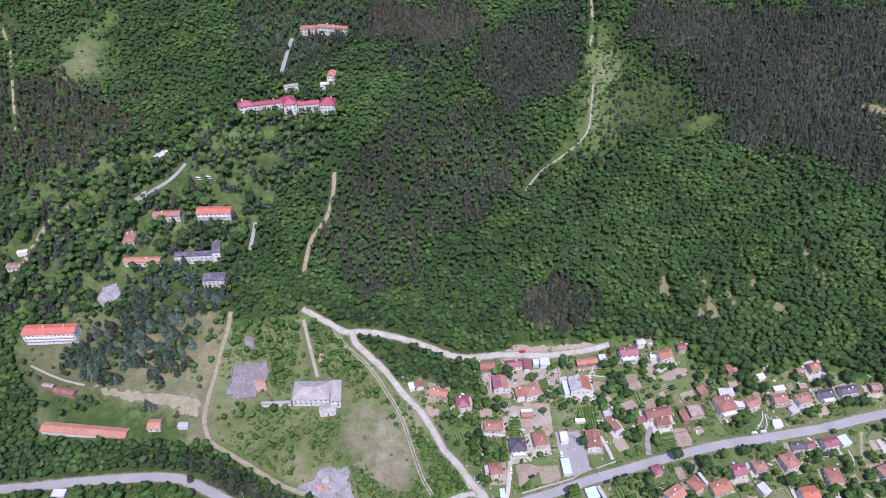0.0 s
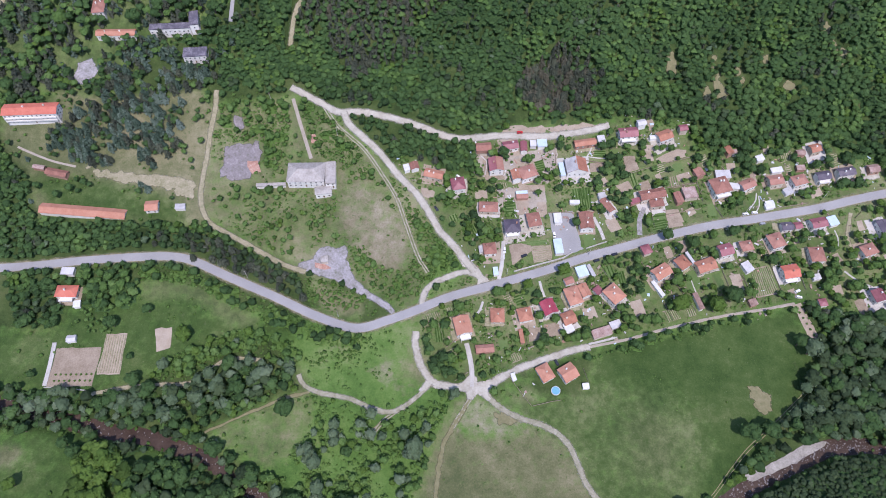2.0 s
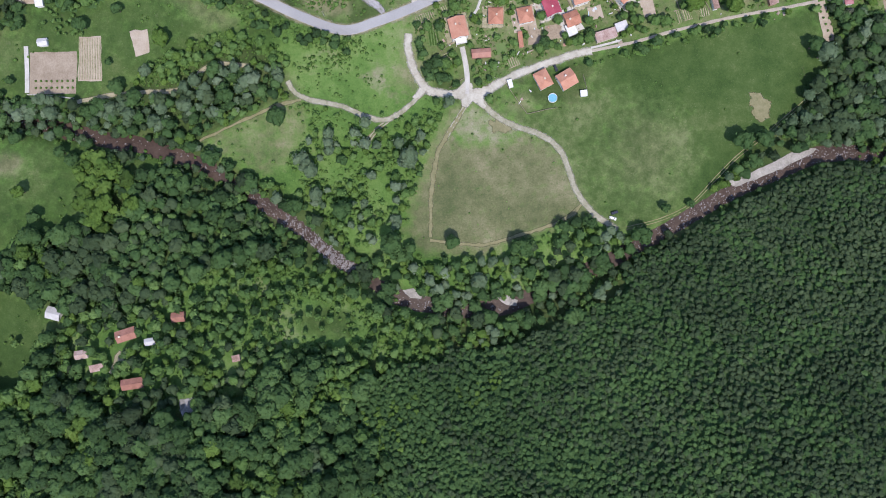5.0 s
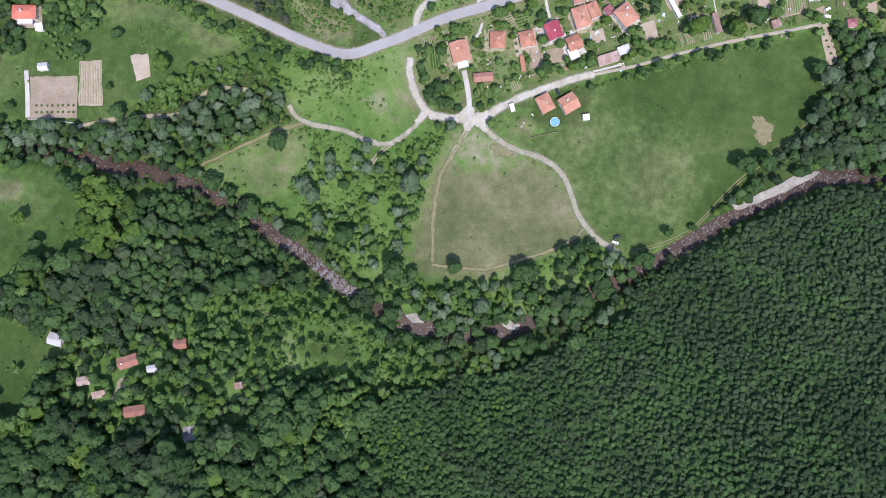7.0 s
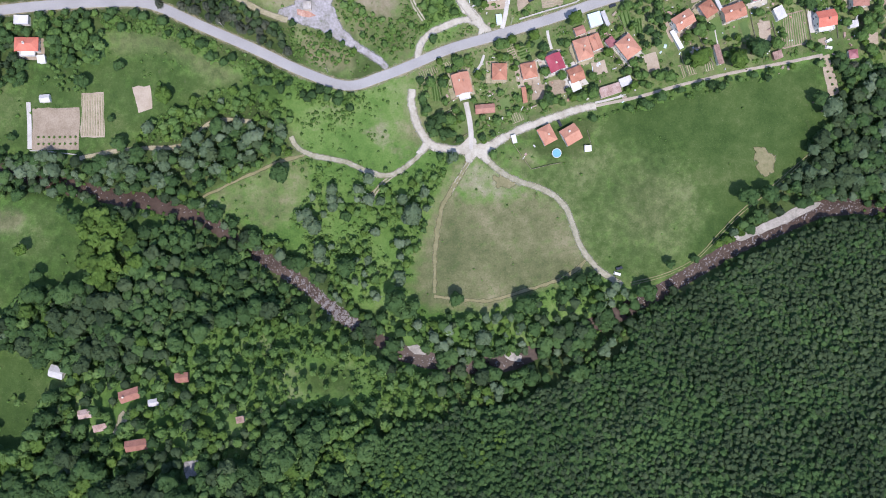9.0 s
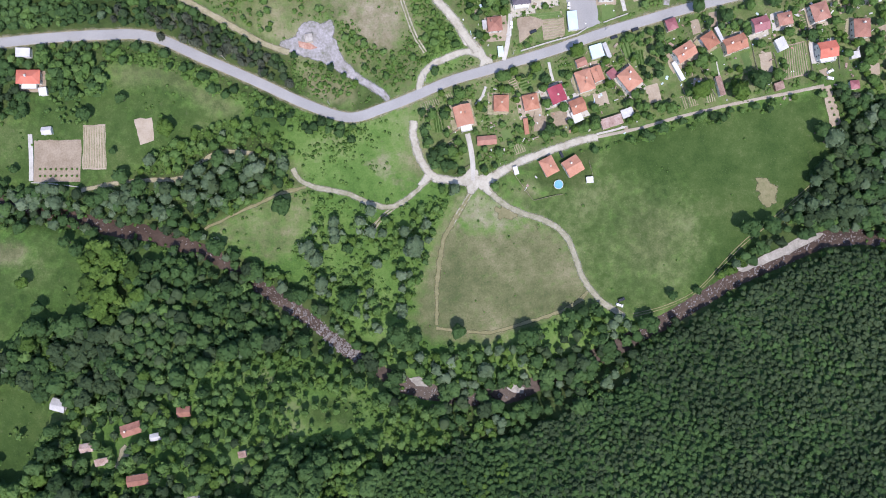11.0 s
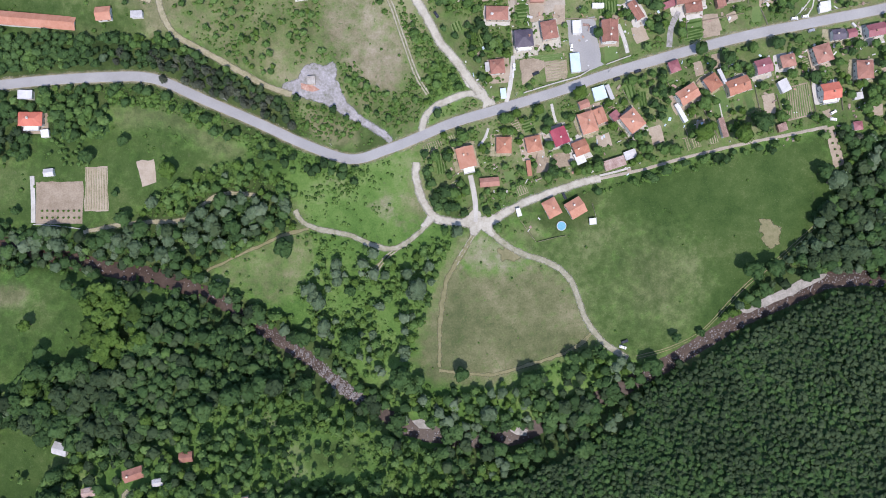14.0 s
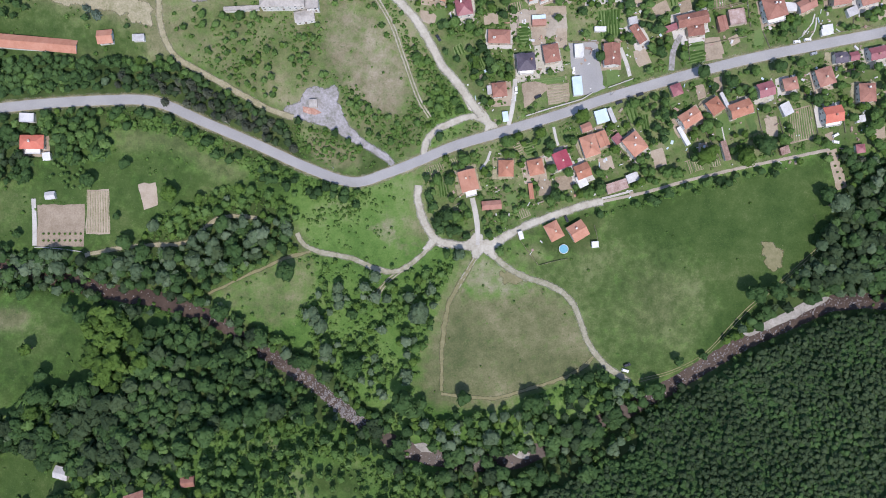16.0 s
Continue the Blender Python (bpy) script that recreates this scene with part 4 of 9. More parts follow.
def conifer_form(rng, leaves, slim, power, leaf):
    """A conifer of unit height: a rough inner cone, and bough tips standing out and drooping all round it."""
    sides = 6
    rings = [(0.1, 0.75), (0.45, 0.72), (0.97, 0.0)]
    core = [(slim * k * (1 - z) ** power * (0.8 + 0.3 * rng.random()) * math.cos(6.283 * j / sides), slim * k * (1 - z) ** power * (0.8 + 0.3 * rng.random()) * math.sin(6.283 * j / sides), z) for z, k in rings[:2] for j in range(sides)] + [(0, 0, 0.97)]
    tris = []
    for j in range(sides):
        n = (j + 1) % sides
        tris += [(j, n, sides + n), (j, sides + n, sides + j), (sides + j, sides + n, 2 * sides)]
    u = rng.random(leaves)
    z = 0.08 + 0.9 * (1 - np.sqrt(u))
    a = rng.random(leaves) * 6.283
    r = slim * (1 - z) ** power * (0.75 + 0.35 * rng.random(leaves)) + 0.01
    out = np.stack([np.cos(a), np.sin(a), np.zeros(leaves)], -1)
    side = np.stack([-np.sin(a), np.cos(a), np.zeros(leaves)], -1)
    p = out * r[:, None] + np.array([0, 0, 1]) * z[:, None]
    s = (leaf * (0.6 + 0.7 * rng.random(leaves)))[:, None]
    up = np.array([0, 0, 1.0])
    tip = p + out * s * 0.9 - up * s * (0.25 + 0.3 * rng.random((leaves, 1)))
    v = np.stack([p - side * s * 0.75 + up * s * 0.3 - out * s * 0.4, p + side * s * 0.75 + up * s * 0.3 * rng.random((leaves, 1)) - out * s * 0.4, tip], 1).reshape(-1, 3)
    k = len(core) + 3 * np.arange(leaves)[:, None]
    # The cone's low tone colours in the shade behind the bough tips.
    tone = np.concatenate([np.full(len(core), 0.25), np.repeat(0.2 + 0.6 * rng.random(leaves), 3)])
    return np.vstack([np.array(core), v]), np.vstack([np.array(tris), k + [0, 1, 2]]), tone


def stem_form(sides=4, r=0.035, z0=-0.15, z1=0.6):
    v = np.array([(q * math.cos(2 * math.pi * k / sides), q * math.sin(2 * math.pi * k / sides), z) for z, q in ((z0, r), (z1, r * 0.5)) for k in range(sides)])
    t = [(k, (k + 1) % sides, sides + (k + 1) % sides) for k in range(sides)] + [(k, sides + (k + 1) % sides, sides + k) for k in range(sides)]
    return v, np.array(t)


def tree_forms(kind, fine, count, seed, grand=False, leaves=42):
    """Whole trees of unit size for woods: crown on a short trunk, the crown's radius is 1."""
    rng = np.random.default_rng(seed)
    out = []
    for _ in range(count):
        if kind in ("pine", "spruce", "dead_pine"):
            v, t, o = conifer_form(rng, 90 if fine else 34, 0.33, 0.8 if kind == "spruce" else 0.55, 0.1 if fine else 0.15)
            v = v * 3.0
        else:
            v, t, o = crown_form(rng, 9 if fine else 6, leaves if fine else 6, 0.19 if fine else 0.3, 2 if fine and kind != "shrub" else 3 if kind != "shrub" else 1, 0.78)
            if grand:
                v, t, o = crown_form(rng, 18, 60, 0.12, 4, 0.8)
            v = v + [0, 0, 1.5]
            sv, st = stem_form(3, 0.09, -2.4, 1.3)
            t, v, o = np.vstack([t, st + len(v)]), np.vstack([v, sv]), np.append(o, np.full(len(sv), 0.0))
        out.append((v, t, o))
    return out


def canopy_forms(count, seed):
    """Crowns that close up to one canopy: the sunlit upper part, on a thin stem."""
    rng = np.random.default_rng(seed)
    out = []
    for _ in range(count):
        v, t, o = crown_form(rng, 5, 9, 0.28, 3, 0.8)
        sv, st = stem_form(3, 0.06, -2.0, 0.2)
        out.append((np.vstack([v, sv]), np.vstack([t, st + len(v)]), np.append(o, np.full(len(sv), 0.0))))
    return out


def plant_stuff(name, label, forms, x, y, r, tall, mat, rng, category="trees", spread=0.4, stand=None):
    """Many trees in one mesh. stand: the height of the crowns' middle, where they do not grow with their width."""
    if not len(x):
        return None
    z = ground(x, y) + (0 if stand is None else stand)
    pick = rng.integers(0, len(forms), len(x))
    V, T, O, n = [], [], [], 0
    for k, (v, t, o) in enumerate(forms):
        m = pick == k
        c = int(m.sum())
        if not c:
            continue
        a = rng.random(c) * 6.283
        ca, sa = (np.cos(a) * r[m])[:, None], (np.sin(a) * r[m])[:, None]
        w = np.stack([v[None, :, 0] * ca - v[None, :, 1] * sa + x[m][:, None], v[None, :, 0] * sa + v[None, :, 1] * ca + y[m][:, None], v[None, :, 2] * (r[m] * tall[m])[:, None] + z[m][:, None]], -1)
        V.append(w.reshape(-1, 3))
        T.append((t[None] + (n + np.arange(c) * len(v))[:, None, None]).reshape(-1, 3))
        patchy = 0.16 * np.sin(x[m] / 31 + 1.3) * np.sin(y[m] / 23) + 0.1 * np.sin(x[m] / 11) * np.cos(y[m] / 13)
        O.append((o[None] + (spread * rng.normal(size=c) * 0.6 + patchy)[:, None]).reshape(-1))
        n += c * len(v)
    ob = big_mesh(name, np.concatenate(V), np.concatenate(T), np.concatenate(O).clip(0, 1), MAT[mat])
    return tagged(ob, label, category, kind="stuff")


def single_tree(kind, seed):
    """A tree of its own, at true size for a crown radius of 1, to be copied: trunk with limbs, and crown."""
    rng = np.random.default_rng(seed)
    ob = new({"pine": "conifer", "spruce": "conifer", "shrub": "bush"}.get(kind, "tree"), None)
    solids = [stack(circle(0.11, -0.3, 7), circle(0.085, 0.5, 7), circle(0.05, 1.6, 7))]
    for k in range(4):
        a = k * 1.7 + rng.random()
        dx, dy = math.cos(a), math.sin(a)
        z = 0.75 + 0.15 * k
        solids.append(stack(circle(0.04, z, 5, dx * 0.05, dy * 0.05), circle(0.015, z + 0.6, 5, dx * 0.6, dy * 0.6)))
    if kind in ("pine", "spruce"):
        v, t, o = conifer_form(rng, 220, 0.3, 0.7, 0.07)
        v = v * 3.4
    elif kind == "shrub":
        v, t, o = crown_form(rng, 6, 60, 0.14, 2, 0.8)
        v = v + [0, 0, 0.62]
        solids = [stack(circle(0.05, -0.3, 5), circle(0.03, 0.7, 5))] + [stack(circle(0.03, -0.1, 4), circle(0.015, 0.7, 4, 0.3 * math.cos(k * 2), 0.3 * math.sin(k * 2))) for k in range(3)]
    else:
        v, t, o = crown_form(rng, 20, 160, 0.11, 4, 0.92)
        v = v + [0, 0, 1.65]
    trunk = part("trunk", mesh_of("trunk", *joined(*solids), MAT["bark"]), ob)
    crown = big_mesh("crown", v, t, o, MAT[kind])
    crown.parent = ob
    return ob


def plant_single(kind, label, x, y, r, group="", tall=1.0, turn=0.0):
    """A copy of one of the kind's trees, set on the ground."""
    models = MODELS.setdefault(kind, [])
    take_line([(x, y), (x + 0.1, y)], r * 0.75)
    k = int(abs(x * 3 + y)) % 4
    m = pose(x, y, float(ground(x, y)) - 0.05, 0, 0, turn) @ Matrix.Diagonal((r, r, r * tall, 1))
    if len(models) <= k:
        ob = single_tree(kind, 40 + len(models) + 10 * len(kind))
        models.append(ob)
        ob.matrix_basis = m
    else:
        ob = models[k]
        made = copy_thing(ob, pose(x, y, 0))
        made.matrix_basis = m
        ob = made
    return tagged(ob, label, {"shrub": "bush"}.get(kind, "tree"), group)


MODELS = {}


# ---------- ground cover: 0 forest floor, -1 rough grass, 1 dry, 2 lush, 3 bare; 10 and more: mixed into what lies there ----------
COVER = []
COVER.append(([(1, 168.5), (26.4, 177.8), (92.8, 181.2), (109.2, 186.2), (145, 182.2), (162.5, 158.1), (183.7, 167.7), (224.2, 168.1), (240.8, 172.9), (262.9, 160.5), (288.4, 154.4), (320.2, 150.8), (319.1, 80.5), (288.7, 42.7), (257.6, 46.1), (213.2, 56.5), (75.1, 24.4), (1.4, -6.9), (-29.5, 30.9), (-51, 39.8), (-28.5, 75.4), (-38.5, 107.1), (-59.1, 148.4), (-49.5, 156.6), (-23.6, 148.6), (-0.1, 140.3)], 1, 0.55))
COVER.append(([(-180.9, 193.4), (-130.3, 198.9), (-126.6, 203.8), (-97, 185.9), (-80.1, 172.4), (-59.2, 150.5), (-40.9, 127.8), (-25, 91.1), (-4.5, 75.6), (-33.6, 54.7), (-51.4, 48.3), (-73.9, 63.6), (-119.3, 78.1), (-146.7, 89.5), (-180.1, 110.3), (-188.9, 147.9)], 1, 0.7))
COVER.append(([(-138.5, 198.1), (-126.6, 203.8), (-97, 185.9), (-80.1, 172.4), (-59.2, 150.5), (-79.3, 156.7), (-94.6, 148), (-111.1, 156.4), (-135.1, 156.5)], -1, 1.0))
COVER.append(([(-159.4, 127.2), (-124.3, 127), (-96.3, 115.1), (-104.8, 82.6), (-127.3, 82.8), (-151.7, 98.3)], -1, 1.0))
COVER.append(([(-59.2, 150.5), (-40.9, 127.8), (-25, 91.1), (-4.5, 75.6), (-33.6, 54.7), (-39.9, 90.8), (-54.3, 123.4)], -1, 1.0))
COVER.append(([(-94.4, 143.9), (-71, 148.5), (-54.5, 127.6), (-39.9, 90.8), (-45.1, 75.2), (-67.7, 83.1), (-84.1, 106.8)], 1, 1.0))
COVER.append(([(-180, 135.2), (-156, 131.3), (-137.5, 106.5), (-151.4, 96.3), (-171.9, 106.4)], 1, 1.0))
COVER.append(([(-111.2, 71.1), (-88.2, 59.9), (-65.9, 52.4), (-72.5, 41.4), (-98, 46.9)], 1, 1.0))
COVER.append(([(-336, 183.1), (-290.2, 199.5), (-247.9, 199.3), (-191.8, 203.6), (-183.3, 190.6), (-185.1, 165.8), (-182.8, 122.2), (-175.7, 110.4), (-193.2, 104.5), (-231.7, 106.8), (-262.8, 106.4), (-300.5, 114.7), (-310.7, 142.8), (-333.5, 162.8)], 1, 1.0))
COVER.append(([(-310.7, 142.8), (-270.5, 142.5), (-232.3, 136.1), (-193.6, 122.2), (-193.7, 106.5), (-283.8, 110.9)], 2, 0.7))
COVER.append(([(-109, 4.6), (-94.8, -5.2), (-63.4, -14.6), (-49.6, -16.9), (-26.7, 2.4), (-36.3, 22.8), (-34.7, 35.3), (-47.1, 44.1), (-67.9, 34), (-96, 38.4), (-117.1, 43.5), (-145.4, 50.5), (-127.3, 29.4), (-114.6, 15.3)], -1, 1.0))
COVER.append(([(-49.5, -17.9), (-26.6, -1.9), (-11.7, -5.4), (-23.6, -30.1), (-33.4, -57.9), (-38, -88.3), (-64.5, -98.5), (-92.1, -72), (-120, -55.1), (-148.1, -41.4), (-162.4, -31.1), (-132.2, -16.9), (-108.6, -6), (-80.7, -11.2)], -1, 1.0))
COVER.append(([(-161.3, -29.8), (-142.2, -19.6), (-121.7, -9.3), (-106.3, -2.9), (-96.1, -14.4), (-101.1, -32.4), (-116.2, -52.8), (-126.6, -50.3), (-141.9, -40.6), (-152.2, -36.2)], 1, 0.55))
COVER.append(([(-2, -3.5), (12.5, -13.9), (33, -24.4), (51.7, -34.8), (62.9, -60.6), (71, -74.1), (42.2, -84.5), (8.7, -98), (-24.5, -99.9), (-38.7, -88.3), (-32.4, -57.9), (-22.5, -30.1), (-15.1, -10.7)], 1, 0.85))
COVER.append(([(71.7, 19.3), (96.3, 26.4), (120.8, 32.9), (163.2, 42.3), (203.8, 51.2), (217.1, 26.8), (201.1, -2.7), (173.9, -26.7), (153.4, -47.8), (117, -81.8), (85.7, -84.1), (76, -75.8), (66.1, -65.7), (58.2, -46.9), (51.7, -31.3), (33, -22.7), (12.5, -10.4), (22.9, 2), (43.5, -8.5), (67.9, -4.7), (71.5, 9.4)], 2, 1.0))
COVER.append(([(53.5, -29.5), (78.1, -11.7), (109.3, -4.4), (136.3, -18.3), (145.2, -42.8), (116.5, -70.4), (89.3, -77.4), (73, -60.6), (63.3, -46.9)], 2, 0.75))
COVER.append(([(12.5, -10.4), (29.9, 2.1), (43.5, -8.5), (60.9, -6.5), (57, -26), (33, -20.9)], 1, 0.7))
COVER.append(([(-287.4, 34.2), (-268.3, 35.8), (-266.2, 47.4), (-247.9, 53.7), (-223.7, 55), (-219.7, 68), (-176.5, 66.3), (-143.8, 46.8), (-110.7, 36.9), (-107.4, 28.6), (-144.2, 28.6), (-160.9, 16.9), (-184.6, 10.3), (-218.1, -3.1), (-266.7, -5.6), (-287.7, -2.9), (-316, -2.8), (-314.4, 34.2)], 2, 0.8))
COVER.append(([(-218.1, 67), (-183.1, 67), (-150.5, 50.1), (-124, 36.9), (-150.8, 33.6), (-183.5, 53.2), (-217, 55)], 11, 0.7))
COVER.append(([(-310.7, -46.4), (-314.3, -30.3), (-266.2, -29.8), (-244.1, -24.4), (-219, -30.7), (-187, -39.4), (-172.8, -44.6), (-197.3, -56), (-223.5, -63.1), (-227.3, -83.5), (-257.1, -87), (-274.9, -100.4), (-300.6, -100.6)], 2, 0.72))
COVER.append(([(-313, -35.7), (-268.2, -37.1), (-263.1, -46), (-272, -53.1), (-309.3, -53.4)], 1, 1.0))
COVER.append(([(-108.8, -131.2), (-90.7, -123.6), (-64.8, -128.7), (-61, -144.7), (-76.5, -150.6), (-101.7, -143.7), (-111.2, -138.9)], 2, 0.95))
COVER.append(([(-272.4, -119.5), (-256.4, -121.1), (-242.3, -139.1), (-253.3, -164.8), (-261.7, -177.4), (-281.2, -177.5), (-294, -132.6)], 2, 0.95))
COVER.append(([(-239.6, -129.3), (-172.3, -121.6), (-116.9, -143.3), (-111.9, -167.4), (-134.8, -178.5), (-201.1, -187.4), (-239.9, -164.7)], -1, 1.0))
COVER.append(([(104.8, 468.9), (131.8, 479.3), (135.3, 441), (139.1, 422.1), (112.7, 397), (101.1, 356.1), (125.8, 345.5), (75.6, 329.9), (54.2, 323.4), (76.9, 348.9), (96, 378.1), (102.7, 429.6)], 1, 0.6))
COVER.append(([(172.5, 357.5), (201.3, 378.4), (205.7, 356.8), (185.2, 349.5)], 1, 1.0))
COVER.append(([(-388, 452), (-362, 466), (-330, 456), (-318, 420), (-350, 400), (-378, 420)], 1, 1.0))
COVER.append(([(-372, 509), (-336, 496), (-338, 482), (-348, 462), (-358, 462), (-352, 486)], -1, 1.0))
COVER.append(([(280.4, 491.9), (309.1, 492.5), (311.9, 483.1), (280.6, 481.4)], -1, 1.0))
COVER.append(([(-426.5, 491.6), (-407.2, 463.9), (-434.9, 465.8), (-449.2, 493.2)], -1, 1.0))
COVER.append(([(-239.1, 326.7), (-212.4, 324.8), (-203, 311.2), (-203.4, 299), (-256.5, 299.2), (-259.9, 304.5)], -1, 1.0))
COVER.append(([(-315.9, 350.7), (-246.3, 363.3), (-136.7, 383), (-122.7, 337.9), (-181.9, 262.5), (-232.1, 225.4), (-290.2, 199.5), (-353.4, 199.3), (-390.4, 233.6), (-362.4, 309.5)], 2, 0.5))
COVER.append(([(-7.5, -7.9), (3.5, -9.1), (25.3, -17.3), (33.1, -27.3), (12.8, -30.7), (-9.1, -30.7), (-12.2, -19.5)], 3, 0.5))
COVER.append(([(-81.3, 113.2), (-49.1, 113.3), (-42.5, 86.5), (-49.4, 70.9), (-66.4, 76.1), (-78.6, 89.6)], 3, 0.62))
COVER.append(([(-88.9, 131), (-72.7, 135.1), (-58.4, 122.7), (-49.7, 104.4), (-44, 75.8), (-52.9, 74.3), (-70.5, 90.3), (-76.2, 103), (-85.1, 97.3), (-90.7, 111.5)], 3, 0.72))
COVER.append(([(-91.6, 144.8), (-74.6, 140), (-59.4, 117.2), (-44.8, 97.3), (-72.7, 97.4), (-83.2, 119.6)], 3, 0.5))
COVER.append(([(-91.2, 31.8), (-77.8, 25.3), (-77.8, 17.2), (-85.3, 19.3), (-94.2, 28.1)], 3, 0.5))
COVER.append(([(-67.4, 12), (-50.8, 16.4), (-37.3, 7.6), (-31.3, -4.3), (-43.3, -6.6), (-58.3, 1.6)], 3, 0.62))
COVER.append(([(-161.6, -28.7), (-124.2, -12.2), (-106.3, -9), (-103.3, -19.5), (-118.1, -31.6), (-135.9, -43.7)], 1, 0.5))
for _weight, _channel in ((0.66, 12), (0.5, 11)):
    COVER.append(([(14, -11), (45, -8), (66, 2), (98, 8), (122, 2), (136, -18), (146, -40), (117, -80), (85, -84), (66, -66), (52, -31)], _channel, _weight))
COVER.append(([(72, -14), (104, -4), (128, -22), (124, -60), (92, -66), (74, -44)], 12, 0.52))
COVER.append(([(-222, 66), (-180, 66), (-128, 40), (-146, 34), (-184, 52), (-220, 54)], 12, 0.38))
COVER.append(([(88, -20), (108, -14), (120, -30), (112, -52), (92, -50)], 11, 0.75))
COVER.append(([(150, -44), (176, -22), (206, 6), (214, 22), (206, 24), (186, 2), (160, -22), (140, -48)], 11, 0.5))
COVER.append(([(-34, 39.6), (-18.4, 4), (-37.2, -2.3), (-52.8, 4), (-43.4, 16.4)], 1, 0.6))
COVER.append(([(-173.4, -117.4), (-148, -103.2), (-119.5, -96.6), (-83.2, -107.9), (-40, -120.8), (-15.1, -133.2), (-15.2, -152.7), (-39.4, -158), (-80.9, -153.2), (-103.5, -154.4), (-126.2, -147.7), (-150.2, -133.7)], -1, 1.0))
COVER.append(([(-104, -132), (-90.7, -126), (-68, -130), (-64, -143), (-76.5, -148), (-99, -142)], 2, 0.8))
COVER.append(([(-38, -88), (-24, -99), (9, -97), (42, -84), (71, -74), (86, -84), (117, -81), (110, -89), (80, -101), (49, -113), (24, -123), (-30, -121), (-64, -106)], -1, 1.0))
COVER.append(([(-315.9, 350.7), (-246.3, 363.3), (-136.7, 383), (-122.7, 337.9), (-181.9, 262.5), (-232.1, 225.4), (-290.2, 199.5), (-353.4, 199.3), (-390.4, 233.6), (-362.4, 309.5)], 11, 0.55))
COVER.append(([(-180.9, 193.4), (-130.3, 198.9), (-97, 185.9), (-59.2, 150.5), (-40.9, 127.8), (-25, 91.1), (-33.6, 54.7), (-51.4, 48.3), (-119.3, 78.1), (-180.1, 110.3), (-188.9, 147.9)], 11, 0.62))
COVER.append(([(-310.7, 142.8), (-270.5, 142.5), (-232.3, 136.1), (-193.6, 122.2), (-193.7, 106.5), (-283.8, 110.9)], 11, 0.6))
ground_sheet()

# ---------- roads and paths ----------
road("road_main", [(-359.6, 73.7), (-315.4, 77.4), (-259.3, 82), (-218.9, 83.3), (-190.7, 82.4), (-162.7, 70.8), (-131.6, 57.6), (-101.3, 44), (-75.7, 36), (-54.7, 41.6), (-37, 48.4), (-15.5, 57.1), (10, 64.6), (43.3, 74.4), (77.3, 85.6), (115.7, 96.6), (154.8, 106.6), (195.6, 115.5), (236.5, 123.8), (256.7, 128.6), (284.4, 134.4), (329.9, 142.4)], 7.3, "asphalt", "pale worn asphalt road through the village", 0.2, 0.02)
road("verge", [(-359.6, 73.7), (-315.4, 77.4), (-259.3, 82), (-218.9, 83.3), (-190.7, 82.4), (-162.7, 70.8), (-131.6, 57.6), (-101.3, 44), (-75.7, 36), (-54.7, 41.6), (-37, 48.4), (-15.5, 57.1), (10, 64.6), (43.3, 74.4), (77.3, 85.6), (115.7, 96.6), (154.8, 106.6), (195.6, 115.5), (236.5, 123.8), (256.7, 128.6), (284.4, 134.4), (329.9, 142.4)], 6.6, "track", "trodden earth verge along the asphalt road", 0.07, 0.3)
road("dirt_road_upper", [(-129.2, 205.7), (-118, 199.5), (-107.1, 194.1), (-95.4, 188.1), (-79.6, 187.7), (-58.9, 184), (-40.3, 178.8), (-17.9, 170.4), (-3.8, 169.2), (22.4, 171.3), (46.5, 170.6), (62.7, 172.3), (79, 174.9), (94.8, 178.9)], 4.6, "dirt", "pale dirt road along the foot of the wooded hill")
road("dirt_road_village", [(-91.2, 188), (-88.2, 180.7), (-78.5, 171), (-65.8, 160), (-52.3, 143.3), (-39, 129.3), (-29.9, 115.2), (-23.4, 103.5), (-14.9, 94.2), (-4.9, 80.5), (0, 74.3)], 4.6, "dirt", "pale dirt road down to the asphalt road", 0.18)

ruts("grass_track", [(-106.3, 193.5), (-94.4, 177.4), (-75.6, 161), (-60.8, 140), (-52.1, 125.6), (-45.3, 107.1), (-37.2, 84.9), (-30.3, 73.5)], 1.7, 0.9, "path", "two faint wheel ruts through rough grass")
road("dirt_lane", [(-181.6, 202.7), (-181.8, 186.4), (-183.5, 177.3), (-184.8, 157.5), (-186.1, 140.8), (-185.1, 122.2), (-178.3, 108.4), (-166.2, 100.8), (-145.5, 89.5), (-125.5, 78.7), (-110.3, 73.3)], 3.6, "track", "tan dirt lane curving past the abandoned grounds", 0.12, 0.3)
road("concrete_walk", [(-127.3, 197.1), (-120.6, 177.5), (-112.3, 154.2)], 3.4, "tan_concrete", "long straight tan concrete walk to the white building", 0.2, 0.05)
road("slip_road", [(7.1, 68), (-3.8, 74), (-17.4, 70.5), (-28.3, 64.7), (-32.6, 58.4), (-33.9, 51.3)], 3.8, "dirt", "short dirt slip road beside the asphalt road")
road("field_lane", [(-37.1, 34.2), (-37.4, 24.6), (-33.4, 12.2), (-26.7, 2.4), (-16.9, -0.7), (-2, -2), (5.6, -1.6), (16, 4.8), (26.4, 10.2), (36.9, 14.3), (49.1, 18.7), (61.3, 22.5), (71.8, 24.7)], 4.3, "dirt", "pale dirt lane along the gardens", 0.16)
road("garden_lane", [(68.3, 23.9), (78.8, 26.2), (96.3, 29.9), (120.9, 36.8), (145.4, 42.6), (174.4, 48.9), (207.5, 55.9)], 2.7, "tan_concrete", "narrow worn lane behind the gardens", 0.15, 0.3)
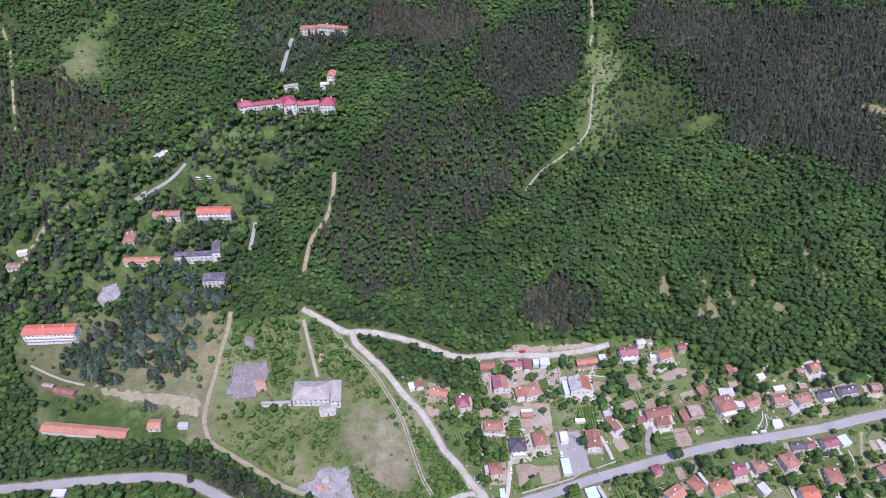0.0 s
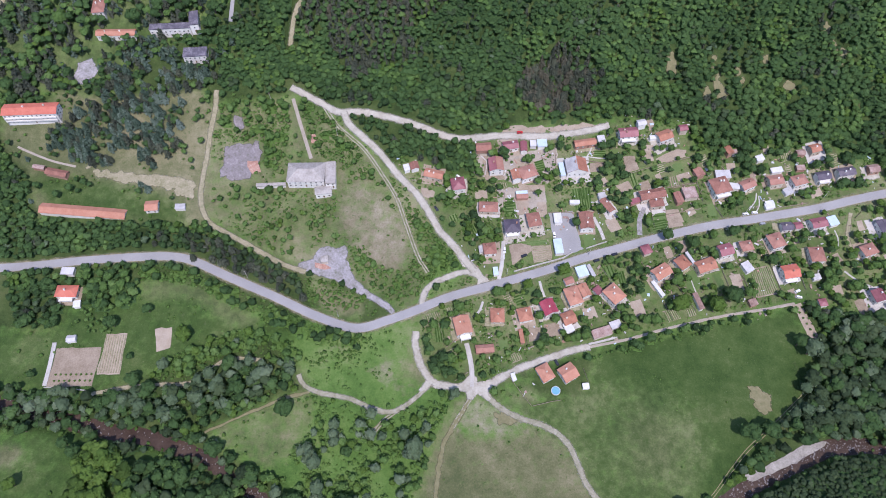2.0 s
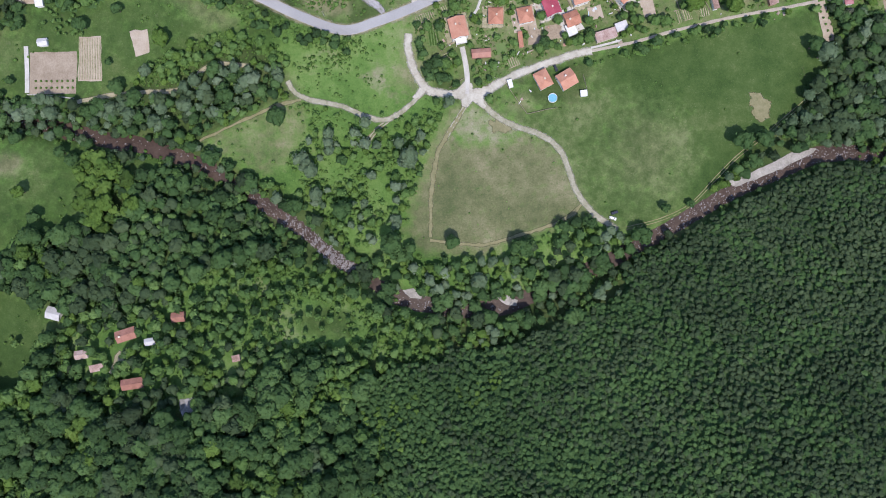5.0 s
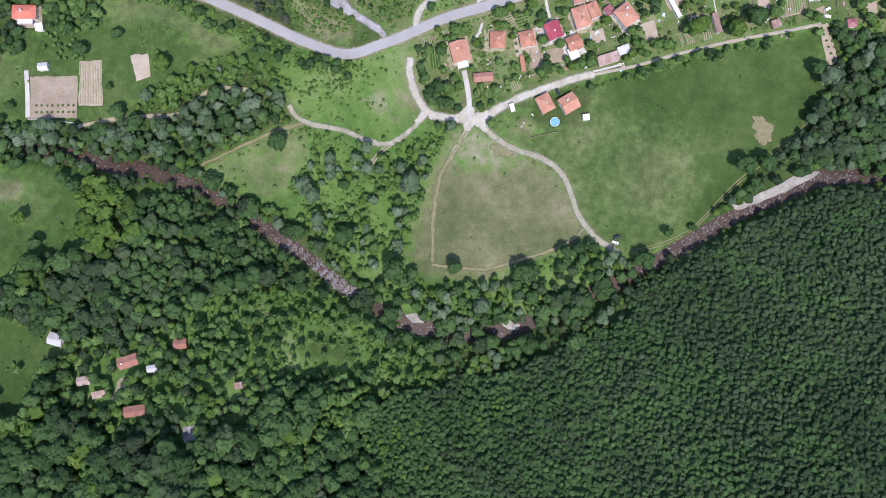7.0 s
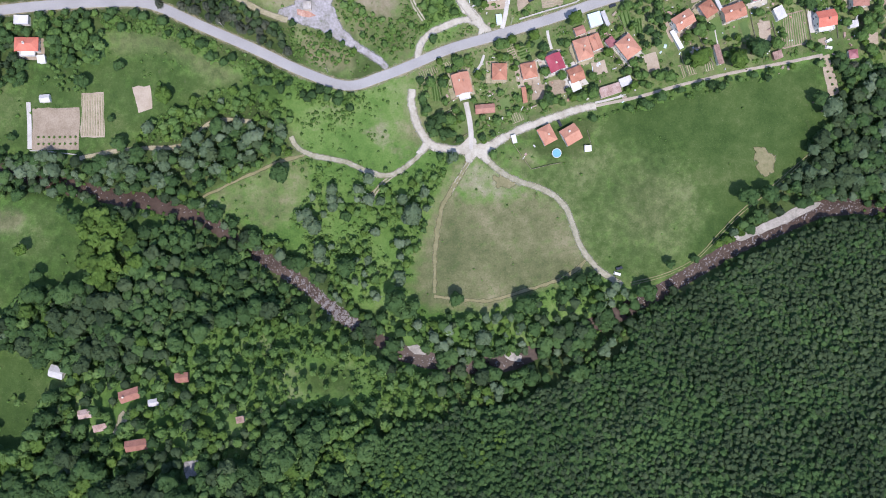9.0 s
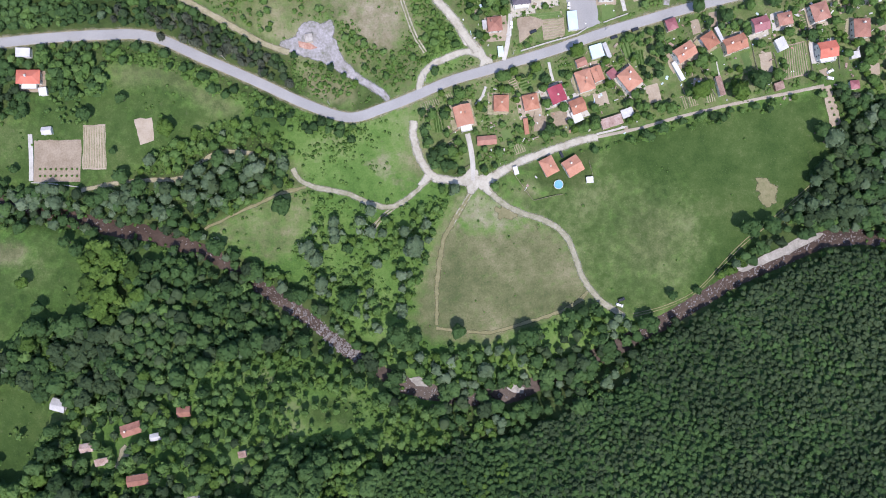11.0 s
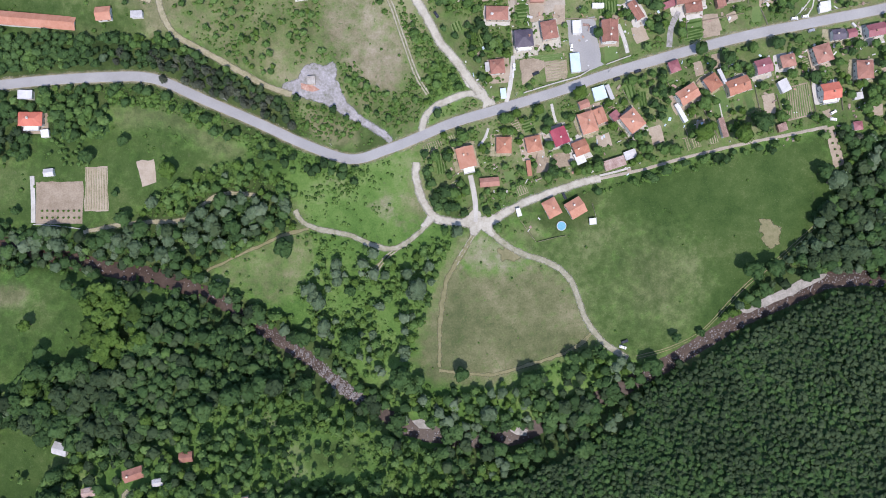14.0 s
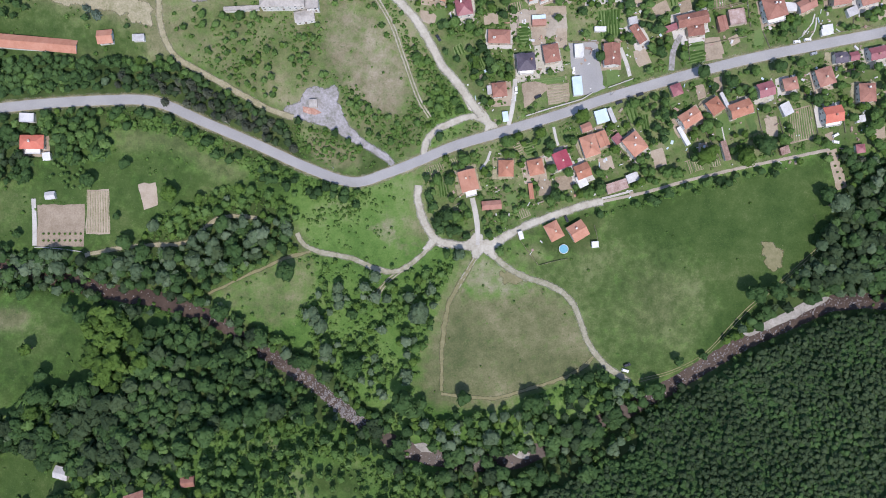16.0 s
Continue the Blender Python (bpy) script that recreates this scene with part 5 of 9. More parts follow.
road("driveway", [(-2, -1), (-2.1, 9), (-3.5, 18.9), (-5.3, 26.7)], 4.2, "concrete", "concrete driveway up to a house", 0.22, 0.05)
road("meadow_path_west", [(-26.7, 1.7), (-36.6, -8.3), (-44.4, -14.3), (-53, -16.9), (-63.4, -14.6), (-77.3, -8.7), (-94.8, -5.2), (-104.6, -1), (-109, 6)], 3.0, "path", "narrow dirt path through rough grass", 0.15, 0.4)
road("bank_path", [(-132.7, 15.3), (-147.6, 15.9), (-155.9, 14.6), (-163.7, 8.6), (-169.5, 3.6), (-177.8, -0.4), (-201.3, -1.4), (-221.5, -4.1), (-235, -7.1)], 2.6, "track", "faint path along the river bank", 0.12, 0.5)
road("meadow_path_east", [(4.2, -2.3), (11.8, -11.4), (24.5, -19.2), (41.6, -25.1), (52.7, -33.7), (58.2, -45.2), (62.3, -57.2), (69.5, -68), (76.7, -74.7), (87.4, -81.4)], 3.4, "path", "narrow dirt path across the meadow", 0.14, 0.3)
road("rut_track", [(-2.7, -3.5), (-6.5, -14.2), (-13.3, -24.8), (-19.4, -37.1), (-22.3, -52.6), (-23.2, -68.1), (-23.6, -86.6)], 2.6, "faint", "faint worn track across the meadow", 0.1, 0.9)
road("rut_track", [(-23.6, -88.3), (-11.3, -90.2), (8.8, -90.7), (28.8, -85.2), (47.3, -79.4), (59.2, -73.5), (66.1, -66.7)], 2.0, "faint", "faint curving track along the trees", 0.1, 0.9)
ruts("rut_track", [(-48.9, -16.9), (-58, -25.1), (-68, -33.9)], 1.5, 0.7, "faint", "short pair of wheel ruts in scrub")
ruts("rut_track", [(92.4, -80.7), (113.2, -75.3), (130.9, -66.6), (145.3, -51.4), (159.2, -37.4), (177.7, -23), (195.1, -8.3), (211, 4.9)], 1.5, 0.5, "faint", "faint wheel ruts along the field edge")
road("rut_track", [(-161.3, -29.8), (-139.6, -19.6), (-116.6, -9.3), (-101.2, -4.6)], 2.0, "faint", "faint worn track through a clearing", 0.1, 0.9)
road("hill_path", [(106.8, 410.9), (102.7, 387), (96.7, 359.8), (82.1, 343.6), (59.6, 328.4), (49.1, 316.5), (37.5, 299.1)], 2.0, "path", "pale dirt path up the hill clearing")
road("hill_path", [(114.1, 507.4), (113.7, 491.2), (113.3, 475.2), (108.3, 455.8)], 2.6, "track", "faint path at the top of the clearing")
road("woodland_path", [(-115.9, 324.8), (-115.5, 303.8), (-118.9, 281.7), (-127.2, 266.1), (-130.2, 252.9), (-131.4, 235.7)], 3.4, "track", "tan path between the woods")
road("park_road", [(-240.6, 329.5), (-248.8, 316.1), (-261.8, 302.7), (-272.4, 290.3)], 4.4, "asphalt", "grey park road between trees", 0.2, 0.1, keep=0.2)
road("park_road", [(-167.5, 465.5), (-169.7, 446.1), (-171.7, 422.6)], 5.0, "asphalt", "grey road up through conifers", 0.2, 0.1)
road("park_road", [(-173.9, 274.8), (-174.4, 262.6), (-175.1, 251.9)], 4.0, "asphalt", "short grey road in the park", 0.2, 0.1)
road("park_road", [(-325.3, 289.2), (-338.4, 277.6), (-344.4, 256.6), (-348.6, 238.7), (-351.8, 220.9)], 4.0, "track", "pale road at the park edge", 0.2, 0.2)
road("ridge_track", [(-442.5, 476), (-423.9, 444.6), (-411.4, 410.5), (-401.8, 383.4), (-392.7, 358.3)], 2.6, "track", "pale track on the far ridge")
road("park_walk", [(-319.5, 163.6), (-308, 159), (-294.5, 154.3), (-276.8, 149.9)], 2.2, "tan_concrete", "grey path before a long building", 0.14, 0.2)
road("yard_drive", [(19.6, 95.3), (19, 87.3), (17.8, 77.7), (15.9, 69)], 3.6, "concrete", "pale concrete drive to the road", 0.2, 0.1)
road("yard_drive", [(42.4, 68), (43.8, 61.4), (45.2, 57.2)], 2.4, "concrete", "narrow concrete garden path", 0.14, 0.1)
road("yard_drive", [(110.4, 100.2), (111.3, 111.3), (115.2, 120.1)], 4.6, "old_asphalt", "grey yard drive from the road", 0.2, 0.1)
road("garden_path", [(256.7, 120.1), (254.1, 112), (251.2, 101.8), (252.6, 95.8)], 2.6, "track", "tan garden track", 0.14, 0.3)
road("yard_drive", [(244.5, 78.7), (252.1, 72.3), (263.4, 66.6)], 2.0, "concrete", "pale concrete garden path", 0.14, 0.1)
road("yard_drive", [(80.4, 112.9), (83.9, 105), (86.4, 97)], 3.2, "concrete", "pale concrete side drive", 0.2, 0.1)
road("garden_path", [(-0.3, 43.5), (3.4, 48.4), (5.4, 54)], 2.2, "concrete", "short white concrete garden path", 0.2, 0.1)
road("garden_path", [(186.9, 120.3), (192.8, 128.2), (193.7, 132.9)], 1.2, "concrete", "thin pale garden path", 0.14, 0.1)
road("garden_path", [(77.6, 155.3), (80.3, 159.3), (82.2, 163.3)], 1.3, "concrete", "curved pale garden path", 0.16, 0.1)
road("garden_path", [(79, 156.4), (85.8, 155.6), (91.2, 155.3)], 1.1, "concrete", "thin pale terrace path", 0.16, 0.1)
road("garden_path", [(5.6, 156.5), (9, 152.9), (8.2, 143)], 1.1, "concrete", "thin pale garden path", 0.16, 0.1)
road("garden_path", [(194.9, 131), (194.6, 124.2), (190.8, 117.9)], 1.2, "concrete", "thin pale garden path", 0.16, 0.1)
road("garden_path", [(243.7, 107.9), (244.9, 102.4), (243.5, 95.6)], 1.2, "concrete", "thin pale garden path", 0.16, 0.1)
road("garden_path", [(140.8, 68.9), (142.2, 63.3), (143.5, 58.7)], 1.2, "concrete", "thin pale garden path", 0.16, 0.1)

patch("junction", [(-14.5, 1.6), (-8, 2.2), (-4.4, 6), (0.6, 6.2), (2.4, 2.6), (9.5, 4.6), (17, 9.4), (20, 5.4), (13, 0.4), (8.6, -3.2), (10.8, -9.6), (6.4, -9.8), (1.4, -5.8), (-2, -9.4), (-6, -9), (-6.4, -4.6), (-15, -3.4)], "dirt", "wide trodden meeting of dirt lanes", 0.19, "road", 0.8)
patch("junction", [(-30.6, 6.6), (-25.6, 4.6), (-19, 1.4), (-20, -3.4), (-27, -2.2), (-33, -5.6), (-35.4, -3), (-31.4, 2)], "dirt", "worn fork of two dirt lanes", 0.185, "road", 0.8)
ruts("rut_track", [(-44, -13), (-50, -18), (-56, -23), (-61, -30)], 1.6, 0.9, "path", "pale wheel ruts leaving the path")
ruts("rut_track", [(-3, -8), (-6, -13), (-11, -21), (-15, -28)], 1.6, 0.8, "path", "pale wheel ruts leading into the meadow")

# ---------- river ----------
# stretches of the river with stones: from x, to x, half width, count, size
STONY = [(-112, -92, 2.6, 380, 0.3), (-92, -60, 3.2, 1700, 0.36), (-140, -112, 2.0, 200, 0.3), (-45, 30, 2.6, 350, 0.36), (95, 260, 3.2, 1500, 0.3), (-300, -115, 2.2, 300, 0.3)]
river()

# ---------- yards, plots ----------
patch("yard", [(-100.1, 92), (-91.2, 89.6), (-82.9, 94.3), (-83.6, 83.1), (-78.6, 71.2), (-69.4, 62.3), (-56.2, 53), (-48.2, 47.5), (-53.6, 44.6), (-66.8, 53.4), (-79.4, 60.8), (-91.6, 67.2), (-103.1, 70.8), (-117.3, 74.4), (-115, 79.8), (-107, 83)], "old_asphalt", "cracked grey-violet asphalt yard", rough=1.0)
patch("slab", [(-172.6, 163.8), (-148.7, 166.7), (-145.5, 158.3), (-148, 147.9), (-156.9, 138.7), (-174.3, 139.5)], "old_slab", "broken violet-grey asphalt slab in grass", rough=1.8)
patch("rubble", [(-104.6, 78.9), (-96.7, 78.3), (-92.7, 76), (-98.4, 75.1), (-104.3, 76.4)], "rubble", "flat heap of broken brick beside a hut", 0.35, "rubble", 0.9, kind="")
patch("rubble", [(-156.4, 151.9), (-149.7, 152.8), (-146.5, 144.6), (-152.6, 142.8), (-155.5, 147.8)], "rubble", "heap of orange brick rubble on a slab", 0.4, "rubble", 0.9, kind="")
patch("rubble", [(-114.2, 170.9), (-110.6, 171.7), (-108.8, 165.8), (-112.7, 165)], "rubble", "heap of fallen orange tiles beside a walk", 0.6, "rubble", 0.6, kind="")
patch("slab", [(-170.7, 184.5), (-161.8, 184.7), (-158.4, 174.6), (-167.3, 174.6)], "old_slab", "small broken slab overgrown with grass", rough=2.0)
patch("parking_lot", [(-282.9, 221.7), (-271.5, 224.9), (-266.1, 216.3), (-272.2, 205.5), (-284.5, 207.2)], "old_asphalt", "round grey asphalt lot among trees")
patch("parking_lot", [(-275.9, 295.4), (-266.6, 304), (-262.2, 294.9), (-271.4, 286.2), (-278.6, 287.7)], "old_asphalt", "grey asphalt turning place")
patch("forecourt", [(50.1, 115), (66.6, 117), (68.1, 108.2), (71, 92.1), (73.3, 90.5), (64.5, 87.3), (58.6, 85.8), (52.4, 101.8)], "asphalt", "wide pale grey forecourt at the road")
patch("gravel_bar", [(151.9, -52.8), (166.3, -47.3), (180.3, -40.7), (194.7, -33.5), (208.3, -30.9), (206.7, -34.4), (193, -41.7), (175, -49.6), (159.4, -55.1)], "gravel", "pale gravel bar beside the river", 0.9, "gravel bar", 0.5)
patch("gravel_bar", [(-39.6, -118.3), (-33.9, -116.5), (-27.8, -120.1), (-29, -123.3), (-35.2, -123)], "gravel", "pale rocks lying in the river", 0.9, "gravel bar", 0.7, keep=False)
patch("gravel_bar", [(16.7, -121.9), (22.3, -120.3), (28.6, -124), (27.4, -127), (21.1, -126.7)], "gravel", "pale rocks lying in the river", 0.9, "gravel bar", 0.7, keep=False)
patch("bare_bank", [(24.4, 177), (30.4, 179.8), (38.4, 177.7), (60.6, 178.7), (76.7, 180.9), (88.6, 179.2), (84.5, 177.1), (56.3, 173.7), (34.2, 172), (16.2, 170.2)], "soil", "bare eroded earth bank above the dirt road", rough=2.0, keep=False)
patch("bare_ground", [(166, -0.1), (174.3, 1.5), (179.3, -5.1), (179.2, -14.8), (170.3, -18.6), (167.5, -9.1)], "faint", "dry tan patch in the green field", rough=2.4)
patch("bare_ground", [(9.7, -16.4), (15.9, -14.9), (24.5, -19.9), (21, -24.5), (12.4, -25.6)], "faint", "worn tan patch beside the path", rough=2.4)
patch("dry_strip", [(-272.9, 150.6), (-247.2, 145.8), (-214.1, 142.6), (-191.7, 139.5), (-187.9, 134.5), (-190.2, 124.2), (-200.4, 126.4), (-211.7, 132.5), (-236.4, 136.2), (-262.4, 142.2)], "track", "dry tan strip of ground below the conifers", rough=1.8)
patch("bare_scar", [(326, 384), (340, 385), (356, 381), (354, 370), (338, 374)], "faint", "bare tan erosion scar on the far slope", rough=2.6)
patch("bare_scar", [(139.1, 232.6), (143.9, 230.5), (145.4, 213.1), (140.6, 208.7), (136.3, 219.4)], "faint", "bare tan erosion scar in the wood", rough=2.6)
patch("bare_scar", [(171.2, 217.3), (175.4, 213.1), (178.6, 200.6), (172.4, 196.3), (168.5, 206.7)], "faint", "bare tan erosion scar in the wood", rough=2.6)
patch("bare_scar", [(262, 236.5), (266.7, 233.4), (260.6, 220.1), (256.7, 224.4)], "faint", "bare tan erosion scar in the wood", rough=2.6)
patch("bare_scar", [(220.1, 211.4), (230, 209.2), (227.3, 202.7), (217.7, 204.2)], "faint", "bare tan erosion scar in the wood", rough=2.6)
plot([(-264.6, 23.3), (-235.2, 23.1), (-235.9, -2), (-264.6, -1.9)], "soil", "bare tan orchard plot with small round bushes")
plot([(-233.9, 31.4), (-220, 31.9), (-219.7, 5.3), (-234.6, 5.4)], "soil", "narrow dug plot in long rows", "track", 1, 1.5)
plot([(-202.8, 34.9), (-192.4, 35.9), (-191.1, 23), (-199.4, 19.6)], "soil", "bare tan plot in grass")
plot([(23.2, 92.4), (36.7, 95.7), (38.5, 89.2), (25.1, 78.5)], "soil", "bare earth yard behind a low wall")
plot([(37.9, 92), (50.7, 93.3), (51.6, 83.2), (39.1, 80.5)], "soil", "brown garden beds in rows behind a wall", "track", 0, 1.5)
plot([(27.4, 94.8), (49.3, 96.9), (49.7, 94.3), (37.9, 92.7)], "soil", "narrow dug bed behind a wall", "crop", 0, 1.4)
patch("junction", [(-13.6, 90), (-8.5, 88.4), (0.8, 79.3), (5.9, 72.7), (13.5, 68.3), (6.8, 66.1), (0.8, 64.5), (1.7, 70.2), (-2.6, 75.5), (-8.5, 77.7), (-11.9, 77.7), (-10.2, 80.2)], "dirt", "wide worn dirt junction beside the asphalt road", 0.17, "road", 0.8)
plot([(29.4, 123.2), (34.9, 123.7), (35.7, 115), (29.5, 114.4)], "soil", "small dug bed")
plot([(43.1, 123.7), (48.6, 123.7), (49.2, 112.8), (44.3, 112.8)], "soil", "small dug bed")
plot([(19.9, 123.9), (28.4, 124.4), (28.5, 116), (20.7, 115.1)], "crop", "small green vegetable bed", "shrub", 0, 2.2)
plot([(128.8, 118.3), (137.9, 119.2), (140.9, 109.7), (129.8, 108.2)], "soil", "bare brown soil bed by the road")
plot([(118.1, 114.5), (128.5, 117.1), (129.5, 109.1), (119.3, 109.1)], "crop", "green vegetable rows by the road", "shrub", 0, 2.2)
plot([(180.4, 77.6), (194.2, 81.6), (199.1, 62.7), (182.9, 58.9)], "soil", "pale plot with many plant rows", "crop", 1, 1.25)
plot([(33.8, 36.9), (41.5, 37.5), (40.9, 29), (33.6, 27.7)], "soil", "bare tan garden bed")
plot([(43.4, 39.2), (53.8, 40.5), (54.5, 32.3), (44.9, 30.6)], "soil", "bare tan garden bed")
plot([(205.7, 54.9), (211.5, 56.3), (219.7, 33.8), (213.2, 31.7)], "soil", "narrow tan plot with small bushes")
plot([(166.1, 73.2), (173.6, 74.6), (175.6, 62.6), (168.6, 63.4)], "soil", "bare brown garden bed")
plot([(103.4, 157.1), (111.3, 157.4), (113.9, 147.4), (104.7, 145)], "soil", "bare soil bed on the slope")
plot([(125.6, 155.2), (141, 162.5), (147.8, 161.8), (146.8, 156.9), (127.9, 151.4)], "soil", "long bare soil bed on the slope")
plot([(-36, 133.9), (-25, 131), (-28.1, 125.2), (-35.5, 127.8)], "soil", "small bare soil bed")
plot([(71.4, 134), (80, 134.4), (79.7, 126.2), (71.2, 125)], "crop", "green garden with thick rows", "shrub", 1, 2.0)
plot([(27.7, 127.9), (37.7, 128.7), (38.3, 123.7), (28.2, 122.1)], "soil", "dug beds between houses")
plot([(31, 135.4), (48.6, 136.3), (48.7, 131.2), (31.6, 130.4)], "soil", "dug beds between houses")
plot([(83.3, 77.7), (90.2, 80), (92.7, 71.3), (86.1, 69.6)], "crop", "green vegetable bed in rows", "shrub", 1, 2.0)
patch("lawn", [(135.7, 74.5), (144.9, 76.8), (148.7, 63.8), (138.8, 61.5)], "lawn", "mown green garden lawn", 0.09, "lawn")
patch("lawn", [(148.4, 74.6), (154.5, 75.3), (155.4, 63.9), (150.4, 63.2)], "lawn", "mown green garden lawn", 0.09, "lawn")
patch("lawn", [(71.5, 101.1), (79.7, 101.8), (81.6, 93.8), (73.3, 92.1)], "lawn", "mown green garden lawn", 0.09, "lawn")
patch("lawn", [(157.7, 122.4), (162.7, 124.1), (164, 114.7), (158.2, 113.9)], "lawn", "mown green garden lawn", 0.09, "lawn")
plot([(29, 123.2), (37.2, 123.3), (36.8, 114.6), (29.3, 114)], "soil", "dug brown bed behind a shed")
plot([(42.4, 121.9), (49.4, 122.4), (49.1, 116.1), (42.5, 115.3)], "soil", "dug brown bed behind a house")
plot([(118.5, 109.6), (128.7, 112.5), (129.7, 105.5), (119, 103.3)], "crop", "vegetable bed in fine rows", "shrub", 0, 1.4)
plot([(129.8, 114), (138.3, 116), (140.2, 106.9), (130.3, 105.5)], "soil", "bare tan bed by the road")
plot([(80.1, 151.8), (89.7, 152.8), (90.5, 146.7), (79.6, 145)], "soil", "bare tan terrace bed")
plot([(83.5, 161.2), (91.7, 161.4), (92, 156.4), (83.1, 156.2)], "crop", "green terrace bed in rows", "shrub", 0, 1.5)
plot([(66.7, 133.4), (79.1, 134.6), (80.3, 119.3), (68.6, 118.6)], "crop", "green vine rows in a garden", "shrub", 1, 1.7)
plot([(21.2, 126.1), (27.1, 126.7), (27.2, 116.1), (20.8, 115.9)], "crop", "green kitchen garden bed", "shrub", 0, 1.5)
patch("yard", [(1.2, 161.6), (27.3, 159.2), (58.8, 163.6), (58.3, 150.6), (50.6, 136.7), (24.4, 137.4), (1.8, 143.3)], "tan_concrete", "pale paved yards between the upper houses", 0.07, "yard", 1.4, keep=False)
patch("yard", [(14.8, 132.9), (48.2, 135.4), (50, 121.5), (38, 117.6), (17, 121.6)], "tan_concrete", "pale worn yards behind the houses", 0.07, "yard", 1.4, keep=False)
patch("yard", [(-202.5, -154.5), (-196.2, -152.3), (-194.9, -157.8), (-198, -164.2), (-201.8, -167.5), (-204.8, -164.6), (-203.2, -158.9)], "track", "tan trodden yard between cabins", 0.09, "yard", 1.2)
patch("yard", [(-160, -177.8), (-149.9, -175.4), (-148.5, -184.1), (-156.7, -187.2)], "old_asphalt", "grey gravel yard among trees", 0.09, "yard", 1.2)
patch("bare_scar", [(168.4, 227.8), (173.3, 229.4), (174.2, 222.8), (171.8, 218.2), (168, 220.4)], "faint", "bare tan erosion scar in the wood", rough=2.6)
patch("bare_scar", [(187.9, 212.7), (192.8, 214.4), (193.7, 208.2), (191.2, 203.6), (187.4, 205.7)], "faint", "bare tan erosion scar in the wood", rough=2.6)
patch("bare_scar", [(204, 230.2), (209.1, 232.1), (209.9, 225.6), (207.1, 220.7), (203.3, 222.8)], "faint", "bare tan erosion scar in the wood", rough=2.6)
patch("bare_scar", [(250, 253.5), (255.1, 255.1), (255.6, 248.2), (252.6, 243.3), (249, 245.6)], "faint", "bare tan erosion scar in the wood", rough=2.6)
patch("bare_scar", [(255.1, 239.6), (260.2, 241.4), (260.7, 234.7), (257.7, 229.8), (254, 231.9)], "faint", "bare tan erosion scar in the wood", rough=2.6)
patch("bare_scar", [(161.8, 206.2), (166.7, 208), (167.6, 201.6), (165.1, 196.9), (161.3, 198.9)], "faint", "bare tan erosion scar in the wood", rough=2.6)
patch("bare_scar", [(185.2, 221), (190.2, 222.8), (191.1, 216.5), (188.5, 211.9), (184.7, 213.9)], "faint", "bare tan erosion scar in the wood", rough=2.6)

# ---------- houses ----------
_h = house(-7.8, 36.1, 14, 10.5, 12.4, 5.6, "gable", "orange_tile", "white_wall", "orange-tiled two-storey house with white plaster walls", "house", yard=True)
balcony(_h, 6.5, 3.4, 2.8, -12.4 / 2 + 0.5)
house(14.3, 43.6, 0, 8.9, 9.8, 3.6, "hip", "orange_tile", "tan_wall", "orange-tiled low house with tan plaster walls", "house", yard=True)
house(31.6, 44.2, 12, 9.1, 9.3, 3.6, "hip", "orange_tile", "white_wall", "orange-tiled low house with white plaster walls", "house", yard=True)
house(46.6, 48.0, 22, 9.2, 10.2, 6, "gable", "crimson_sheet", "white_wall", "crimson metal-roofed two-storey house with white plaster walls", "house", yard=True)
house(62.9, 56.3, 18, 9.6, 12.6, 5, "hip", "orange_tile", "white_wall", "orange-tiled two-storey house with white plaster walls", "house", yard=True)
house(70.4, 60.4, 21, 6.3, 9.2, 4, "gable", "orange_tile", "white_wall", "orange-tiled low house with white plaster walls", "house", yard=True)
house(79.3, 60.6, 37, 5.3, 5.5, 3, "lean", "maroon_sheet", "white_wall", "maroon metal-roofed low shed with white plaster walls", "shed", windows=False, chimney=False)
house(88.8, 57.1, 38, 10.5, 12.2, 6, "hip", "orange_tile", "white_wall", "orange-tiled two-storey house with white plaster walls", "house", yard=True)
house(59.1, 42.0, 22, 8.9, 8.6, 4, "gable", "orange_tile", "brick_wall", "orange-tiled low house with bare brick walls", "house", yard=True)
house(59.0, 36.2, 24, 5.8, 6.9, 2.6, "lean", "white_sheet", "white_wall", "white sheet-roofed low shed with white plaster walls", "shed", windows=False, chimney=False)
house(29.2, 30.4, 7, 2.7, 9.4, 2.6, "gable", "orange_tile", "brick_wall", "orange-tiled low shed with bare brick walls", "shed", windows=False, chimney=False)
house(6.0, 22.2, 5, 11.6, 5.4, 2.7, "gable", "brown_tile", "brick_wall", "weathered brown-tiled low shed with bare brick walls", "shed", windows=False, chimney=False)
house(79.5, 33.2, 18, 12.8, 6.0, 2.9, "lean", "rust_sheet", "tan_wall", "rusty sheet-roofed low shed with tan plaster walls", "shed", windows=False, chimney=False)
house(88.6, 38.3, 21, 7.3, 5.1, 2.7, "lean", "grey_sheet", "tan_wall", "grey sheet-roofed low shed with tan plaster walls", "shed", windows=False, chimney=False)
house(42.6, 7.0, 28, 8.6, 10.7, 4, "hip", "orange_tile", "white_wall", "orange-tiled low house with white plaster walls", "house")
house(56.6, 7.0, 31, 10.3, 10.3, 4, "gable", "orange_tile", "white_wall", "orange-tiled low house with white plaster walls", "house")
house(60.9, 67.1, 21, 6.3, 4.9, 2.8, "gable", "brown_tile", "white_wall", "weathered brown-tiled low shed with white plaster walls", "shed", windows=False, chimney=False)
_h = house(25.1, 103.3, 5, 10.7, 10.1, 6, "hip", "dark_sheet", "white_wall", "dark purple-roofed two-storey house with white plaster walls", "house", yard=True)
balcony(_h, 8.0, 1.8, 2.9, -10.1 / 2 + 0.5)
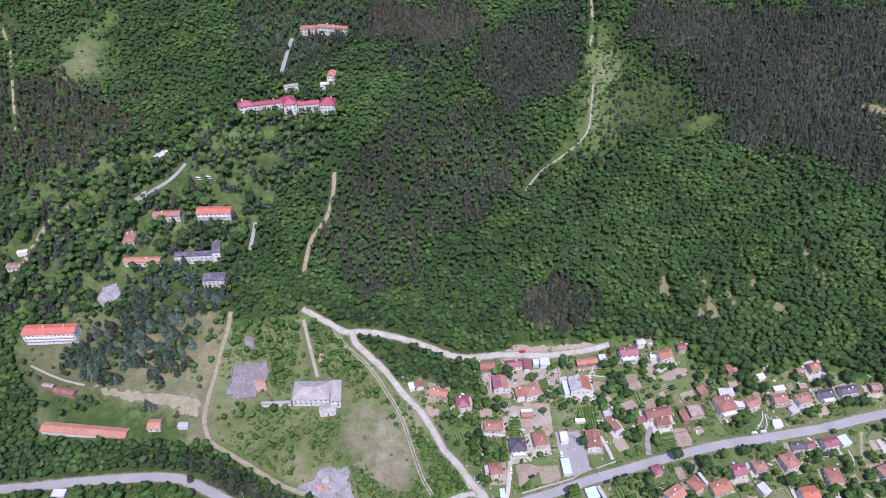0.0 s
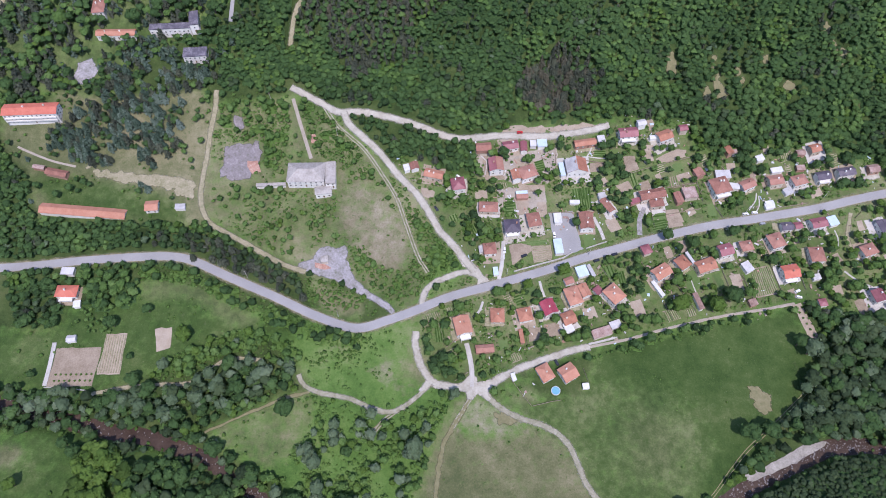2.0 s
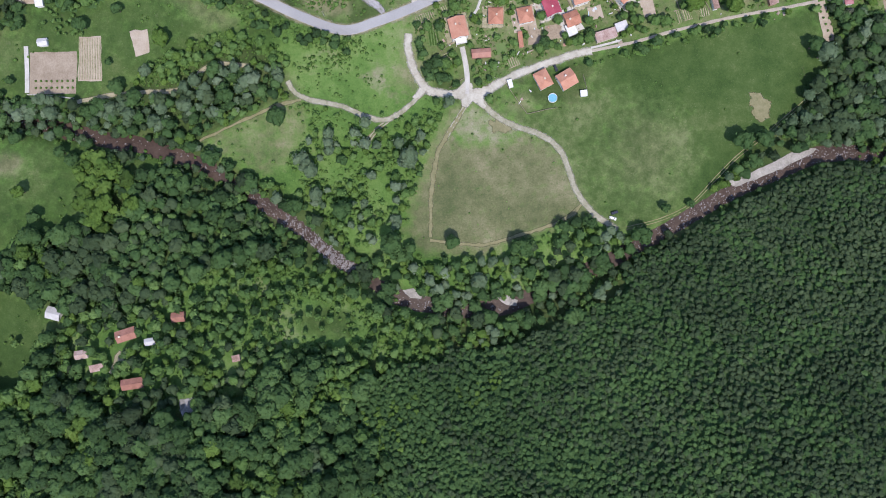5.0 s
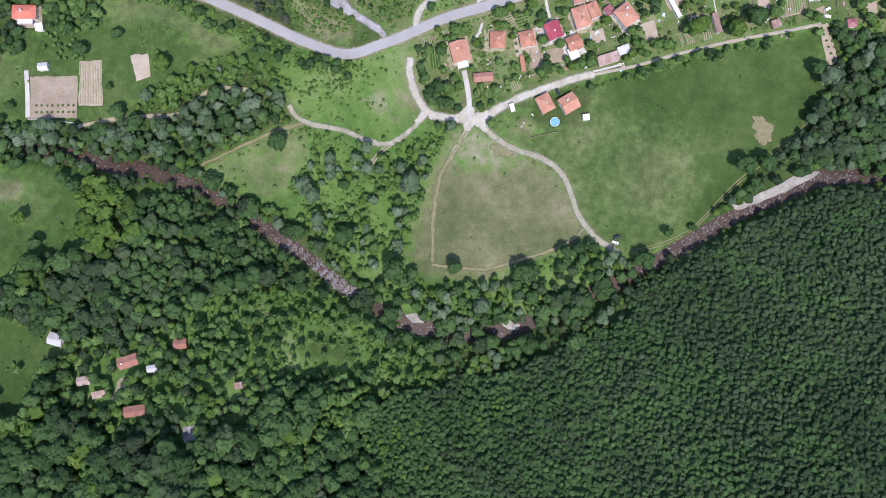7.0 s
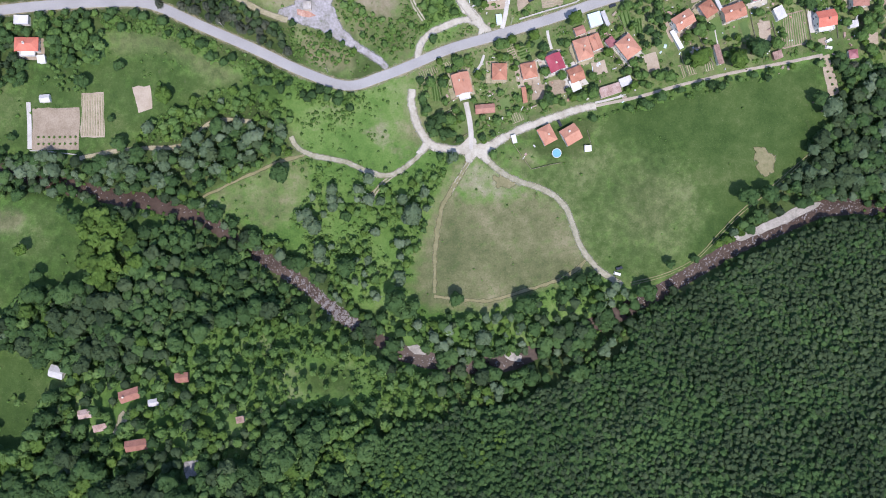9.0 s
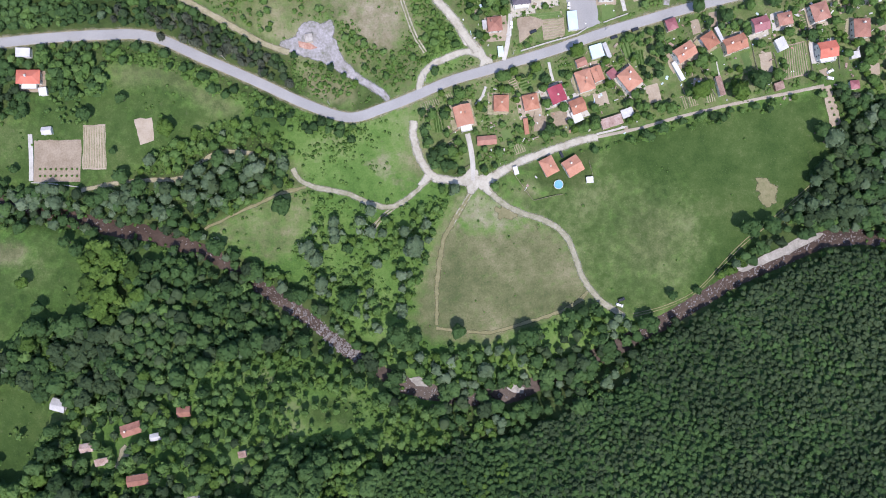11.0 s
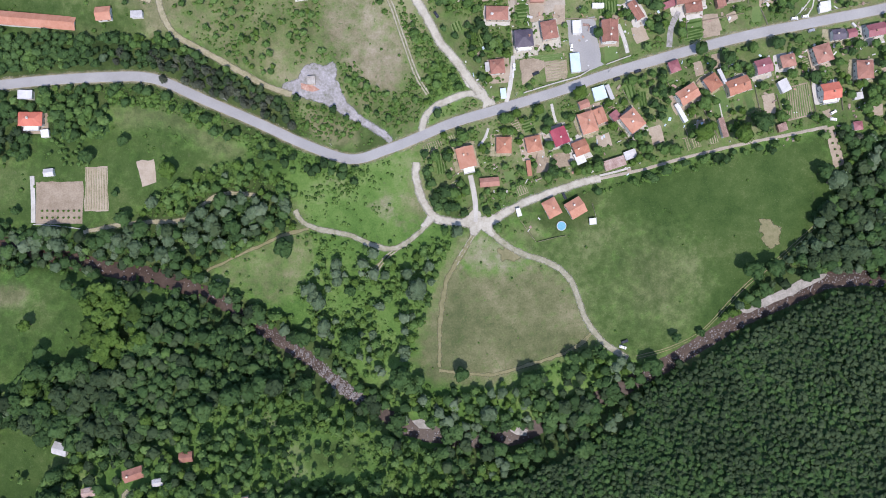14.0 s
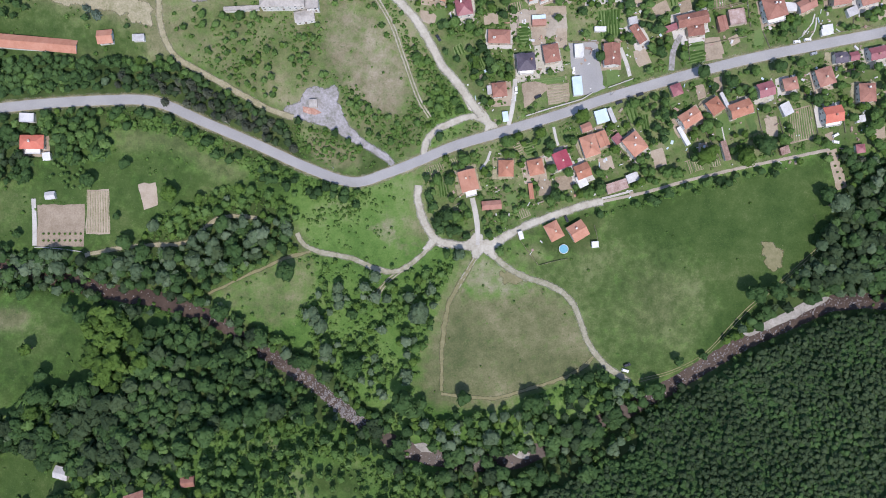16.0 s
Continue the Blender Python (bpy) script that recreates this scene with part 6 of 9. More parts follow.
house(39.7, 108.3, 10, 9.1, 10.6, 5, "hip", "brown_tile", "tan_wall", "weathered brown-tiled two-storey house with tan plaster walls", "house", yard=True)
house(55.9, 110.5, 4, 5.2, 7.6, 3, "lean", "white_sheet", "white_wall", "white sheet-roofed low shed with white plaster walls", "shed", windows=False, chimney=False)
house(55.4, 90.7, 6, 5.6, 11.0, 3, "lean", "blue_sheet", "white_wall", "pale blue sheet-roofed low shed with white plaster walls", "shed", windows=False, chimney=False)
house(74.6, 107.8, 2, 9.4, 12.9, 5, "gable", "brown_tile", "white_wall", "weathered brown-tiled two-storey house with white plaster walls", "house", yard=True)
house(89.4, 119.3, 32, 5.2, 11.6, 4, "gable", "brown_tile", "white_wall", "weathered brown-tiled low house with white plaster walls", "house", yard=True)
house(86.5, 126.9, 13, 5.2, 4.3, 3, "lean", "grey_sheet", "white_wall", "grey sheet-roofed low shed with white plaster walls", "shed", windows=False, chimney=False)
house(9.7, 118.0, -1, 13.0, 8.1, 4, "hip", "brown_tile", "tan_wall", "weathered brown-tiled low house with tan plaster walls", "house", yard=True)
house(10.1, 88.2, 6, 8.5, 8.5, 4, "hip", "brown_tile", "white_wall", "weathered brown-tiled low house with white plaster walls", "house", yard=True)
house(4.3, 88.4, 6, 2.6, 5.1, 2.5, "lean", "grey_sheet", "white_wall", "grey sheet-roofed low shed with white plaster walls", "shed", windows=False, chimney=False)
house(13.8, 73.4, 6, 3.3, 5.8, 2.4, "lean", "blue_sheet", "white_wall", "pale blue sheet-roofed low shed with white plaster walls", "shed", windows=False, chimney=False)
house(69.8, 73.4, 17, 7.5, 7.7, 3, "lean", "blue_sheet", "white_wall", "pale blue sheet-roofed low shed with white plaster walls", "shed", windows=False, chimney=False)
house(75.7, 73.9, 23, 2.5, 9.2, 3, "lean", "grey_sheet", "white_wall", "grey sheet-roofed low shed with white plaster walls", "shed", windows=False, chimney=False)
house(32.7, 126.0, 2, 8.1, 3.4, 2.6, "lean", "brown_tile", "brick_wall", "weathered brown-tiled low shed with bare brick walls", "shed", windows=False, chimney=False)
house(32.4, 128.9, 4, 7.8, 2.2, 2.6, "lean", "blue_sheet", "brick_wall", "pale blue sheet-roofed low shed with bare brick walls", "shed", windows=False, chimney=False)
house(68.0, 122.6, 0, 6.8, 2.8, 2.4, "lean", "white_sheet", "white_wall", "white sheet-roofed low shed with white plaster walls", "shed", windows=False, chimney=False)
house(120.2, 127.1, 12, 18.0, 7.5, 5, "gable", "brown_tile", "tan_wall", "weathered brown-tiled two-storey house with tan plaster walls", "house", yard=True)
house(122.5, 121.5, 8, 9.8, 6.8, 4.4, "hip", "brown_tile", "tan_wall", "weathered brown-tiled low house with tan plaster walls", "house", yard=True)
house(108.5, 122.8, 20, 7.5, 3.6, 3.4, "lean", "maroon_sheet", "brick_wall", "maroon metal-roofed low shed with bare brick walls", "shed", windows=False, chimney=False)
house(137.9, 125.3, 13, 5.2, 8.5, 4, "gable", "brown_tile", "brick_wall", "weathered brown-tiled low shed with bare brick walls", "shed", windows=False, chimney=False)
house(145.9, 129.0, 9, 9.8, 9.4, 3.2, "flat", "rust_sheet", "tan_wall", "half-built house with bare tan walls and open top", "shed", windows=False, chimney=False)
house(112.7, 88.3, 20, 6.4, 6.8, 4, "hip", "maroon_sheet", "tan_wall", "maroon metal-roofed low shed with tan plaster walls", "shed", windows=False, chimney=False)
house(120.3, 72.0, 32, 12.4, 8.7, 6, "gable", "orange_tile", "white_wall", "orange-tiled two-storey house with white plaster walls", "house", yard=True)
house(134.9, 78.9, 34, 8.5, 9.0, 5, "hip", "orange_tile", "white_wall", "orange-tiled two-storey house with white plaster walls", "house", yard=True)
house(140.7, 82.6, 27, 2.2, 9.5, 3.6, "lean", "grey_sheet", "white_wall", "grey sheet-roofed low shed with white plaster walls", "shed", windows=False, chimney=False)
house(149.9, 77.3, 20, 13.4, 8.8, 5, "gable", "orange_tile", "tan_wall", "orange-tiled two-storey house with tan plaster walls", "house", yard=True)
house(164.5, 88.5, 16, 9.6, 8.4, 5, "gable", "maroon_sheet", "white_wall", "maroon metal-roofed two-storey house with white plaster walls", "house", yard=True)
house(179.2, 92.0, 12, 8.6, 7.4, 4.6, "hip", "brown_tile", "tan_wall", "weathered brown-tiled low house with tan plaster walls", "house", yard=True)
house(199.8, 96.4, 18, 10.3, 10.6, 6, "hip", "brown_tile", "white_wall", "weathered brown-tiled two-storey house with white plaster walls", "house", yard=True)
_h = house(205.8, 75.2, 10, 11.2, 9.6, 6, "gable", "red_tile", "white_wall", "bright red-tiled two-storey house with white plaster walls", "house", yard=True)
balcony(_h, 11.2 * 0.8, 2.4, 2.9, -9.6 / 2 + 0.5)
house(226.2, 88.1, 2, 9.8, 11.0, 5, "hip", "brown_tile", "white_wall", "weathered brown-tiled two-storey house with white plaster walls", "house", yard=True)
house(209.6, 107.8, 6, 7.8, 6.3, 4, "gable", "dark_sheet", "white_wall", "dark purple-roofed low house with white plaster walls", "house", yard=True)
house(217.7, 108.9, 11, 5.5, 5.2, 3.6, "gable", "maroon_sheet", "white_wall", "maroon metal-roofed low shed with white plaster walls", "shed", windows=False, chimney=False)
house(231.4, 110.5, 12, 11.1, 7.4, 5, "gable", "maroon_sheet", "white_wall", "maroon metal-roofed two-storey house with white plaster walls", "house", yard=True)
house(242.2, 113.0, 17, 6.9, 7.3, 3, "lean", "blue_sheet", "white_wall", "pale blue sheet-roofed low shed with white plaster walls", "shed", windows=False, chimney=False)
house(142.5, 53.7, 16, 3.4, 11.8, 3.4, "lean", "rust_sheet", "white_wall", "rusty sheet-roofed low shed with white plaster walls", "shed", windows=False, chimney=False)
house(178.3, 78.2, 27, 6.0, 7.5, 3, "lean", "grey_sheet", "white_wall", "grey sheet-roofed low shed with white plaster walls", "shed", windows=False, chimney=False)
house(118.0, 62.3, 30, 2.6, 12.2, 2.5, "lean", "white_sheet", "white_wall", "white sheet-roofed low shed with white plaster walls", "shed", windows=False, chimney=False)
house(225.0, 56.2, 7, 5.5, 5.3, 2.8, "hip", "maroon_sheet", "white_wall", "maroon metal-roofed low shed with white plaster walls", "shed", windows=False, chimney=False)
house(224.3, 73.5, 11, 5.4, 4.1, 2.6, "lean", "grey_sheet", "white_wall", "grey sheet-roofed low shed with white plaster walls", "shed", windows=False, chimney=False)
house(178.6, 54.5, 19, 5.5, 4.7, 2.7, "lean", "rust_sheet", "brick_wall", "rusty sheet-roofed low shed with bare brick walls", "shed", windows=False, chimney=False)
house(200.9, 124.4, 10, 6.1, 4.1, 2.5, "lean", "white_sheet", "white_wall", "white sheet-roofed low shed with white plaster walls", "shed", windows=False, chimney=False)
house(6.9, 161.2, 4, 10.7, 7.1, 3.2, "gable", "brown_tile", "brick_wall", "weathered brown-tiled low shed with bare brick walls", "shed", windows=False, chimney=False)
house(25.5, 162.4, 10, 10.9, 7.0, 3.6, "gable", "maroon_sheet", "white_wall", "maroon metal-roofed low house with white plaster walls", "house", yard=True)
house(34.7, 162.1, 1, 4.8, 8.6, 3, "gable", "maroon_sheet", "white_wall", "maroon metal-roofed low shed with white plaster walls", "shed", windows=False, chimney=False)
house(47.4, 164.4, 3, 6.8, 6.1, 3, "lean", "blue_sheet", "white_wall", "pale blue sheet-roofed low shed with white plaster walls", "shed", windows=False, chimney=False)
house(41.3, 164.2, 0, 4.4, 4.9, 2.8, "lean", "grey_sheet", "white_wall", "grey sheet-roofed low shed with white plaster walls", "shed", windows=False, chimney=False)
_h = house(15.2, 147.5, 5, 10.2, 11.0, 5.2, "gable", "brown_tile", "white_wall", "weathered brown-tiled two-storey house with white plaster walls", "house", swap=True, yard=True)
two_tone(_h, "maroon_sheet")
house(36.7, 142.7, 21, 11.9, 10.1, 5, "hip", "brown_tile", "white_wall", "weathered brown-tiled two-storey house with white plaster walls", "house", yard=True)
house(28.7, 140.6, 12, 6.4, 8.1, 5, "gable", "orange_tile", "white_wall", "orange-tiled two-storey house with white plaster walls", "house", yard=True)
_h = house(70.0, 147.0, 5, 14.6, 11.5, 4.6, "gable", "orange_tile", "white_wall", "large white house with one grey and one orange roof slope", "house", rise=0.55, swap=True, yard=True)
two_tone(_h, "grey_sheet")
house(60.4, 145.5, 6, 3.5, 10.7, 3, "lean", "blue_sheet", "white_wall", "pale blue sheet-roofed low shed with white plaster walls", "shed", windows=False, chimney=False)
house(-40.6, 147.3, 16, 6.1, 6.2, 3.6, "gable", "brown_tile", "white_wall", "weathered brown-tiled low shed with white plaster walls", "shed", windows=False, chimney=False)
house(-45.9, 146.4, 17, 4.1, 5.4, 2.7, "lean", "white_sheet", "white_wall", "white sheet-roofed low shed with white plaster walls", "shed", windows=False, chimney=False)
house(-27.1, 141.4, -14, 13.3, 7.0, 4, "gable", "orange_tile", "tan_wall", "orange-tiled low house with tan plaster walls", "house", yard=True)
house(-10.7, 133.8, 10, 9.5, 10.0, 5, "hip", "maroon_sheet", "white_wall", "maroon metal-roofed two-storey house with white plaster walls", "house", yard=True)
_h = house(106.5, 170.2, 6, 13.2, 8.2, 6, "gable", "maroon_sheet", "white_wall", "maroon metal-roofed two-storey house with white plaster walls", "house", yard=True)
balcony(_h, 13.2 * 0.8, 2.4, 2.9, -8.2 / 2 + 0.5)
house(116.3, 177.9, 12, 6.3, 5.0, 5, "gable", "grey_sheet", "white_wall", "grey sheet-roofed two-storey shed with white plaster walls", "shed", windows=False, chimney=False)
house(131.5, 168.8, 23, 10.8, 8.0, 5, "gable", "orange_tile", "white_wall", "orange-tiled two-storey house with white plaster walls", "house", yard=True)
house(125.2, 168.9, 4, 6.8, 2.9, 2.6, "lean", "white_sheet", "white_wall", "white sheet-roofed low shed with white plaster walls", "shed", windows=False, chimney=False)
house(144.9, 174.3, 8, 6.1, 5.2, 5, "gable", "maroon_sheet", "tan_wall", "maroon metal-roofed two-storey shed with tan plaster walls", "shed", windows=False, chimney=False)
house(77.0, 164.5, 10, 15.5, 5.7, 3.4, "gable", "orange_tile", "brick_wall", "orange-tiled low house with bare brick walls", "house", yard=True)
house(88.4, 167.5, 9, 5.3, 5.7, 2.8, "lean", "grey_sheet", "white_wall", "grey sheet-roofed low shed with white plaster walls", "shed", windows=False, chimney=False)
house(153.6, 143.7, 21, 6.3, 6.9, 4, "gable", "brown_tile", "brick_wall", "weathered brown-tiled low shed with bare brick walls", "shed", windows=False, chimney=False)
_h = house(166.6, 133.6, 16, 12.8, 12.5, 6, "hip", "brown_tile", "white_wall", "weathered brown-tiled two-storey house with white plaster walls", "house", yard=True)
balcony(_h, 12.8 * 0.8, 2.4, 2.9, -12.5 / 2 + 0.5)
house(170.3, 143.3, 2, 10.3, 6.5, 3, "lean", "grey_sheet", "tan_wall", "grey sheet-roofed low shed with tan plaster walls", "shed", windows=False, chimney=False)
house(176.6, 135.0, -5, 8.3, 4.8, 3.4, "lean", "grey_sheet", "white_wall", "grey sheet-roofed low shed with white plaster walls", "shed", windows=False, chimney=False)
house(175.8, 159.7, 21, 4.9, 6.3, 4.4, "gable", "orange_tile", "brick_wall", "orange-tiled low shed with bare brick walls", "shed", windows=False, chimney=False)
house(180.3, 159.5, 9, 3.3, 4.0, 2.7, "lean", "rust_sheet", "white_wall", "rusty sheet-roofed low shed with white plaster walls", "shed", windows=False, chimney=False)
house(197.5, 156.0, 19, 5.9, 4.6, 3, "lean", "white_sheet", "white_wall", "white sheet-roofed low shed with white plaster walls", "shed", windows=False, chimney=False)
house(186.1, 136.0, 25, 10.8, 7.0, 5, "gable", "brown_tile", "white_wall", "weathered brown-tiled two-storey house with white plaster walls", "house", yard=True)
house(206.1, 140.0, 10, 10.4, 7.7, 5, "gable", "brown_tile", "tan_wall", "weathered brown-tiled two-storey house with tan plaster walls", "house", yard=True)
house(208.8, 148.5, 11, 8.4, 4.0, 2.7, "lean", "white_sheet", "white_wall", "white sheet-roofed low shed with white plaster walls", "shed", windows=False, chimney=False)
house(222.8, 140.6, 16, 10.6, 8.0, 5, "hip", "brown_tile", "white_wall", "weathered brown-tiled two-storey house with white plaster walls", "house", yard=True)
_h = house(239.4, 143.6, 11, 10.2, 6.8, 5, "gable", "dark_sheet", "white_wall", "dark purple-roofed two-storey house with white plaster walls", "house", yard=True)
balcony(_h, 10.2 * 0.8, 2.4, 2.9, -6.8 / 2 + 0.5)
house(255.3, 146.6, 10, 12.5, 6.9, 5, "gable", "dark_sheet", "white_wall", "dark purple-roofed two-storey house with white plaster walls", "house", yard=True)
house(226.5, 160.7, 7, 6.0, 4.7, 3, "gable", "rust_sheet", "brick_wall", "rusty sheet-roofed low shed with bare brick walls", "shed", windows=False, chimney=False)
house(235.9, 162.6, 15, 7.6, 6.7, 4.6, "gable", "orange_tile", "tan_wall", "orange-tiled low house with tan plaster walls", "house", yard=True)
house(225.7, 150.4, 3, 5.9, 4.0, 2.7, "lean", "rust_sheet", "brick_wall", "rusty sheet-roofed low shed with bare brick walls", "shed", windows=False, chimney=False)
house(261.3, 91.7, 20, 10.6, 8.2, 5, "hip", "brown_tile", "white_wall", "weathered brown-tiled two-storey house with white plaster walls", "house", yard=True)
house(274.5, 108.2, 13, 7.5, 9.3, 5, "gable", "dark_sheet", "white_wall", "dark purple-roofed two-storey house with white plaster walls", "house", yard=True)
house(260.8, 60.1, 13, 8.3, 8.8, 5, "gable", "maroon_sheet", "white_wall", "maroon metal-roofed two-storey house with white plaster walls", "house", yard=True)
house(215.0, 133.9, 24, 6.6, 5.0, 2.6, "lean", "grey_sheet", "white_wall", "grey sheet-roofed low shed with white plaster walls", "shed", windows=False, chimney=False)
house(200.7, 122.6, 12, 6.7, 4.0, 2.5, "lean", "white_sheet", "white_wall", "white sheet-roofed low shed with white plaster walls", "shed", windows=False, chimney=False)
house(275.5, 149.9, 8, 8.0, 6.3, 3.4, "gable", "rust_sheet", "brick_wall", "rusty sheet-roofed low house with bare brick walls", "house", yard=True)
house(67.0, -0.8, 5, 4.1, 3.7, 2.3, "lean", "white_sheet", "white_wall", "white sheet-roofed low shed with white plaster walls", "shed", windows=False, chimney=False)
house(23.3, 4.6, 16, 2.7, 4.9, 2.2, "lean", "white_sheet", "white_wall", "white sheet-roofed low shed with white plaster walls", "shed", windows=False, chimney=False)
house(-265.1, 116.1, -5, 60.3, 8.1, 3.2, "gable", "orange_tile", "white_wall", "long low orange-tiled barn with white walls", "barn", windows=False, chimney=False)
house(-217.3, 118.1, 5, 9.0, 8.1, 3.2, "gable", "orange_tile", "white_wall", "small square orange-tiled house in grass", "house", chimney=False)
_h = house(-308.5, 184.0, 3, 38.2, 10.4, 9, "gable", "red_tile", "white_wall", "long three-storey white block under a bright red roof", "apartment_block", rise=0.3)
balcony(_h, 38.2 - 2.5, 1.3, 2.90, -10.4 / 2 + 0.5)
balcony(_h, 38.2 - 2.5, 1.3, 5.70, -10.4 / 2 + 0.5)
house(-288.4, 144.3, -12, 16.0, 5.4, 3, "gable", "brown_tile", "brick_wall", "half-collapsed brick outbuilding with a tiled roof", "shed", windows=False, chimney=False)
house(-301.5, 148.3, -10, 8.6, 3.2, 3, "gable", "rust_sheet", "brick_wall", "rusty sheet-roofed low shed with bare brick walls", "shed", windows=False, chimney=False)
house(-113.9, 140.6, 1, 25.7, 15.9, 6.5, "hip", "roof_screed", "white_wall", "large abandoned white building with a stained pale roof", "abandoned_building", rise=0.5, chimney=False)
house(-97.5, 140.9, 4, 7.6, 18.7, 5.2, "flat", "roof_screed", "white_wall", "flat-roofed side wing of the abandoned building", "side_wing")
house(-101.9, 128.9, 8, 11.6, 6.5, 4.6, "hip", "roof_screed", "white_wall", "low porch wing of the abandoned building", "porch_wing", rise=0.25, chimney=False)
house(-138.0, 133.6, 3, 20.4, 2.5, 2.8, "flat", "roof_screed", "white_wall", "long narrow covered walkway with pale flat roof", "covered_walkway", windows=False, chimney=False)
_h = house(-205.6, 278.7, 1, 27.4, 9.6, 8.5, "gable", "red_tile", "white_wall", "three-storey white block under an orange-red roof", "apartment_block", rise=0.3)
balcony(_h, 27.4 - 2.5, 1.3, 2.90, -9.6 / 2 + 0.5)
balcony(_h, 27.4 - 2.5, 1.3, 5.70, -9.6 / 2 + 0.5)
house(-243.5, 278.0, 4, 21.5, 7.7, 5, "gable", "brown_tile", "white_wall", "weathered brown-tiled two-storey house with white plaster walls", "house")
house(-267.8, 256.9, 6, 9.1, 13.0, 6, "hip", "brown_tile", "white_wall", "weathered brown-tiled two-storey house with white plaster walls", "house")
house(-254.6, 239.9, 1, 28.2, 6.6, 4, "gable", "orange_tile", "white_wall", "orange-tiled low house with white plaster walls", "house")
house(-215.6, 242.6, 4, 29.5, 6.1, 7, "flat", "tar", "white_wall", "flat-roofed white school block with dark tarred roof", "school_block")
house(-199.3, 248.9, 11, 7.0, 14.6, 7, "flat", "tar", "white_wall", "side wing with dark tarred roof", "side_wing")
house(-196.9, 225.3, 5, 17.2, 9.4, 6, "flat", "tar", "white_wall", "derelict block with a patched dark flat roof", "derelict_block")
house(-194.2, 372.8, 24, 12.9, 9.1, 8.5, "hip", "crimson_sheet", "white_wall", "corner tower of the sanatorium with crimson hipped roof", "sanatorium_tower", rise=0.7)
house(-176.2, 377.0, 13, 25.4, 6.9, 7.5, "gable", "crimson_sheet", "white_wall", "white sanatorium wing under a crimson roof", "sanatorium_wing", rise=0.5)
house(-159.0, 381.8, 20, 12.0, 15.4, 9, "hip", "crimson_sheet", "white_wall", "tall central block of the white sanatorium", "sanatorium_block", rise=0.6)
house(-144.8, 384.6, 12, 22.7, 7.0, 7.5, "gable", "crimson_sheet", "white_wall", "white sanatorium wing under a crimson roof", "sanatorium_wing", rise=0.5)
house(-125.8, 385.9, -3, 13.5, 11.8, 8.5, "hip", "crimson_sheet", "white_wall", "corner tower of the sanatorium with crimson hipped roof", "sanatorium_tower", rise=0.7)
house(-160.4, 403.5, 18, 13.2, 4.9, 5, "flat", "roof_screed", "white_wall", "flat-roofed pale annex behind the sanatorium", "annex")
house(-125.5, 416.7, -4, 7.3, 11.9, 6, "gable", "orange_tile", "white_wall", "orange-tiled two-storey house with white plaster walls", "house")
house(-131.7, 409.2, 2, 8.1, 5.5, 4, "flat", "white_sheet", "white_wall", "white flat-roofed annex behind the sanatorium", "annex")
house(-151.8, 472.8, 0, 16.9, 7.6, 6, "hip", "orange_tile", "white_wall", "long white hillside block under an orange roof", "hospital_block", rise=0.4)
house(-128.7, 469.4, -12, 29.0, 6.8, 6, "gable", "orange_tile", "white_wall", "long white hillside block under an orange roof", "hospital_block", rise=0.4)
house(-261.9, 335.8, 55, 12.6, 6.5, 4, "gable", "grey_sheet", "white_wall", "grey sheet-roofed low house with white plaster walls", "house")
house(-352.8, 235.9, 1, 11.2, 6.3, 3.6, "gable", "rust_sheet", "white_wall", "rusty sheet-roofed low house with white plaster walls", "house")
house(-350.7, 247.7, 15, 7.9, 3.8, 2.6, "lean", "white_sheet", "white_wall", "white sheet-roofed low shed with white plaster walls", "shed", windows=False, chimney=False)
house(-98.0, 80.8, 4, 4.6, 4.8, 2.6, "flat", "roof_screed", "tan_wall", "small derelict hut with a pale flat roof", "hut", windows=False, chimney=False)
house(-198.1, 117.7, 2, 6.9, 4.0, 2.6, "lean", "grey_sheet", "white_wall", "grey sheet-roofed low shed with white plaster walls", "shed", windows=False, chimney=False)
_h = house(-264.2, 59.2, 0, 14.3, 8.4, 4.6, "hip", "red_tile", "white_wall", "bright red-tiled low house with white plaster walls", "house", yard=True)
balcony(_h, 9.0, 3.0, 2.6, -8.4 / 2 + 0.5)
house(-267.1, 73.5, -1, 8.7, 5.5, 3, "flat", "grey_sheet", "white_wall", "grey sheet-roofed low shed with white plaster walls", "shed", windows=False, chimney=False)
house(-256.4, 51.1, 7, 4.7, 4.6, 2.6, "lean", "white_sheet", "white_wall", "white sheet-roofed low shed with white plaster walls", "shed", windows=False, chimney=False)
house(-255.2, 28.3, 6, 6.0, 4.6, 2.5, "gable", "grey_sheet", "white_wall", "grey sheet-roofed low shed with white plaster walls", "shed", windows=False, chimney=False)
house(-241.8, -132.6, -15, 8.6, 7.2, 3, "gable", "grey_sheet", "white_wall", "grey sheet-roofed low shed with white plaster walls", "shed", windows=False, chimney=False)
house(-194.0, -143.6, 18, 11.6, 6.8, 3.6, "gable", "brown_tile", "white_wall", "weathered brown-tiled low house with white plaster walls", "house")
house(-178.7, -147.0, 11, 5.9, 4.1, 2.8, "gable", "grey_sheet", "white_wall", "grey sheet-roofed low shed with white plaster walls", "shed", windows=False, chimney=False)
house(-163.5, -133.3, 6, 7.5, 5.6, 2.8, "gable", "brown_tile", "brick_wall", "weathered brown-tiled low shed with bare brick walls", "shed", windows=False, chimney=False)
house(-187.0, -170.0, 9, 12.2, 6.1, 3.4, "gable", "brown_tile", "white_wall", "weathered brown-tiled low house with white plaster walls", "house")
house(-129.4, -155.4, 10, 4.5, 3.7, 2.6, "lean", "rust_sheet", "white_wall", "rusty sheet-roofed low shed with white plaster walls", "shed", windows=False, chimney=False)
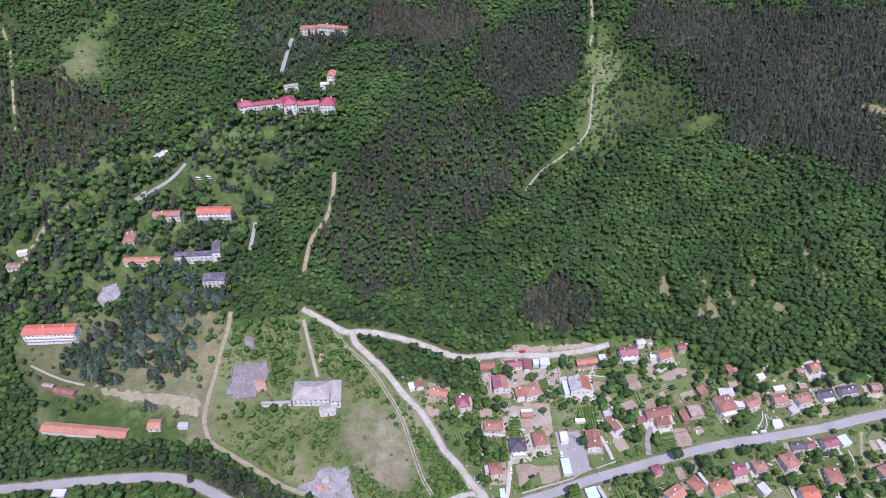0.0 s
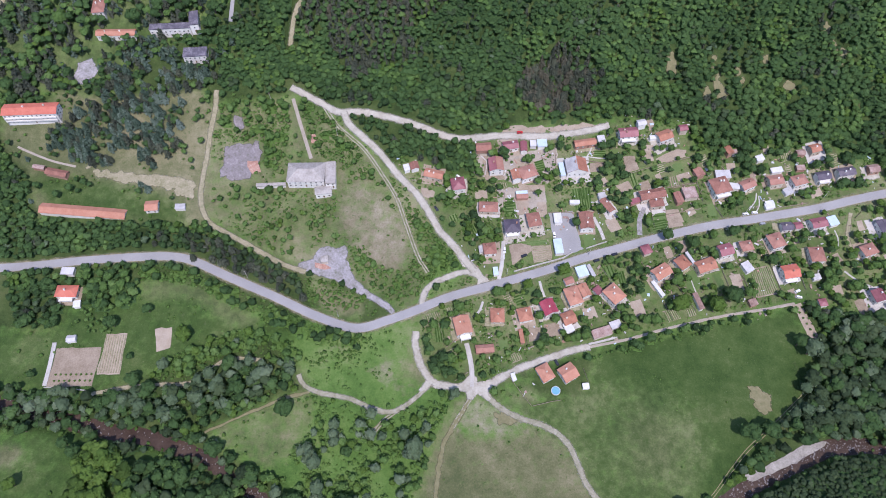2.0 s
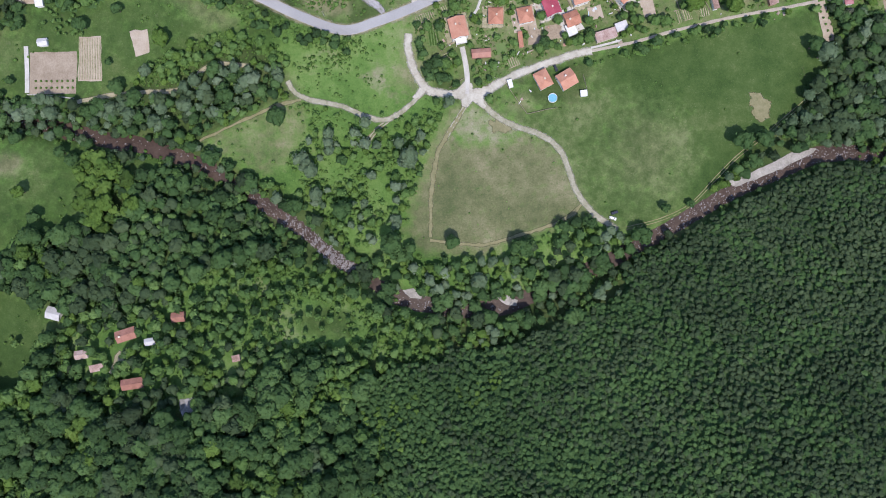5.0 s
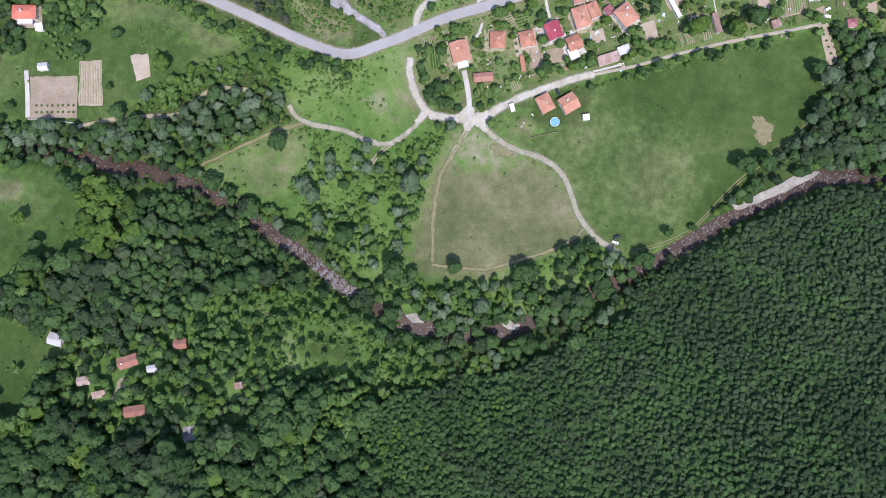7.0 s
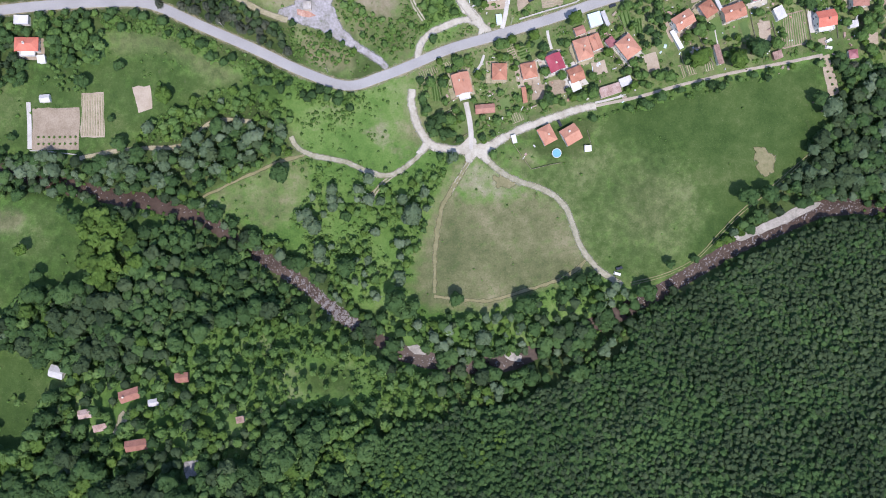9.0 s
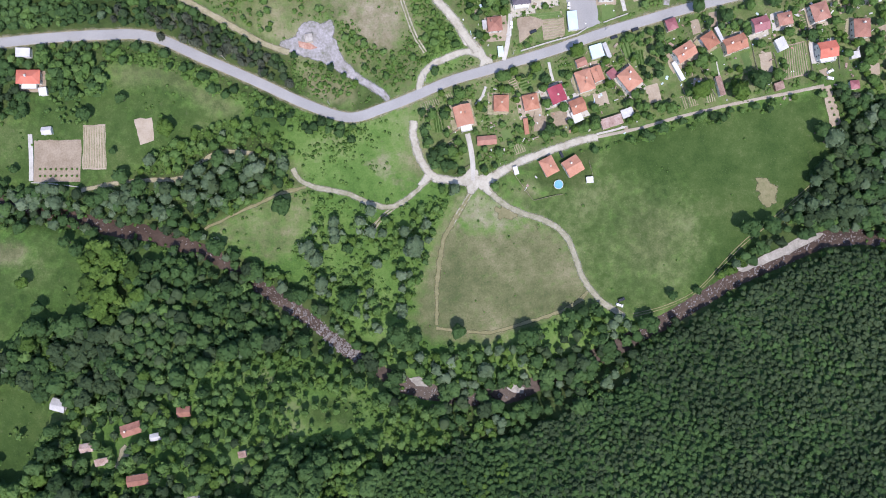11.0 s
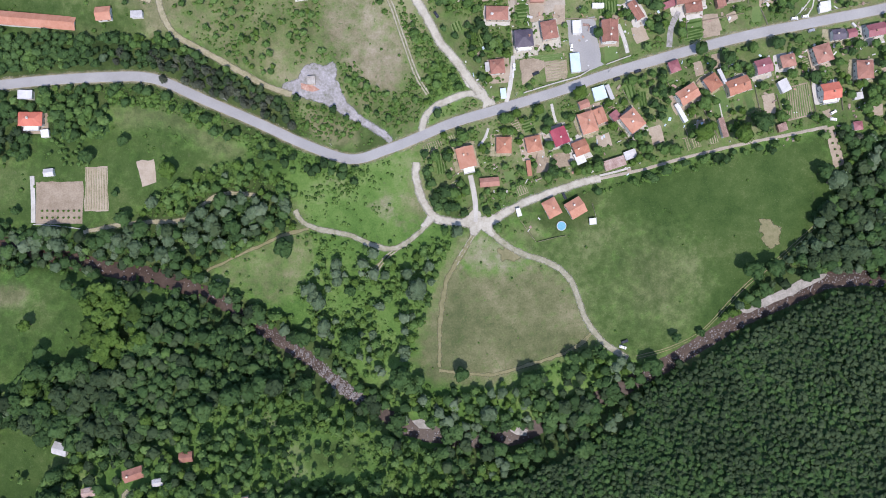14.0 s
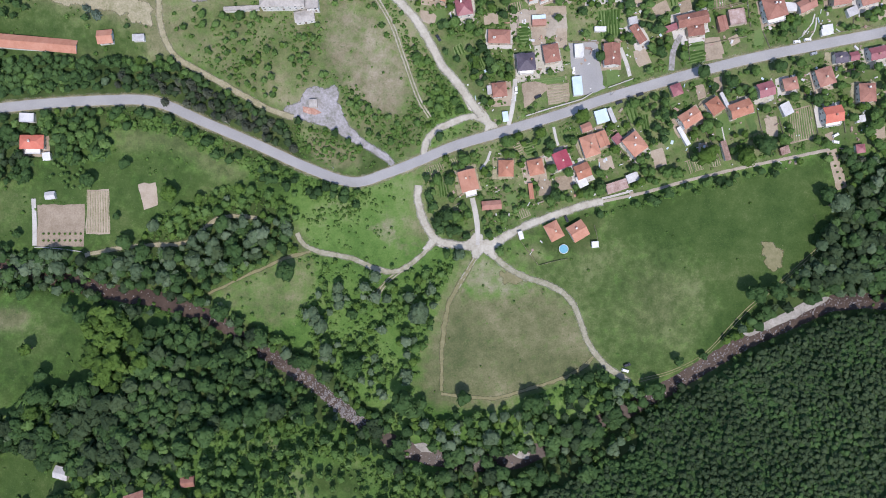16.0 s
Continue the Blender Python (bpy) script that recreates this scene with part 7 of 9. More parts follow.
house(-222.5, -155.7, 9, 7.5, 5.1, 2.8, "gable", "rust_sheet", "white_wall", "rusty sheet-roofed low shed with white plaster walls", "shed", windows=False, chimney=False)
house(-211.8, -162.7, 12, 8.2, 4.1, 2.6, "lean", "rust_sheet", "white_wall", "rusty sheet-roofed low shed with white plaster walls", "shed", windows=False, chimney=False)

# ---------- small garden beds round the village houses ----------


def garden_beds(count):
    """Dug and planted beds in the free ground between the houses, lined up with the gardens."""
    rng = np.random.default_rng(21)
    zone, wild = COVER[0][0], [(-61.1, 139.2), (-49.4, 139.2), (-32.1, 121.4), (-1.9, 77.3), (-23.3, 71.5), (-32.2, 78.7), (-43.8, 111.6)]
    xs, ys = [p[0] for p in zone], [p[1] for p in zone]
    made = 0
    for _ in range(4000):
        x, y = rng.uniform(min(xs), max(xs)), rng.uniform(min(ys), max(ys))
        w, d = rng.uniform(4, 8), rng.uniform(5, 11)
        turn = 0.28 + 0.1 * rng.normal() + (math.pi / 2 if rng.random() < 0.4 else 0)
        c, s = math.cos(turn), math.sin(turn)
        poly = [(x + c * i * w / 2 - s * j * d / 2, y + s * i * w / 2 + c * j * d / 2) for i, j in ((-1, -1), (1, -1), (1, 1), (-1, 1))]
        px = np.array([x] + [p[0] for p in poly] + [(p[0] + x) / 2 for p in poly])
        py = np.array([y] + [p[1] for p in poly] + [(p[1] + y) / 2 for p in poly])
        if not inside(zone, px, py).all() or is_taken(px, py).any() or inside(wild, px, py).any():
            continue
        poly = [(round(a, 1), round(b, 1)) for a, b in poly]
        kind = rng.random()
        if kind < 0.45:
            plot(poly, "soil", "dug brown garden bed between houses")
        elif kind < 0.66:
            plot(poly, "soil", "garden bed with green vegetable rows", "crop", 0, 1.3)
        elif kind < 0.84:
            plot(poly, "crop", "green kitchen garden bed in rows", "shrub", 1, 1.5)
        else:
            patch("lawn", poly, "lawn", "mown green garden lawn", 0.09, "lawn")
        made += 1
        if made == count:
            break


garden_beds(75)


# ---------- vehicles, walls, poles ----------
car(85.5, -71.5, 18, "car_dark", "dark car parked on the meadow path")
car(84.4, -74.8, -18, "car_white", "white car parked on the meadow beside another")
car(32.9, 85.2, 26, "car_dark", "dark car parked in a garden yard")
car(183.7, 117.1, 8, "car_white", "white car parked at the roadside")
car(190.2, 118.5, 8, "car_white", "white car parked at the roadside")
car(194.4, 110.7, 14, "car_silver", "pale car parked at the roadside")
car(20.0, 88.9, -90, "car_white", "white car parked on a concrete drive")
car(80.2, 81.9, 20, "car_dark", "dark car at the roadside")
car(92.4, 86.5, 20, "car_dark", "dark car at the roadside")
car(210.5, 64.2, 27, "car_white", "white car parked by a garden")
car(210.7, 60.2, -8, "car_white", "white car parked by a garden")
car(32.3, 173.2, 8, "car_red", "red car parked on the upper dirt road")
car(-25.3, 118.1, -58, "car_dark", "dark car parked beside the dirt road")
car(50.4, 14.4, -64, "car_dark", "dark car parked between two houses")
car(-10.1, 141.1, -40, "car_white", "white car parked beside the dirt road")
car(53.4, 99.9, -88, "car_white", "white car on the concrete forecourt")
car(-226.3, 314.1, -13, "car_white", "white van parked on park grass", True)
car(-217.8, 314.6, -14, "car_white", "white van parked on park grass", True)
swimming_pool(48.7, -3.4, 2.7)
wall_line("garden_wall", [(25.8, 74.1), (40.6, 78.7), (52.2, 81.9), (58.7, 83.8), (64.5, 87.3)], 0.5, 1.3, "concrete", "low concrete garden wall along the road", "wall")
wall_line("garden_wall", [(73.7, 90.2), (81.6, 93.1), (88.1, 95.4)], 0.4, 1.1, "concrete", "low concrete garden wall along the road", "wall")
wall_line("concrete_strip", [(71.2, 26.3), (79.6, 28.3), (88, 30.6)], 1.2, 0.8, "concrete", "long pale concrete strip beside the lane", "wall")
wall_line("concrete_strip", [(-266.7, 26.7), (-266.2, 12.3), (-266.1, -1.2)], 2.6, 0.5, "concrete", "long pale concrete strip at the plot edge", "wall")
wall_line("garden_wall", [(-266, -2.2), (-252.6, -3), (-236.8, -5)], 0.5, 0.9, "concrete", "low pale wall below the orchard plot", "wall")
street_pole(-142.5, 195.4)
street_pole(-94.7, 170.9)
street_pole(75.4, 86.0)
street_pole(128.0, 104.3)
street_pole(184.4, 118.6)
street_pole(239.8, 130.7)
street_pole(21.2, 72.2)
street_pole(-30.0, 56.9)
street_pole(-86.9, 43.6)
street_pole(-147.8, 69.3)
fence([(-23, 38.9), (-17.9, 24.2)])
fence([(-17.9, 24), (-10.4, 29.7)])
fence([(-4, 8.2), (-12.7, 2.4)])
fence([(34.3, 38.9), (32.1, 25.3)])
fence([(76.1, 71.5), (79.1, 63.7)])
fence([(83.9, 75.9), (89.3, 65.9)])
fence([(107.3, 84.8), (111.5, 77.4)])
fence([(161.2, 79.4), (164, 68.1), (166.7, 61.2)])
fence([(174.7, 74), (180.6, 57)])
fence([(195.1, 82.5), (201.4, 57.4)])
fence([(131.1, 65.6), (141, 48.4)])
fence([(121, 54.2), (126, 42.6)])
fence([(193.1, 96), (197.6, 82.6)])
fence([(213.7, 83), (216.3, 65.7)])
fence([(66.7, 10.5), (69, 2.4)])
fence([(55.8, 55.9), (59.4, 49.1)])
fence([(81.6, 54.8), (89.2, 44.6)])
fence([(20.4, 60.4), (22.7, 53.6)])
fence([(151.4, 143.9), (155, 124.5)])
fence([(131.9, 134), (151.9, 138.3)])
fence([(129.5, 114.9), (152.8, 118.9)])
fence([(162.5, 122.1), (167.5, 112.9)])
fence([(203.3, 121.7), (228, 126.8)])
fence([(268.7, 125.4), (258.9, 116)])
fence([(56.4, 166.1), (56.8, 146.1)])
fence([(102.3, 142.8), (125.8, 149.8), (152.5, 157.2)])
fence([(136, 133.7), (151.7, 137.4)])
fence([(49.7, 115.8), (66.9, 116.2)])
fence([(21.3, 130.3), (19.5, 116.2)])
fence([(-1.1, 157.4), (9.7, 157.9)])
fence([(77.4, 153.2), (90.9, 151.4)])
fence([(118.8, 122.3), (120.6, 105.4)])
fence([(179.4, 136.9), (181.1, 130.2)])
fence([(216.8, 137.3), (217.1, 125)])
fence([(20.5, 5.6), (28, -5.1), (33.6, -12.9)])
fence([(34.4, -12.9), (46.6, -9.9), (51.1, -9.2)])

# ---------- odds and ends in the yards ----------


def yard_clutter():
    """Planks, crates, sheets and heaps of firewood lying about in the village yards."""
    rng = np.random.default_rng(31)
    zone = COVER[0][0]
    heaps = {}
    homes = [o for o in scene.objects if o.name.split(".")[0] in ("house", "shed") and o.type == "EMPTY"]
    homes = [o for o in homes if inside(zone, np.array(o.matrix_basis.translation.x), np.array(o.matrix_basis.translation.y))]
    for o in homes:
        cx, cy, _ = o.matrix_basis.translation
        for _ in range(9):
            a, q = rng.random() * 6.283, 5 + 8 * rng.random()
            x, y = cx + q * math.cos(a), cy + q * math.sin(a)
            if near_built(np.array([x]), np.array([y]), 1.2)[0]:
                continue
            w, d, h = 0.2 + 0.8 * rng.random() ** 3, 0.3 + 1.5 * rng.random() ** 3, 0.2 + 1.0 * rng.random() ** 2
            turn = rng.random() * 3.14
            c, s = math.cos(turn), math.sin(turn)
            z = float(ground(x, y))
            ring = lambda zz, k: [(x + c * i * w * k - s * j * d * k, y + s * i * w * k + c * j * d * k, zz) for i, j in ((-1, -1), (1, -1), (1, 1), (-1, 1))]
            mat = ["white_sheet", "grey_sheet", "wood", "rust_sheet", "blue_sheet", "concrete", "brick_wall"][int(rng.choice(7, p=[0.14, 0.2, 0.26, 0.16, 0.06, 0.12, 0.06]))]
            heaps.setdefault(mat, []).append(stack(ring(z - 0.1, 1.0), ring(z + h * 0.8, 0.97), ring(z + h, 0.85)))
    for mat, solids in heaps.items():
        verts, faces = [], []
        for v, f in solids:
            n = len(verts)
            verts.extend(v)
            faces.extend(tuple(i + n for i in g) for g in f)
        tagged(new("yard_clutter", mesh_of("yard_clutter", verts, faces, MAT[mat])), "crates, planks and sheets lying about the yards", "clutter", kind="stuff")


yard_clutter()


# ---------- trees that stand alone ----------
plant_single("garden", "leafy tree before the white sanatorium", -177.5, 365.5, 4.2, tall=1.0)
plant_single("broadleaf", "round dark tree before the white sanatorium", -140.5, 374.0, 3.8, tall=1.0)
plant_single("lime", "bright leafy tree beside the white sanatorium", -114.5, 378.5, 4.4, tall=1.0)
plant_single("pine", "tall dark conifer before the white sanatorium", -158.0, 370.5, 2.0, tall=1.7)
plant_single("pine", "tall dark conifer before the white sanatorium", -150.5, 372.5, 1.8, tall=1.7)
plant_single("pine", "tall dark conifer before the hillside block", -150.5, 463.0, 2.2, tall=1.9)
plant_single("pine", "tall dark conifer before the hillside block", -143.5, 462.0, 2.2, tall=1.9)
plant_single("pine", "tall dark conifer before the hillside block", -124.5, 459.5, 2.2, tall=1.9)
plant_single("pine", "tall dark conifer behind the sanatorium", -147.0, 397.5, 3.4, tall=1.3)
plant_single("broadleaf", "large dark tree behind the sanatorium", -185.0, 390.0, 5.0, tall=1.0)
plant_single("lime", "bright green round tree in a meadow", -263.4, -61.6, 4.2, tall=1.0)
plant_single("lime", "bright round tree in a field", -181.6, 28.5, 5.4, tall=1.0)
plant_single("broadleaf", "dark green tree in a meadow", -254.0, -76.7, 4.0, tall=1.0)
plant_single("broadleaf", "dull green tree in gardens", -229.3, 36.6, 4.4, tall=1.0)
plant_single("broadleaf", "garden tree at a field edge", -208.1, 45.9, 3.4, tall=1.0)
plant_single("broadleaf", "dark dense tree beside a path", -114.1, -15.9, 5.0, tall=1.0)
plant_single("broadleaf", "large dark tree at the river", -75.2, -71.8, 6.0, tall=1.0)
plant_single("broadleaf", "very large dark tree beside the river", -45.7, -91.2, 8.0, tall=1.0)
plant_single("willow", "silvery willow standing in scrub", -36.3, -42.7, 5.5, tall=1.0)
plant_single("broadleaf", "dark tree at the river bank", 158.9, -29.6, 6.0, tall=1.0)
plant_single("broadleaf", "dark tree at the river bank", 171.0, -28.0, 5.5, tall=1.0)
plant_single("willow", "silvery willow beside the field", 208.9, 23.1, 6.5, tall=1.0)
plant_single("broadleaf", "dark tree beside a willow", 203.1, 28.3, 5.0, tall=1.0)
plant_single("broadleaf", "tall dark tree above the river", 100.1, -85.0, 6.0, tall=1.0)
plant_single("broadleaf", "tree at the meadow edge", -10.8, -89.8, 4.5, tall=1.0)
plant_single("broadleaf", "round tree at the meadow edge", 29.6, -92.7, 6.0, tall=1.0)
plant_single("willow", "silvery willow beside the river", 5.3, -112.2, 5.0, tall=1.0)
plant_single("lime", "bright round walnut tree above the lane", 129.1, 50.0, 6.0, tall=1.0)
plant_single("lime", "large bright tree beside the lane", 151.8, 48.4, 6.0, tall=1.0)
plant_single("broadleaf", "large garden tree beside the lane", 163.2, 55.6, 6.0, tall=1.0)
plant_single("lime", "round green tree at the roadside", 57.5, 72.8, 4.6, tall=1.0)
plant_single("lime", "round green tree at the roadside", 34.0, 63.5, 3.6, tall=1.0)
plant_single("broadleaf", "bush-like tree at the field edge", 114.2, -69.0, 3, tall=1.0)
plant_single("broadleaf", "small tree at the field edge", 129.8, -66.0, 2.6, tall=1.0)
plant_single("lime", "bright green spreading tree by woods", -211.0, -68.3, 6.0, tall=1.0)
plant_single("lime", "bright green spreading tree by woods", -195.2, -68.4, 5.0, tall=1.0)
plant_single("lime", "bright green spreading tree by woods", -216.3, -74.9, 5.0, tall=1.0)
plant_single("broadleaf", "dull tree on grass", -240.9, -37.9, 4, tall=1.0)
plant_single("broadleaf", "dull tree on grass", -268.1, -29.7, 4, tall=1.0)
plant_single("broadleaf", "dull tree on grass", -234.1, -42.8, 4, tall=1.0)
plant_single("willow", "silvery willow beside the river", -90.9, -62.3, 4.5, tall=1.0)
plant_single("broadleaf", "green tree at the river bend", -102.3, -68.8, 4.6, tall=1.0)
plant_single("broadleaf", "tree leaning over the river", -152.1, -41.2, 5, tall=1.0)
plant_single("willow", "silvery poplar standing in scrub", -96.0, -44.4, 4.2, tall=1.0)
plant_single("willow", "silvery poplar standing in scrub", -83.1, -36.3, 3.6, tall=1.0)
plant_single("willow", "silvery willow on the bank", -192.0, 9.8, 4, tall=1.0)
plant_single("willow", "silvery willow on the bank", -181.9, -12.6, 4, tall=1.0)
plant_single("willow", "silvery willow on the bank", -167.0, -10.0, 4.4, tall=1.0)
plant_single("willow", "silvery willow on the bank", -211.8, -11.6, 4, tall=1.0)
plant_single("pine", "small dark conifer at the road bend", -184.7, 81.7, 2.2, tall=1.0)
plant_single("broadleaf", "clipped dark tree in a garden", 67.5, 106.4, 3.6, tall=1.0)
plant_single("broadleaf", "leafy garden tree beside the road", 126.5, 97.1, 4.5, tall=1.0)
plant_single("broadleaf", "leafy garden tree beside the road", 143.0, 91.8, 4.5, tall=1.0)
plant_single("broadleaf", "leafy garden tree beside the road", 171.3, 101.0, 4, tall=1.0)
plant_single("pine", "tall dark conifer near the sanatorium", -189.6, 357.1, 2.6, tall=1.15)
plant_single("pine", "tall dark conifer near the sanatorium", -165.0, 366.7, 2.4, tall=1.15)
plant_single("pine", "tall dark conifer near the sanatorium", -156.6, 373.6, 2.2, tall=1.15)
plant_single("pine", "tall dark conifer near the sanatorium", -182.1, 365.9, 2.6, tall=1.15)
plant_single("pine", "tall dark conifer near the sanatorium", -132.4, 377.3, 2.4, tall=1.15)
plant_single("pine", "tall dark conifer near the sanatorium", -203.0, 360.9, 2.8, tall=1.15)
plant_single("pine", "tall dark conifer near the sanatorium", -147.8, 463.9, 2.4, tall=1.15)
plant_single("pine", "tall dark conifer near the sanatorium", -140.6, 462.9, 2.4, tall=1.15)
plant_single("pine", "tall dark conifer near the sanatorium", -129.4, 457.9, 2.6, tall=1.15)
plant_single("pine", "tall dark conifer near the sanatorium", -170.4, 451.2, 2.6, tall=1.15)
plant_single("pine", "tall dark conifer near the sanatorium", -180.6, 427.8, 2.8, tall=1.15)
plant_single("pine", "tall dark conifer near the sanatorium", -148.7, 440.0, 2.6, tall=1.15)
plant_single("pine", "tall dark conifer in the park", -227.6, 328.7, 3, tall=1.15)
plant_single("pine", "tall dark conifer in the park", -231.3, 309.4, 2.8, tall=1.15)
plant_single("pine", "tall dark conifer in the park", -259.6, 289.8, 3, tall=1.15)
plant_single("pine", "tall dark conifer in the park", -219.3, 257.2, 3.4, tall=1.15)
plant_single("pine", "tall dark conifer in the park", -210.2, 252.4, 3.2, tall=1.15)
plant_single("pine", "tall dark conifer in the park", -284.2, 292.9, 3.2, tall=1.15)
plant_single("pine", "tall dark conifer in the park", -295.8, 283.7, 3.2, tall=1.15)
plant_single("pine", "tall dark conifer in the park", -302.5, 276.4, 3.2, tall=1.15)
plant_single("pine", "tall dark conifer in the park", -314.4, 256.9, 3.4, tall=1.15)
plant_single("pine", "tall dark conifer in the park", -321.5, 246.4, 3.4, tall=1.15)
plant_single("pine", "tall dark conifer in the park", -330.2, 237.2, 3.6, tall=1.15)
plant_single("pine", "tall dark conifer in the park", -239.9, 291.6, 2.8, tall=1.15)
plant_single("pine", "tall dark conifer in the park", -283.7, 234.3, 3, tall=1.15)
plant_single("pine", "tall dark conifer in the park", -222.2, 238.0, 3, tall=1.15)
plant_single("broadleaf", "large round broadleaf tree in the park", -270.8, 269.4, 5.4, tall=1.0)
plant_single("garden", "large round broadleaf tree in the park", -253.0, 263.3, 4.6, tall=1.0)
plant_single("broadleaf", "large round broadleaf tree in the park", -241.2, 248.3, 5.4, tall=1.0)
plant_single("garden", "large round broadleaf tree in the park", -293.7, 246.6, 5.4, tall=1.0)
plant_single("lime", "large round broadleaf tree in the park", -312.3, 289.8, 4.6, tall=1.0)
plant_single("lime", "large round broadleaf tree in the park", -351.8, 256.5, 5, tall=1.0)
plant_single("lime", "large round broadleaf tree in the park", -278.4, 326.9, 4.4, tall=1.0)
plant_single("broadleaf", "large round broadleaf tree in the park", -187.0, 245.3, 4.6, tall=1.0)
plant_single("broadleaf", "large round broadleaf tree in the park", -185.7, 257.7, 4.4, tall=1.0)
plant_single("willow", "large silvery willow in bright scrub", -36.8, -39.8, 6.0, tall=1.0)
plant_single("willow", "silvery willow beside the river clearing", -94.0, -48.6, 4.8, tall=1.0)
plant_single("willow", "silvery willow among green bushes", -84.2, -26.3, 3.8, tall=1.0)
plant_single("broadleaf", "dark dense tree in a clearing", -114.0, -17.8, 5.2, tall=1.0)
plant_single("broadleaf", "dark tree beside the brown river", -154.4, -39.7, 4.6, tall=1.0)
plant_single("willow", "silvery willow on the wooded bank", -156.8, -0.2, 3.8, tall=1.0)
plant_single("broadleaf", "dark round tree on the bank", -143.7, -4.5, 4.8, tall=1.0)
plant_single("broadleaf", "narrow dark tree in scrub", -75.4, -41.7, 3.4, tall=1.0)
plant_single("willow", "silvery willow on the wooded bank", -169.9, -9.6, 4.0, tall=1.0)
plant_single("willow", "silvery willow beside the path", -114.1, 10.0, 3.4, tall=1.0)
plant_single("shrub", "small round fruit bush in tan soil", -260.8, 5.8, 0.9, "orchard bushes")
plant_single("shrub", "small round fruit bush in tan soil", -257.5, 5.8, 0.9, "orchard bushes")
plant_single("shrub", "small round fruit bush in tan soil", -254.1, 5.7, 0.9, "orchard bushes")
plant_single("shrub", "small round fruit bush in tan soil", -250.8, 5.7, 0.9, "orchard bushes")
plant_single("shrub", "small round fruit bush in tan soil", -247.5, 5.7, 0.9, "orchard bushes")
plant_single("shrub", "small round fruit bush in tan soil", -244.2, 5.7, 0.9, "orchard bushes")
plant_single("shrub", "small round fruit bush in tan soil", -240.9, 5.7, 0.9, "orchard bushes")
plant_single("shrub", "small round fruit bush in tan soil", -237.5, 5.7, 0.9, "orchard bushes")
plant_single("shrub", "small round fruit bush in tan soil", -260.7, 1.7, 0.9, "orchard bushes")
plant_single("shrub", "small round fruit bush in tan soil", -257.4, 1.7, 0.9, "orchard bushes")
plant_single("shrub", "small round fruit bush in tan soil", -254.1, 1.7, 0.9, "orchard bushes")
plant_single("shrub", "small round fruit bush in tan soil", -250.7, 1.7, 0.9, "orchard bushes")
plant_single("shrub", "small round fruit bush in tan soil", -247.4, 1.7, 0.9, "orchard bushes")
plant_single("shrub", "small round fruit bush in tan soil", -244.1, 1.7, 0.9, "orchard bushes")
plant_single("shrub", "small round fruit bush in tan soil", -240.8, 1.6, 0.9, "orchard bushes")
plant_single("shrub", "small round fruit bush in tan soil", -237.5, 1.6, 0.9, "orchard bushes")
plant_single("shrub", "small dark bush in a tan plot", 207.7, 53.4, 0.95, "plot bushes")
plant_single("shrub", "small dark bush in a tan plot", 211.6, 53.5, 0.95, "plot bushes")
plant_single("shrub", "small dark bush in a tan plot", 209.4, 49.8, 0.95, "plot bushes")
plant_single("shrub", "small dark bush in a tan plot", 213.2, 49.8, 0.95, "plot bushes")
plant_single("shrub", "small dark bush in a tan plot", 211.0, 46.2, 0.95, "plot bushes")
plant_single("shrub", "small dark bush in a tan plot", 214.8, 46.2, 0.95, "plot bushes")
plant_single("shrub", "small dark bush in a tan plot", 212.7, 42.6, 0.95, "plot bushes")
plant_single("shrub", "small dark bush in a tan plot", 216.5, 42.6, 0.95, "plot bushes")
plant_single("shrub", "small dark bush in a tan plot", 214.3, 38.9, 0.95, "plot bushes")
plant_single("shrub", "small dark bush in a tan plot", 218.2, 39.0, 0.95, "plot bushes")
plant_single("shrub", "small dark bush in a tan plot", 216.0, 35.3, 0.95, "plot bushes")
plant_single("shrub", "small dark bush in a tan plot", 219.8, 35.3, 0.95, "plot bushes")

# ---------- woods, scrub and gardens: kind, chance, crown radius from and to, tallness ----------
ZONES = []
ZONES.append(("park_conifers_upper", [(-262, 198), (-190, 203), (-184, 222), (-206, 217), (-212, 236), (-246, 232), (-256, 214)], [('spruce', 0.3, 2.2, 3.6, 1.1), ('pine', 0.16, 2.2, 3.4, 0.9), ('broadleaf', 0.16, 2.0, 3.6, 0.9), ('garden', 0.12, 2.0, 3.4, 0.9)], False))
ZONES.append(("east_bank", [(214, 30), (262, 58), (280, 40), (274, -32), (228, -27), (202, -25), (184, -26), (178, -22), (194, -8), (208, 10)], [('dark_leaf', 0.42, 2.2, 4.2, 1), ('broadleaf', 0.26, 2.2, 4.2, 1), ('willow', 0.18, 2.2, 3.8, 1), ('shrub', 0.08, 1.2, 2.2, 1)], False))
ZONES.append(("house_grove", [(-262, 74), (-219, 73), (-218, 50), (-232, 46), (-250, 48), (-256, 58)], [('broadleaf', 0.42, 1.9, 3.6, 1), ('garden', 0.36, 1.8, 3.4, 1), ('shrub', 0.14, 1.2, 2.2, 1)], False))
ZONES.append(("field_hedge", [(62, 19.5), (79, 24), (97, 27.5), (121, 34), (146, 40), (172, 46), (173, 40), (146, 33.5), (121, 27.5), (97, 21), (79, 17.5), (64, 14)], [('broadleaf', 0.36, 1.7, 3.2, 1), ('shrub', 0.34, 1.2, 2.2, 1), ('garden', 0.22, 1.6, 2.8, 1)], False))
ZONES.append(("bright_grove", [(-287, 467), (-261, 474), (-238, 453), (-258, 432), (-284, 446)], [('garden', 0.5, 1.8, 3, 1), ('lime', 0.35, 1.8, 3, 1)], False))
